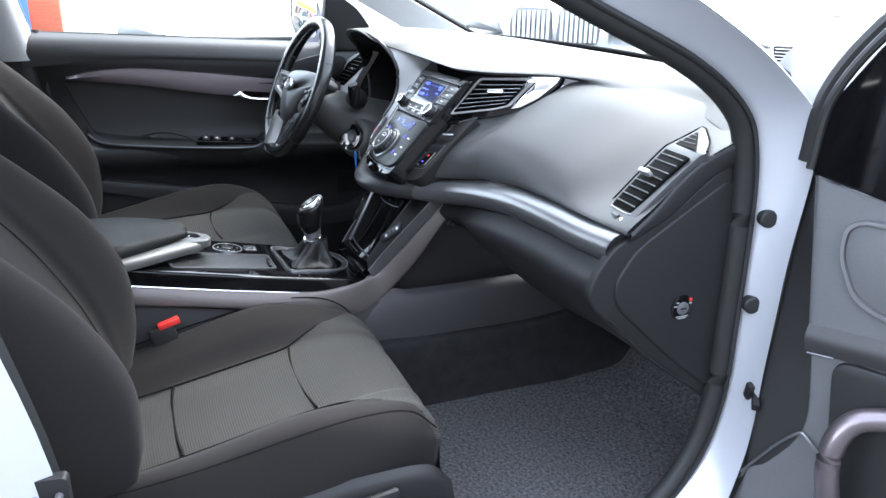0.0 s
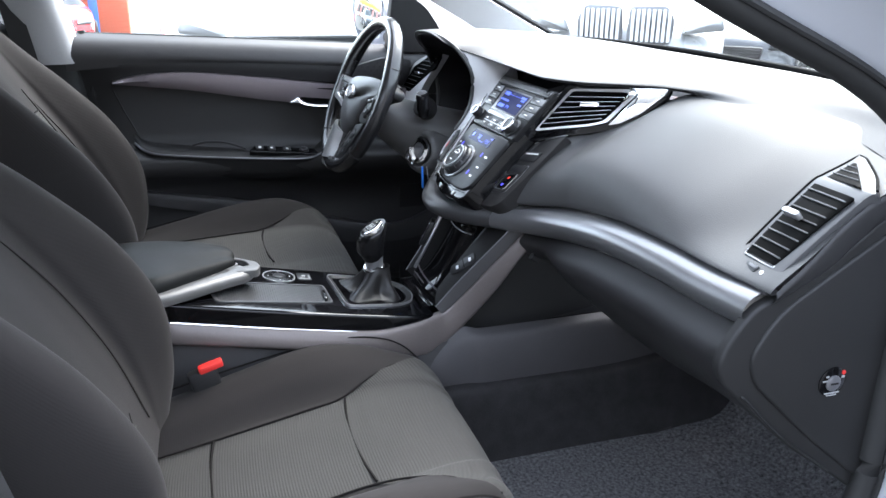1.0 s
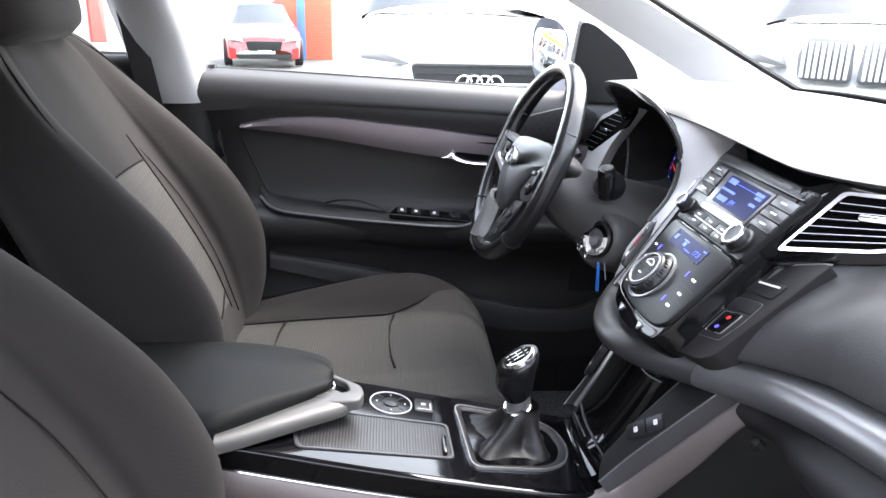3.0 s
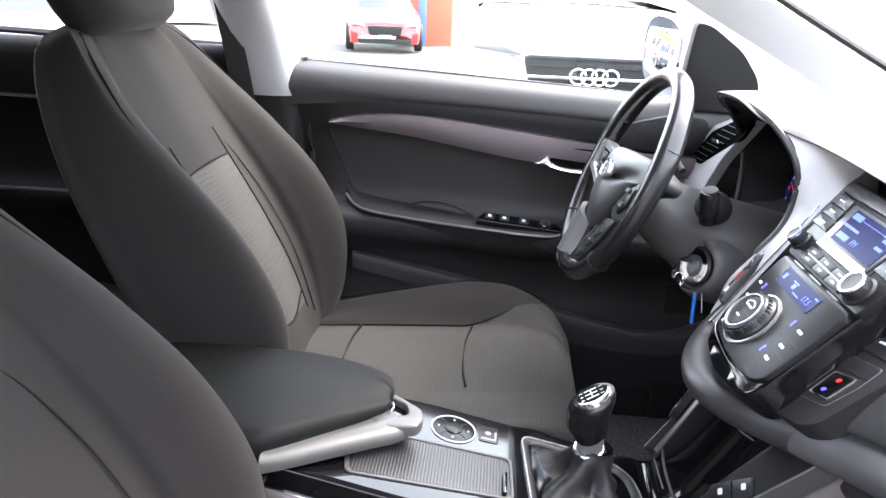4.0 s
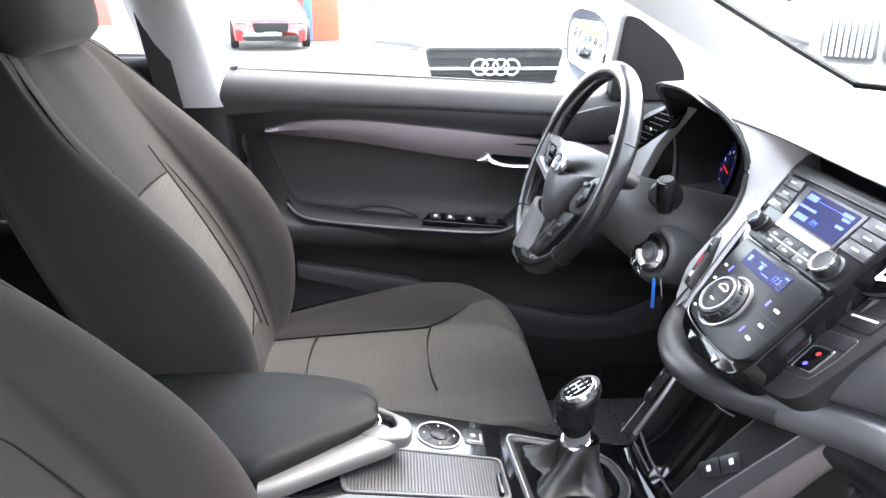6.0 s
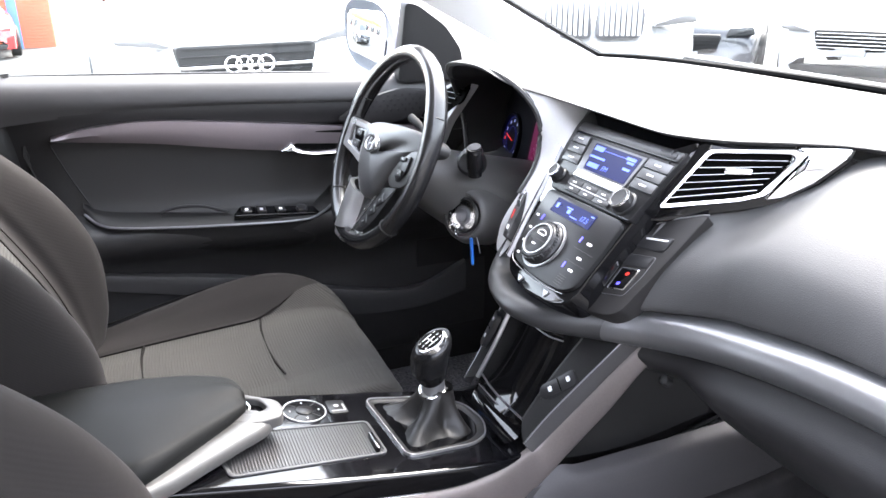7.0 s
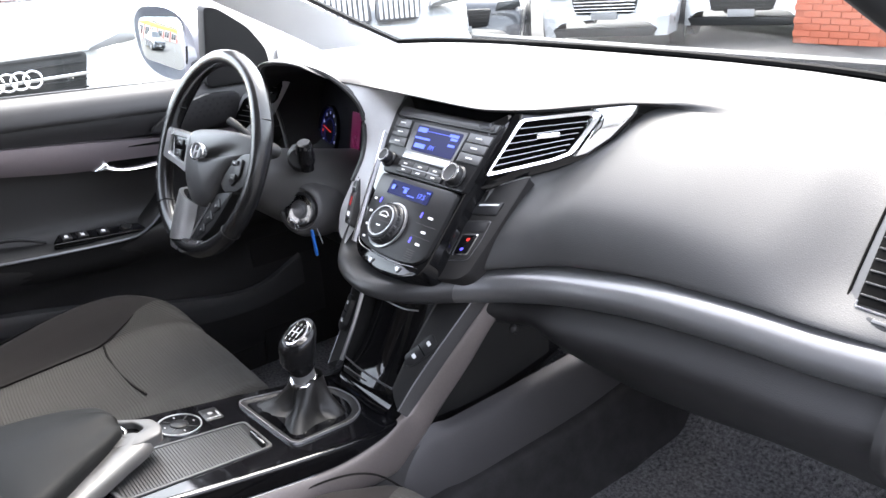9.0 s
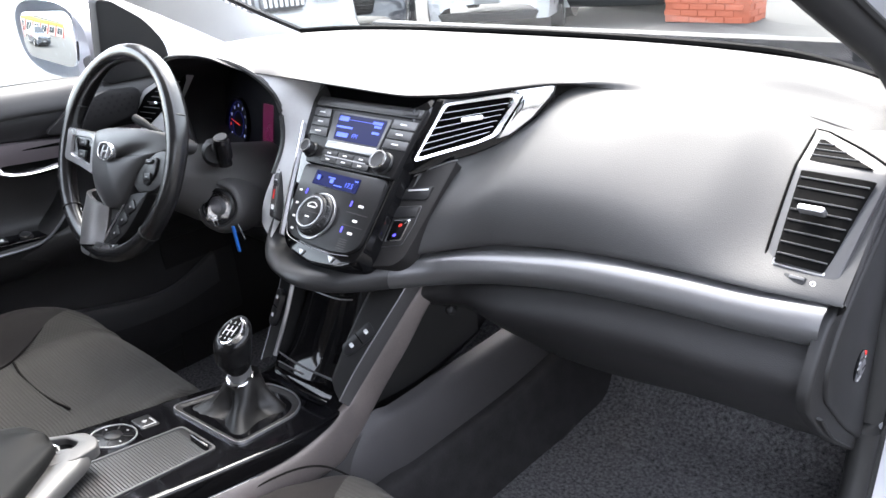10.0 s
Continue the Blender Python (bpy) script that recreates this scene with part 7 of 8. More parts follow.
    ar = part("switch_plate", plate(fa, rpoly([(-0.090, -0.020), (0.095, -0.018), (0.100, 0.010), (-0.070, 0.014)], 0.008, 3), -0.008, 0.0045, 0.001), M_GLOSS, parent, "piano black window switch plate")
    for u in (-0.060, -0.029, 0.012):
        part("window_switch", plate(fa, rrect(u - 0.010, -0.014, u + 0.010, 0.008, 0.003), 0.0045, 0.010, 0.002), M_BTN, ar)
        part("switch_edge", plate(fa, rrect(u - 0.004, -0.010, u + 0.003, -0.002, 0.001), 0.010, 0.0106, 0.0002), M_PRINT, ar)
    part("mirror_switch", disc(fa, 0.058, -0.003, [(0.013, 0.004), (0.012, 0.010), (0.008, 0.011)], 20), M_BTN, ar)
    part("mirror_ring", disc(fa, 0.058, -0.003, [(0.0122, 0.0095), (0.0118, 0.0115), (0.0098, 0.0115), (0.0094, 0.0095)], 20), M_CHROME, ar)
    cup = cr([(-0.325, 0.512), (-0.290, 0.520), (-0.245, 0.517), (-0.205, 0.503), (-0.19, 0.496)], 24)
    part("grab_cup_edge", tube([(X + 0.020, y, z) for y, z in cup], 0.0030, 6), M_DARK, parent, "raised edge of the grab cup")
    part("panel_seam", tube(cr([(X - 0.006, -0.506, 0.668), (X - 0.010, -0.48, 0.60), (X - 0.006, -0.448, 0.53)], 14), 0.0016, 5), M_RUBBER, parent)
    # pocket line and speaker
    rows = [[(X + 0.006, -0.45, 0.395), (X + 0.02, -0.45, 0.39), (X + 0.02, -0.45, 0.36)], [(X + 0.008, -0.2, 0.352), (X + 0.03, -0.2, 0.345), (X + 0.026, -0.2, 0.30)], [(X + 0.008, 0.03, 0.285), (X + 0.034, 0.03, 0.28), (X + 0.028, 0.03, 0.22)], [(X + 0.008, 0.22, 0.252), (X + 0.032, 0.22, 0.25), (X + 0.026, 0.22, 0.2)], [(X + 0.006, 0.36, 0.30), (X + 0.02, 0.36, 0.29), (X + 0.02, 0.36, 0.22)]]
    part("door_pocket", loft(rows, 30, 8), M_MID, parent, "lower door bin edge")


door = thing("driver_door", (-0.75, 0.0, 0.05), "closed driver's door with dark panel and metal trim", "car door")
door_panel(door, -0.706)
# speaker grille and mirror corner
fd = Frame((-0.778, 0, 0), (0, 1, 0), (0.12, 0, 0.9928))
sp_o = rpoly([(0.055, 0.672), (0.12, 0.715), (0.20, 0.735), (0.275, 0.725), (0.25, 0.672), (0.16, 0.655)], 0.02, 4)
sg = part("speaker_grille", plate(fd, sp_o, -0.004, 0.006, 0.001), M_DOORP, door, "perforated speaker grille")
for i in range(9):
    for j in range(5):
        u, v = 0.105 + i * 0.017 + (j % 2) * 0.008, 0.676 + j * 0.011
        if 0.66 + 0.02 < v < 0.69 + (u - 0.06) * 0.35 and v < 0.722:
            part("hole", disc(fd, u, v, [(0.0032, 0.0055), (0.0032, 0.0064)], 8), M_RUBBER, sg, smooth=False)
fm = Frame((-0.806, 0, 0), (0, 1, 0), (0.13, 0, 0.9915))
part("mirror_corner", plate(fm, rpoly([(0.202, 0.745), (0.216, 0.918), (0.245, 0.912), (0.312, 0.865), (0.352, 0.812), (0.362, 0.745)], 0.018, 4), -0.02, 0.012, 0.003), M_DARK, door, "dark mirror corner cover")
part("belt_strip", tube(cr([(-0.742, -0.56, 0.792), (-0.742, -0.3, 0.781), (-0.742, 0.0, 0.765), (-0.742, 0.2, 0.752)], 20), 0.006, 6), M_RUBBER, door)
rows = [[(-0.76, y, 0.77 - 0.045 * (y + 0.55)), (-0.80, y, 0.70), (-0.83, y, 0.5), (-0.80, y, 0.1), (-0.76, y, -0.05)] for y in (-0.62, -0.2, 0.2, 0.62)]
part("outer_skin", loft(rows, 12, 12, thick=0.004), M_PAINT, door)
wp = part("window_pane", loft([[(-0.752, y, 0.78 - 0.045 * (y + 0.55)), (-0.735, y, 0.9), (-0.66, y * 0.9 - 0.03, 1.06)] for y in (-0.58, -0.2, 0.18)], 8, 8), M_GLASS, door)
wp.visible_shadow = False

# driver's side centre pillar and the rear door behind it
bp = thing("centre_pillar_trim", (-0.72, -0.62, 0.0), "light grey centre pillar trim above dark lower cover", "pillar trim", kind="structure")
rows = [[(-0.735, -0.565, 0.725), (-0.72, -0.60, 0.88), (-0.665, -0.66, 1.09)], [(-0.705, -0.590, 0.725), (-0.69, -0.625, 0.88), (-0.635, -0.685, 1.09)], [(-0.705, -0.665, 0.725), (-0.69, -0.70, 0.88), (-0.635, -0.755, 1.09)], [(-0.74, -0.70, 0.725), (-0.725, -0.735, 0.88), (-0.67, -0.79, 1.09)]]
part("upper_trim", loft(rows, 16, 16, thick=0.01), M_PILLAR, bp, "light grey upper trim")
part("trim_edge", tube(cr([(-0.732, -0.566, 0.725), (-0.717, -0.601, 0.88), (-0.662, -0.661, 1.09)], 16), 0.010, 8), M_HEAD, bp)
rows = [[(-0.735, -0.555, 0.06), (-0.735, -0.55, 0.4), (-0.735, -0.565, 0.725)], [(-0.70, -0.585, 0.06), (-0.70, -0.585, 0.4), (-0.705, -0.592, 0.725)], [(-0.70, -0.69, 0.06), (-0.70, -0.69, 0.4), (-0.705, -0.67, 0.725)], [(-0.74, -0.72, 0.06), (-0.74, -0.72, 0.4), (-0.74, -0.70, 0.725)]]
part("lower_trim", loft(rows, 16, 16, thick=0.01), M_DARK, bp, "dark lower trim")
part("seal", tube(cr([(-0.742, -0.56, 0.80), (-0.735, -0.552, 0.72), (-0.73, -0.535, 0.5), (-0.72, -0.47, 0.26), (-0.715, -0.40, 0.10)], 24), 0.010, 8), M_RUBBER, bp)
belt = thing("seat_belt", (-0.69, -0.64, 0.4), "black seat belt webbing hanging on the centre pillar", "seat belt")
g = [[(-0.688, -0.655 - 0.10 * k, 0.45 + 0.62 * k), (-0.688, -0.61 - 0.10 * k, 0.45 + 0.62 * k)] for k in np.linspace(0, 1, 10)]
bm = grid_bm(g)
bmesh.ops.solidify(bm, geom=bm.faces[:], thickness=0.0025)
part("webbing", bm, M_RUBBER, belt)
part("anchor", box((-0.685, -0.735, 1.03), (0.02, 0.05, 0.09), 0.01, rot=(8, 0, 0)), M_DARK, belt)

rd = thing("rear_door", (-0.75, -1.1, 0.1), "closed rear door with a dark panel", "car door")
rows = [[(-0.755, y, 0.815), (-0.72, y, 0.817), (-0.70, y, 0.785), (-0.71, y, 0.68), (-0.715, y, 0.58), (-0.705, y, 0.51), (-0.665, y, 0.495), (-0.665, y, 0.46), (-0.705, y, 0.40), (-0.70, y, 0.2), (-0.72, y, 0.06)] for y in (-1.75, -1.4, -1.0, -0.71)]
# rear door panel also darkened for the dim rear of the cabin
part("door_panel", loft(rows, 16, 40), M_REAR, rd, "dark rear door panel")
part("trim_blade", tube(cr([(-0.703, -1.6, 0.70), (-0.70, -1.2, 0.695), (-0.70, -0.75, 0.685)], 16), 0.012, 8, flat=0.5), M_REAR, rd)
part("door_pull", tube(cr([(-0.66, -1.3, 0.50), (-0.655, -1.0, 0.50), (-0.66, -0.78, 0.49)], 12), 0.006, 8), M_BTN, rd)
part("outer_skin", loft([[(-0.76, y, 0.79), (-0.80, y, 0.70), (-0.83, y, 0.5), (-0.80, y, 0.1), (-0.76, y, -0.05)] for y in (-1.8, -1.2, -0.64)], 8, 10, thick=0.004), M_PAINT, rd)
part("frame_top", tube(cr([(-0.755, -0.72, 0.815), (-0.76, -1.2, 0.825), (-0.75, -1.75, 0.845)], 12), 0.008, 6), M_RUBBER, rd)

# door mirror
mir = thing("door_mirror", (-0.88, 0.22, 0.8), "silver door mirror reflecting the forecourt", "door mirror")
hous = []
for d, s in ((0.0, 1.0), (0.03, 1.03), (0.07, 0.9), (0.10, 0.6), (0.115, 0.2)):
    hous.append([(-0.90 + 0.132 * s * math.copysign(abs(math.cos(a)) ** 0.7, math.cos(a)) - 0.2 * d, 0.20 + d + 0.02 * math.cos(a), 0.823 + 0.083 * s * math.copysign(abs(math.sin(a)) ** 0.75, math.sin(a)) - 0.012 * math.cos(a)) for a in np.linspace(0, 2 * math.pi, 26, endpoint=False)])
part("housing", loft(hous, 16, 48, closed_v=True, caps=False), M_PAINT, mir, "silver painted mirror housing")
fmm = Frame((-0.90, 0.205, 0.83), (0.978, 0.20, -0.05), (0.05, 0.04, 0.998))
part("glass", plate(fmm, rpoly([(-0.108, 0.046), (-0.108, -0.050), (0.066, -0.068), (0.082, -0.006), (0.076, 0.056)], 0.03, 5), -0.004, 0.003, 0.001), M_MIRROR, mir, "mirror glass")
part("foot", box((-0.79, 0.26, 0.775), (0.10, 0.06, 0.035), 0.012, rot=(0, -12, 10)), M_DARK, mir)

# ---- open passenger door, swung outward about its front hinges ----
pd = thing("passenger_door", (0.80, 0.66, 0.1), "open passenger door with grey panel, speaker and pull handle", "car door")
fo = Frame((0.82, 0.545, 0.0), (0.93, 0.37, 0.0), (0, 0, 1))


def dpt(u, z, n=0.0):
    return tuple(fo.at(u, z, n))


front = [(0.012, 0.69), (0.028, 0.58), (0.043, 0.47), (0.052, 0.40), (0.060, 0.30), (0.02, 0.215), (-0.02, 0.17), (-0.03, 0.05), (-0.03, -0.06)]
rows = []
for w in (0.0, 0.006, 0.05, 0.2, 0.5, 1.0):
    row = []
    for (u, z), n in zip(front, (0.0, 0.004, 0.006, 0.0, 0.002, 0.004, 0.004, 0.004, 0.0)):
        row.append(dpt(u + w, z - 0.2 * min(w, 0.12) if z > 0.6 else z, n - (0.012 if w == 0 else 0)))
    rows.append(row)
# panel colour carries the daylight; the closed door's grey is darker
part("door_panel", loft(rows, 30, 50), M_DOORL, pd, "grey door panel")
# a dark sheet stretched over the gap between door frame and open door
body_y = (0.572, 0.558, 0.551, 0.546, 0.538, 0.533, 0.529, 0.475, 0.41)
part("gap_sheet", loft([[(0.800, y + 0.012, z) for y, (u, z) in zip(body_y, front)], [(0.814, y + 0.006, z) for y, (u, z) in zip(body_y, front)], [dpt(u + 0.006, z, 0.003) for u, z in front]], 10, 40), M_RUBBER, pd, "dark sheet filling the gap from door frame to open door")
wc = rpoly([(0.006, 0.694), (0.022, 0.80), (0.075, 0.885), (0.16, 0.97), (0.5, 0.99), (0.5, 0.655), (0.112, 0.672)], 0.012, 4)
part("mirror_corner", plate(fo, wc, -0.03, 0.004, 0.004), M_GLOSS, pd, "glossy dark window corner")
part("window_edge", tube([dpt(u, z, 0.002) for u, z in cr([(0.006, 0.70), (0.018, 0.80), (0.070, 0.89), (0.155, 0.975)], 20)], 0.007, 8), M_RUBBER, pd, "dark window edge")
part("window_frame", tube([dpt(u - 0.016, z + 0.006, -0.02) for u, z in cr([(0.006, 0.70), (0.018, 0.80), (0.070, 0.89), (0.155, 0.975)], 20)], 0.012, 8), M_RUBBER, pd)
part("metal_band", loft([[dpt(u, z, 0.006), dpt(u, z - 0.02, 0.016), dpt(u, z - 0.046, 0.005)] for u, z in ((0.046, 0.472), (0.10, 0.475), (0.2, 0.482), (0.6, 0.5))], 20, 8), M_MID, pd, "dark grey band across the panel")
spk = rpoly([(0.070, 0.630), (0.069, 0.585), (0.098, 0.525), (0.145, 0.508), (0.25, 0.50), (0.27, 0.60), (0.2, 0.645), (0.09, 0.645)], 0.025, 5)
spi = rpoly([(0.076, 0.625), (0.075, 0.587), (0.102, 0.531), (0.147, 0.514), (0.245, 0.507), (0.263, 0.60), (0.198, 0.639), (0.093, 0.639)], 0.023, 5)
part("speaker_frame", ring_plate(fo, spk, spi, 0.0, 0.014, 0.002), M_STEEL, pd, "speaker surround")
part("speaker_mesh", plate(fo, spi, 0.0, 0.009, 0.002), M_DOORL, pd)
# grip recess not cut in; a black plate gives its shade
part("pocket", plate(fo, rpoly([(0.088, 0.428), (0.4, 0.44), (0.4, 0.12), (0.12, 0.15), (0.10, 0.33)], 0.03, 4), 0.0, 0.012, 0.004), M_RUBBER, pd, "black plate drawn for the shaded grip recess")
part("pull_handle", tube(cr([dpt(0.145, 0.08, 0.03), dpt(0.138, 0.21, 0.06), dpt(0.128, 0.31, 0.07), dpt(0.145, 0.365, 0.055), dpt(0.19, 0.38, 0.03)], 30), 0.017, 12), M_DOORTRIM, pd, "curved satin pull handle")
part("band_edge", tube([dpt(0.05, 0.424, 0.006), dpt(0.088, 0.428, 0.006)], 0.0015, 5), M_STEEL, pd)
part("lower_line", tube(cr([dpt(-0.015, 0.178, 0.008), dpt(0.03, 0.25, 0.010), dpt(0.061, 0.288, 0.010), dpt(0.075, 0.287, 0.010), dpt(0.11, 0.255, 0.010)], 20), 0.0025, 6), M_STEEL, pd)
part("outer_skin", loft([[dpt(u, 0.70, -0.09), dpt(u, 0.4, -0.13), dpt(u, 0.0, -0.12), dpt(u, -0.15, -0.08)] for u in (-0.02, 0.4, 1.05)], 8, 12, thick=0.006), M_PAINT, pd)
pm = thing("passenger_mirror", (0.98, 0.74, 0.7), "dark backed passenger door mirror", "door mirror")
hous = []
for d, s in ((0.0, 1.0), (0.04, 1.0), (0.09, 0.8), (0.12, 0.3)):
    hous.append([fo.at(-0.02 + 0.11 * s * math.cos(a), 0.80 + 0.085 * s * math.sin(a), -0.14 - d) for a in np.linspace(0, 2 * math.pi, 24, endpoint=False)])
part("housing", loft(hous, 12, 36, closed_v=True, caps=True), M_PAINT, pm)

# ---- parked cars and walls outside ----
def parked_car(name, x, y, heading, m, label, tall=0.0, grille="plain", length=4.4):
    """A parked car whose nose is at (x, y); heading: degrees that the nose points to, from +y towards -x."""
    zg = ground_z(x, y)
    c = thing(name, (x, y, zg), label, "parked car", group="parked cars")
    q = pose(x, y, zg, 0, 0, heading)

    def P(px, py, pz):
        return tuple(q @ Vector((px, -py, pz)))

    h = tall
    prof = [(0.0, 0.42, 0.62), (0.03, 0.55, 0.70 + h * 0.5), (0.10, 0.70 + h * 0.6, 0.78), (0.5, 0.86 + h * 0.7, 0.84), (1.1, 0.95 + h * 0.8, 0.88), (2.2, 0.96 + h * 0.8, 0.89), (3.6, 0.98 + h * 0.8, 0.88), (length - 0.2, 0.95 + h * 0.8, 0.82), (length, 0.7, 0.7)]
    rows = []
    for py, zt, w in prof:
        rows.append([P(-w, py, 0.22), P(-w - 0.02, py, 0.45), P(-w, py, zt * 0.8), P(-w * 0.86, py, zt - 0.03), P(-w * 0.45, py, zt), P(0, py, zt + 0.015), P(w * 0.45, py, zt), P(w * 0.86, py, zt - 0.03), P(w, py, zt * 0.8), P(w + 0.02, py, 0.45), P(w, py, 0.22)])
    part("body", loft(rows, 50, 40), m, c, "glossy painted body")
    rows = []
    for py, zt, w in ((1.15, 0.94, 0.72), (1.7, 1.28, 0.62), (2.0, 1.42, 0.58), (2.8, 1.46, 0.58), (3.4, 1.36, 0.57), (3.9, 1.05, 0.62)):
        zt, b = zt + h, 0.92 + h * 0.8
        rows.append([P(-w - 0.1, py, b), P(-w, py, max(b, zt - 0.06)), P(-w * 0.6, py, zt), P(0, py, zt + 0.02), P(w * 0.6, py, zt), P(w, py, max(b, zt - 0.06)), P(w + 0.1, py, b)])
    part("cabin_glass", loft(rows, 24, 24), M_WINDOWS, c, "dark tinted windows")
    part("roof", loft([[P(-0.5, py, zt), P(0, py, zt + 0.025), P(0.5, py, zt)] for py, zt in ((2.0, 1.43 + h), (2.5, 1.475 + h), (3.0, 1.45 + h), (3.3, 1.40 + h))], 10, 10, thick=0.01), m, c)
    fq = Frame(P(0, -0.012, 0), q.to_3x3() @ Vector((1, 0, 0)), (0, 0, 1))
    flip = Frame(fq.o, -fq.u, fq.v)
    f = flip if flip.n.dot(q.to_3x3() @ Vector((0, 1, 0))) > 0 else fq
    if grille == "wide":
        go = rpoly([(-0.46, 0.60 + h), (-0.40, 0.34 + h), (0.40, 0.34 + h), (0.46, 0.60 + h)], 0.05, 4)
        gr = part("grille", plate(f, go, -0.1, 0.03, 0.01), M_RUBBER, c, "black slatted grille")
        for i in range(5):
            v = 0.375 + i * 0.05 + h
            part("grille_bar", plate(f, rrect(-0.42, v, 0.42, v + 0.012, 0.004), 0.03, 0.04, 0), M_DARK, gr)
        part("bright_bar", plate(f, rrect(-0.44, 0.455 + h, 0.44, 0.475 + h, 0.004), 0.03, 0.045, 0.002), M_CHROME, gr)
        for i in range(4):
            uc = -0.105 + 0.07 * i
            ringp = [f.at(uc + 0.05 * math.cos(a), 0.475 + h + 0.05 * math.sin(a), 0.052 + 0.004 * (i % 2)) for a in np.linspace(0, 2 * math.pi, 28, endpoint=False)]
            part("badge_ring", tube(ringp, 0.008, 6, closed=True), M_CHROME, gr)
    elif grille == "twin":
        for s in (-1, 1):
            go = [(s * 0.015, 0.49 + h), (s * 0.03, 0.80 + h), (s * 0.34, 0.81 + h), (s * 0.40, 0.70 + h), (s * 0.38, 0.50 + h)]
            # grille and bars in pale colours that hold the glare's wash
            gr = part("grille", plate(f, rpoly(go if s > 0 else go[::-1], 0.05, 4), -0.2, 0.03, 0.008), M_STEEL, c, "kidney shaped grille")
            for i in range(8):
                u = s * (0.060 + 0.042 * i)
                part("grille_bar", plate(f, rrect(u - 0.013, 0.52 + h, u + 0.013, 0.78 + h, 0.006), 0.03, 0.06, 0.003), M_CARWHITE, gr)
    else:
        go = rpoly([(-0.42, 0.62 + h), (-0.36, 0.40 + h), (0.36, 0.40 + h), (0.42, 0.62 + h)], 0.05, 4)
        gr = part("grille", plate(f, go, -0.2, 0.03, 0.008), M_RUBBER if grille == "plain" else M_DARK, c, "dark grille")
        for i in range(5):
            v = 0.42 + i * 0.04 + h
            part("grille_bar", plate(f, rrect(-0.38, v, 0.38, v + 0.012, 0.003), 0.03, 0.04, 0.002), M_CHROME if grille == "bars" else M_DARK, gr)
        part("number_plate", plate(f, rrect(-0.16, 0.33 + h, 0.16, 0.42 + h, 0.01), 0.02, 0.05, 0.002), M_WHITE, c, "blank white plate")
    part("lower_intake", plate(f, rpoly([(-0.6, 0.22), (0.6, 0.22), (0.66, 0.32), (-0.66, 0.32)], 0.03, 3), -0.1, 0.015, 0.004), M_RUBBER, c)
    for s in (-1, 1):
        hl = rpoly([(s * 0.46, 0.58 + h), (s * 0.50, 0.70 + h), (s * 0.78, 0.72 + h), (s * 0.80, 0.62 + h)], 0.03, 3)
        part("headlight", plate(f, hl if s > 0 else hl[::-1], -0.16, 0.0, 0.02), M_WINDOWS if m is M_CARDARK else M_SILVER, c, "clear headlight")
        for py in (0.85, length - 0.95):
            cw = Vector(P(s * 0.84, py, 0.32))
            axis = q.to_3x3() @ Vector((s, 0, 0))
            fwz = Frame(cw, axis.cross(Vector((0, 0, 1))), (0, 0, 1))
            if fwz.n.dot(axis) < 0:
                fwz = Frame(cw, -fwz.u, (0, 0, 1))
            tyre = part("wheel", disc(fwz, 0, 0, [(0.20, -0.1), (0.32, -0.1), (0.325, 0.06), (0.30, 0.085), (0.235, 0.08), (0.22, 0.05)], 32), M_TYRE, c, "black tyre")
            part("rim", disc(fwz, 0, 0, [(0.225, 0.03), (0.225, 0.075), (0.205, 0.075), (0.19, 0.04), (0.06, 0.05), (0.05, 0.07), (0.01, 0.07)], 28), M_SILVER, tyre, "silver wheel rim")
    return c


parked_car("parked_saloon", -4.3, 0.43, -88, M_CARWHITE, "white parked car with a wide black grille", 0.39, "wide")
parked_car("parked_off_roader", -4.5, 3.2, -122, M_CARSILV, "pale silver off-roader with twin upright grilles", 0.39, "twin")
parked_car("parked_hatchback", -17.5, -3.0, -80, M_CARRED, "small red parked hatchback across the forecourt", 0.0, "plain", 4.0)
parked_car("parked_dark_estate", -7.0, 6.2, -135, M_CARDARK, "dark parked car beside the off-roader", 0.05, "plain")
parked_car("parked_silver_saloon", -5.6, 7.4, -150, M_CARSILV, "silver parked car with a barred grille", 0.1, "bars")
parked_car("parked_white_hatchback", -4.5, 8.7, -160, M_CARWHITE, "white parked hatchback with a dark grille", 0.0, "plain")
parked_car("parked_white_van", -12.6, -9.0, -60, M_CARWHITE, "white parked car beyond the rear door", 0.2, "bars")
parked_car("parked_dark_saloon", -6.2, -4.9, -75, M_CARDARK, "dark parked car near the shop building", 0.0, "bars")

parked_car("parked_white_estate", -8.5, 13.5, -165, M_CARWHITE, "white parked estate car at the back of the forecourt", 0.1, "plain")

# low shop building behind the parked cars
shop = thing("shop_building", (-21.5, -17.0, -0.9), "pale shop building with red piers and a yellow board", "building")
fsh = Frame((-21.5, -17.0, -0.95), (-0.655, 0.755, 0), (0, 0, 1))
part("wall", plate(fsh, [(-9, 0), (9, 0), (9, 4.2), (-9, 4.2)], -4.0, 0.0, 0.02), M_SHOP, shop)
part("roof", plate(fsh, [(-9.3, 4.2), (9.3, 4.2), (9.3, 4.5), (-9.3, 4.5)], -4.2, 0.3, 0.02), M_WALL, shop)
part("sign_board", plate(fsh, rrect(-8.6, 3.0, 8.6, 3.9, 0.05), 0.0, 0.15, 0.02), M_SHOPYEL, shop, "plain yellow board")
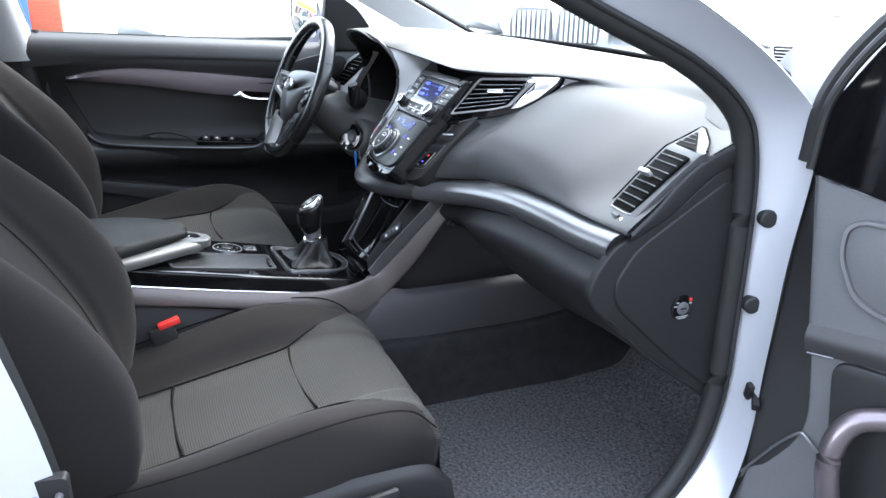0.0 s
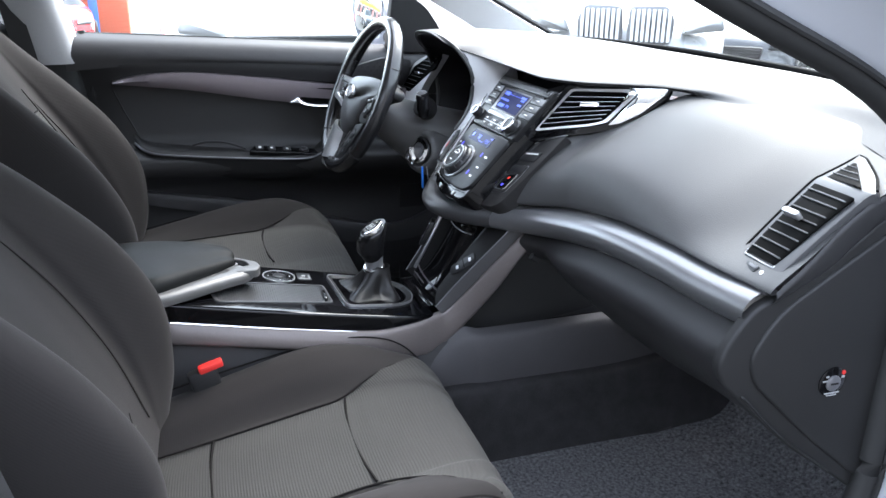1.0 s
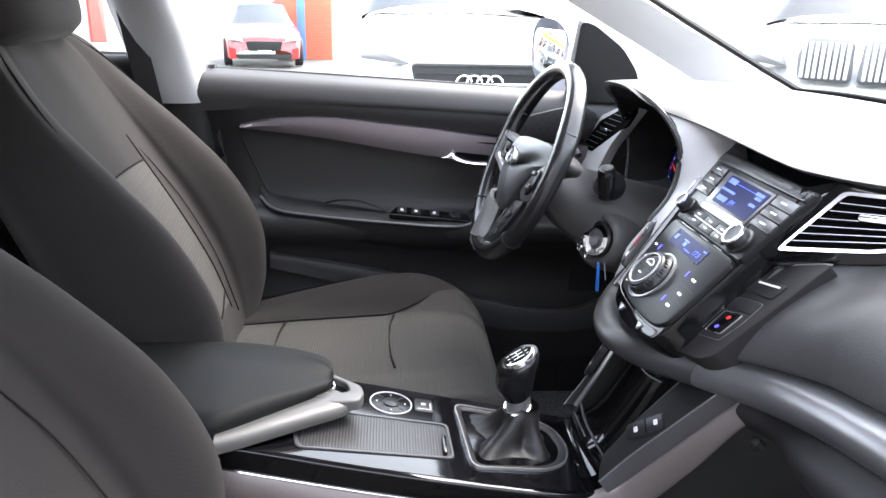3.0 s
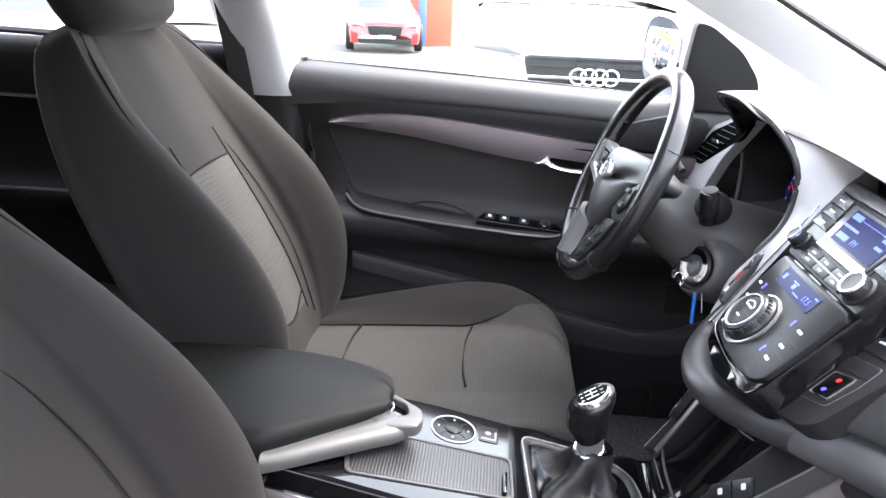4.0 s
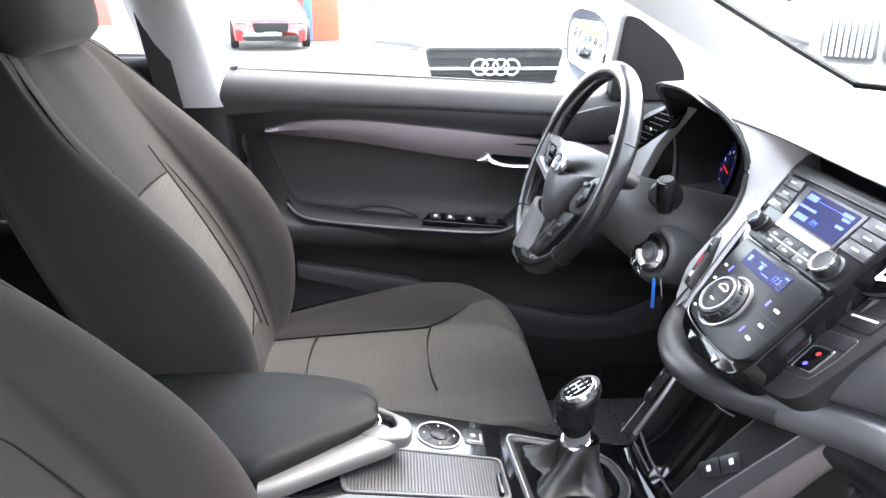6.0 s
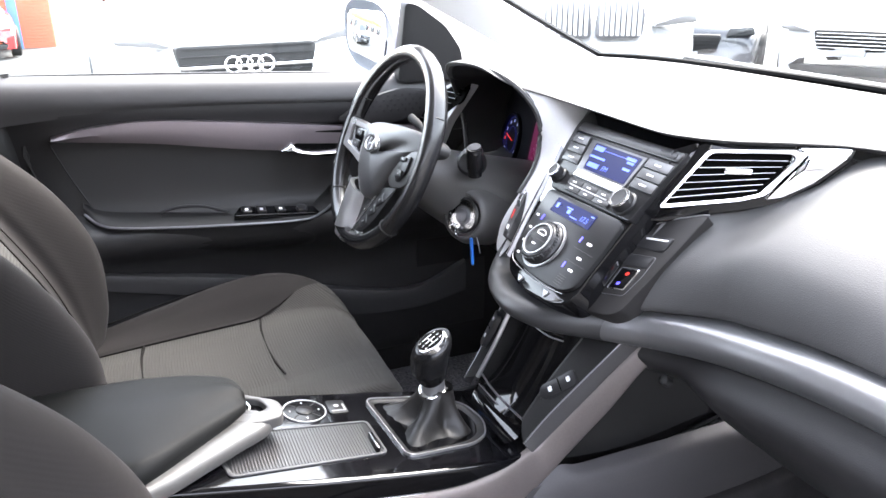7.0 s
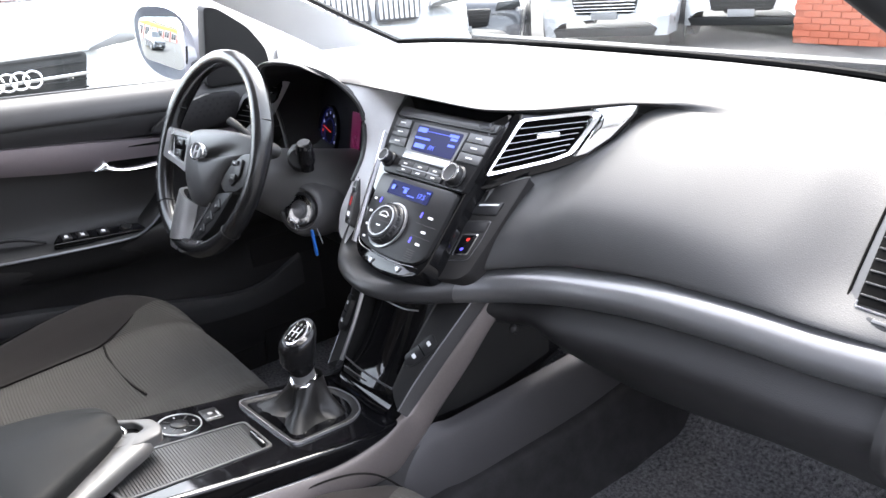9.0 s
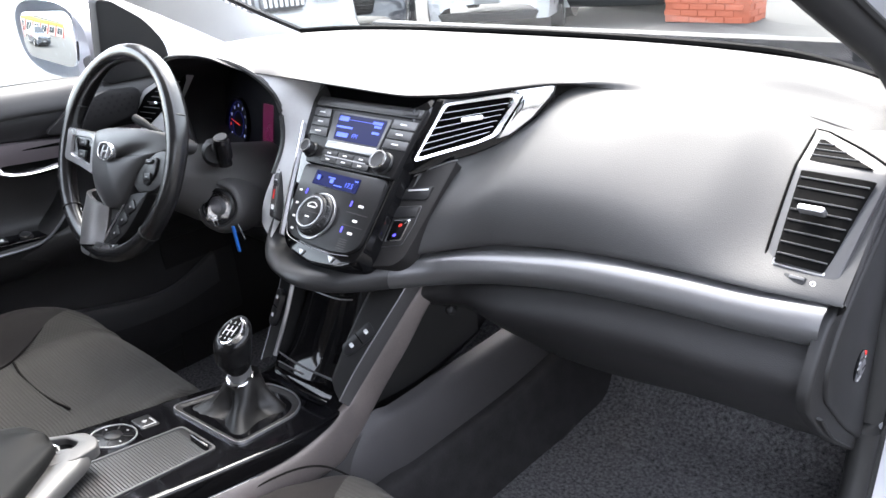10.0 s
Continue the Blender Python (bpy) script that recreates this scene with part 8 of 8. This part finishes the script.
for k in range(7):
    part("pier", plate(fsh, rrect(-9 + 3 * k - 0.25, 0.0, -9 + 3 * k + 0.25, 3.6, 0.03), 0.0, 0.2, 0.02), M_SHOPRED, shop, "red painted pier")
for k in range(6):
    wn_ = part("window", plate(fsh, rrect(-7.5 + 3 * k - 0.9, 0.9, -7.5 + 3 * k + 0.9, 2.6, 0.03), 0.0, 0.06, 0.01), M_WINDOWS, shop, "dark shop window")
    part("window_bar", plate(fsh, rrect(-7.5 + 3 * k - 0.03, 0.9, -7.5 + 3 * k + 0.03, 2.6, 0.01), 0.06, 0.1, 0.005), M_CARWHITE, wn_)

# brick piers
def pier(name, x, y, w, d, h, label, stripe=False):
    zg = ground_z(x, y)
    p = thing(name, (x, y, zg), label, "brick pier")
    part("core", box((x, y, zg + h / 2), (w - 0.02, d - 0.02, h), 0.01), M_BRICK, p)
    me = None
    bl, bh = 0.215, 0.065
    n = 0
    for k in range(int(h / 0.075)):
        for face in range(2):
            length = w if face == 0 else d
            off = 0.0 if k % 2 else -0.1125
            for i in range(int(length / 0.225) + 1):
                a = -length / 2 + off + 0.1125 + i * 0.225
                if a - bl / 2 < -length / 2 - 0.001 or a + bl / 2 > length / 2 + 0.001 or n > 290:
                    continue
                n += 1
                if me is None:
                    me = bpy.data.meshes.new("brick")
                    finish(me, box((0, 0, 0), (bl, 0.03, bh), 0.004, 1), M_BRICK, False)
                b = new("brick", me)
                b.parent = p
                zz = 0.04 + k * 0.075
                side = -1 if (y > 0 or face) else 1
                b.matrix_basis = pose(a, side * (d / 2 - 0.012) * (1 if face == 0 else 0), zz) if face == 0 else pose((1 if x < 0 else -1) * (w / 2 - 0.012), a, zz, 0, 0, 90)
    if stripe:
        part("painted_stripe", box((x + w / 2 + 0.008, y - 0.05, zg + h / 2), (0.02, 0.22, h), 0.004), M_BLUE, p, "blue painted stripe")
    return p


pier("brick_pier", -3.3, 9.0, 1.1, 0.5, 1.8, "orange painted brick pier beside the parked cars")
pier("striped_brick_pier", -21.6, -2.5, 0.5, 1.6, 2.4, "orange brick pier with a blue stripe", True)
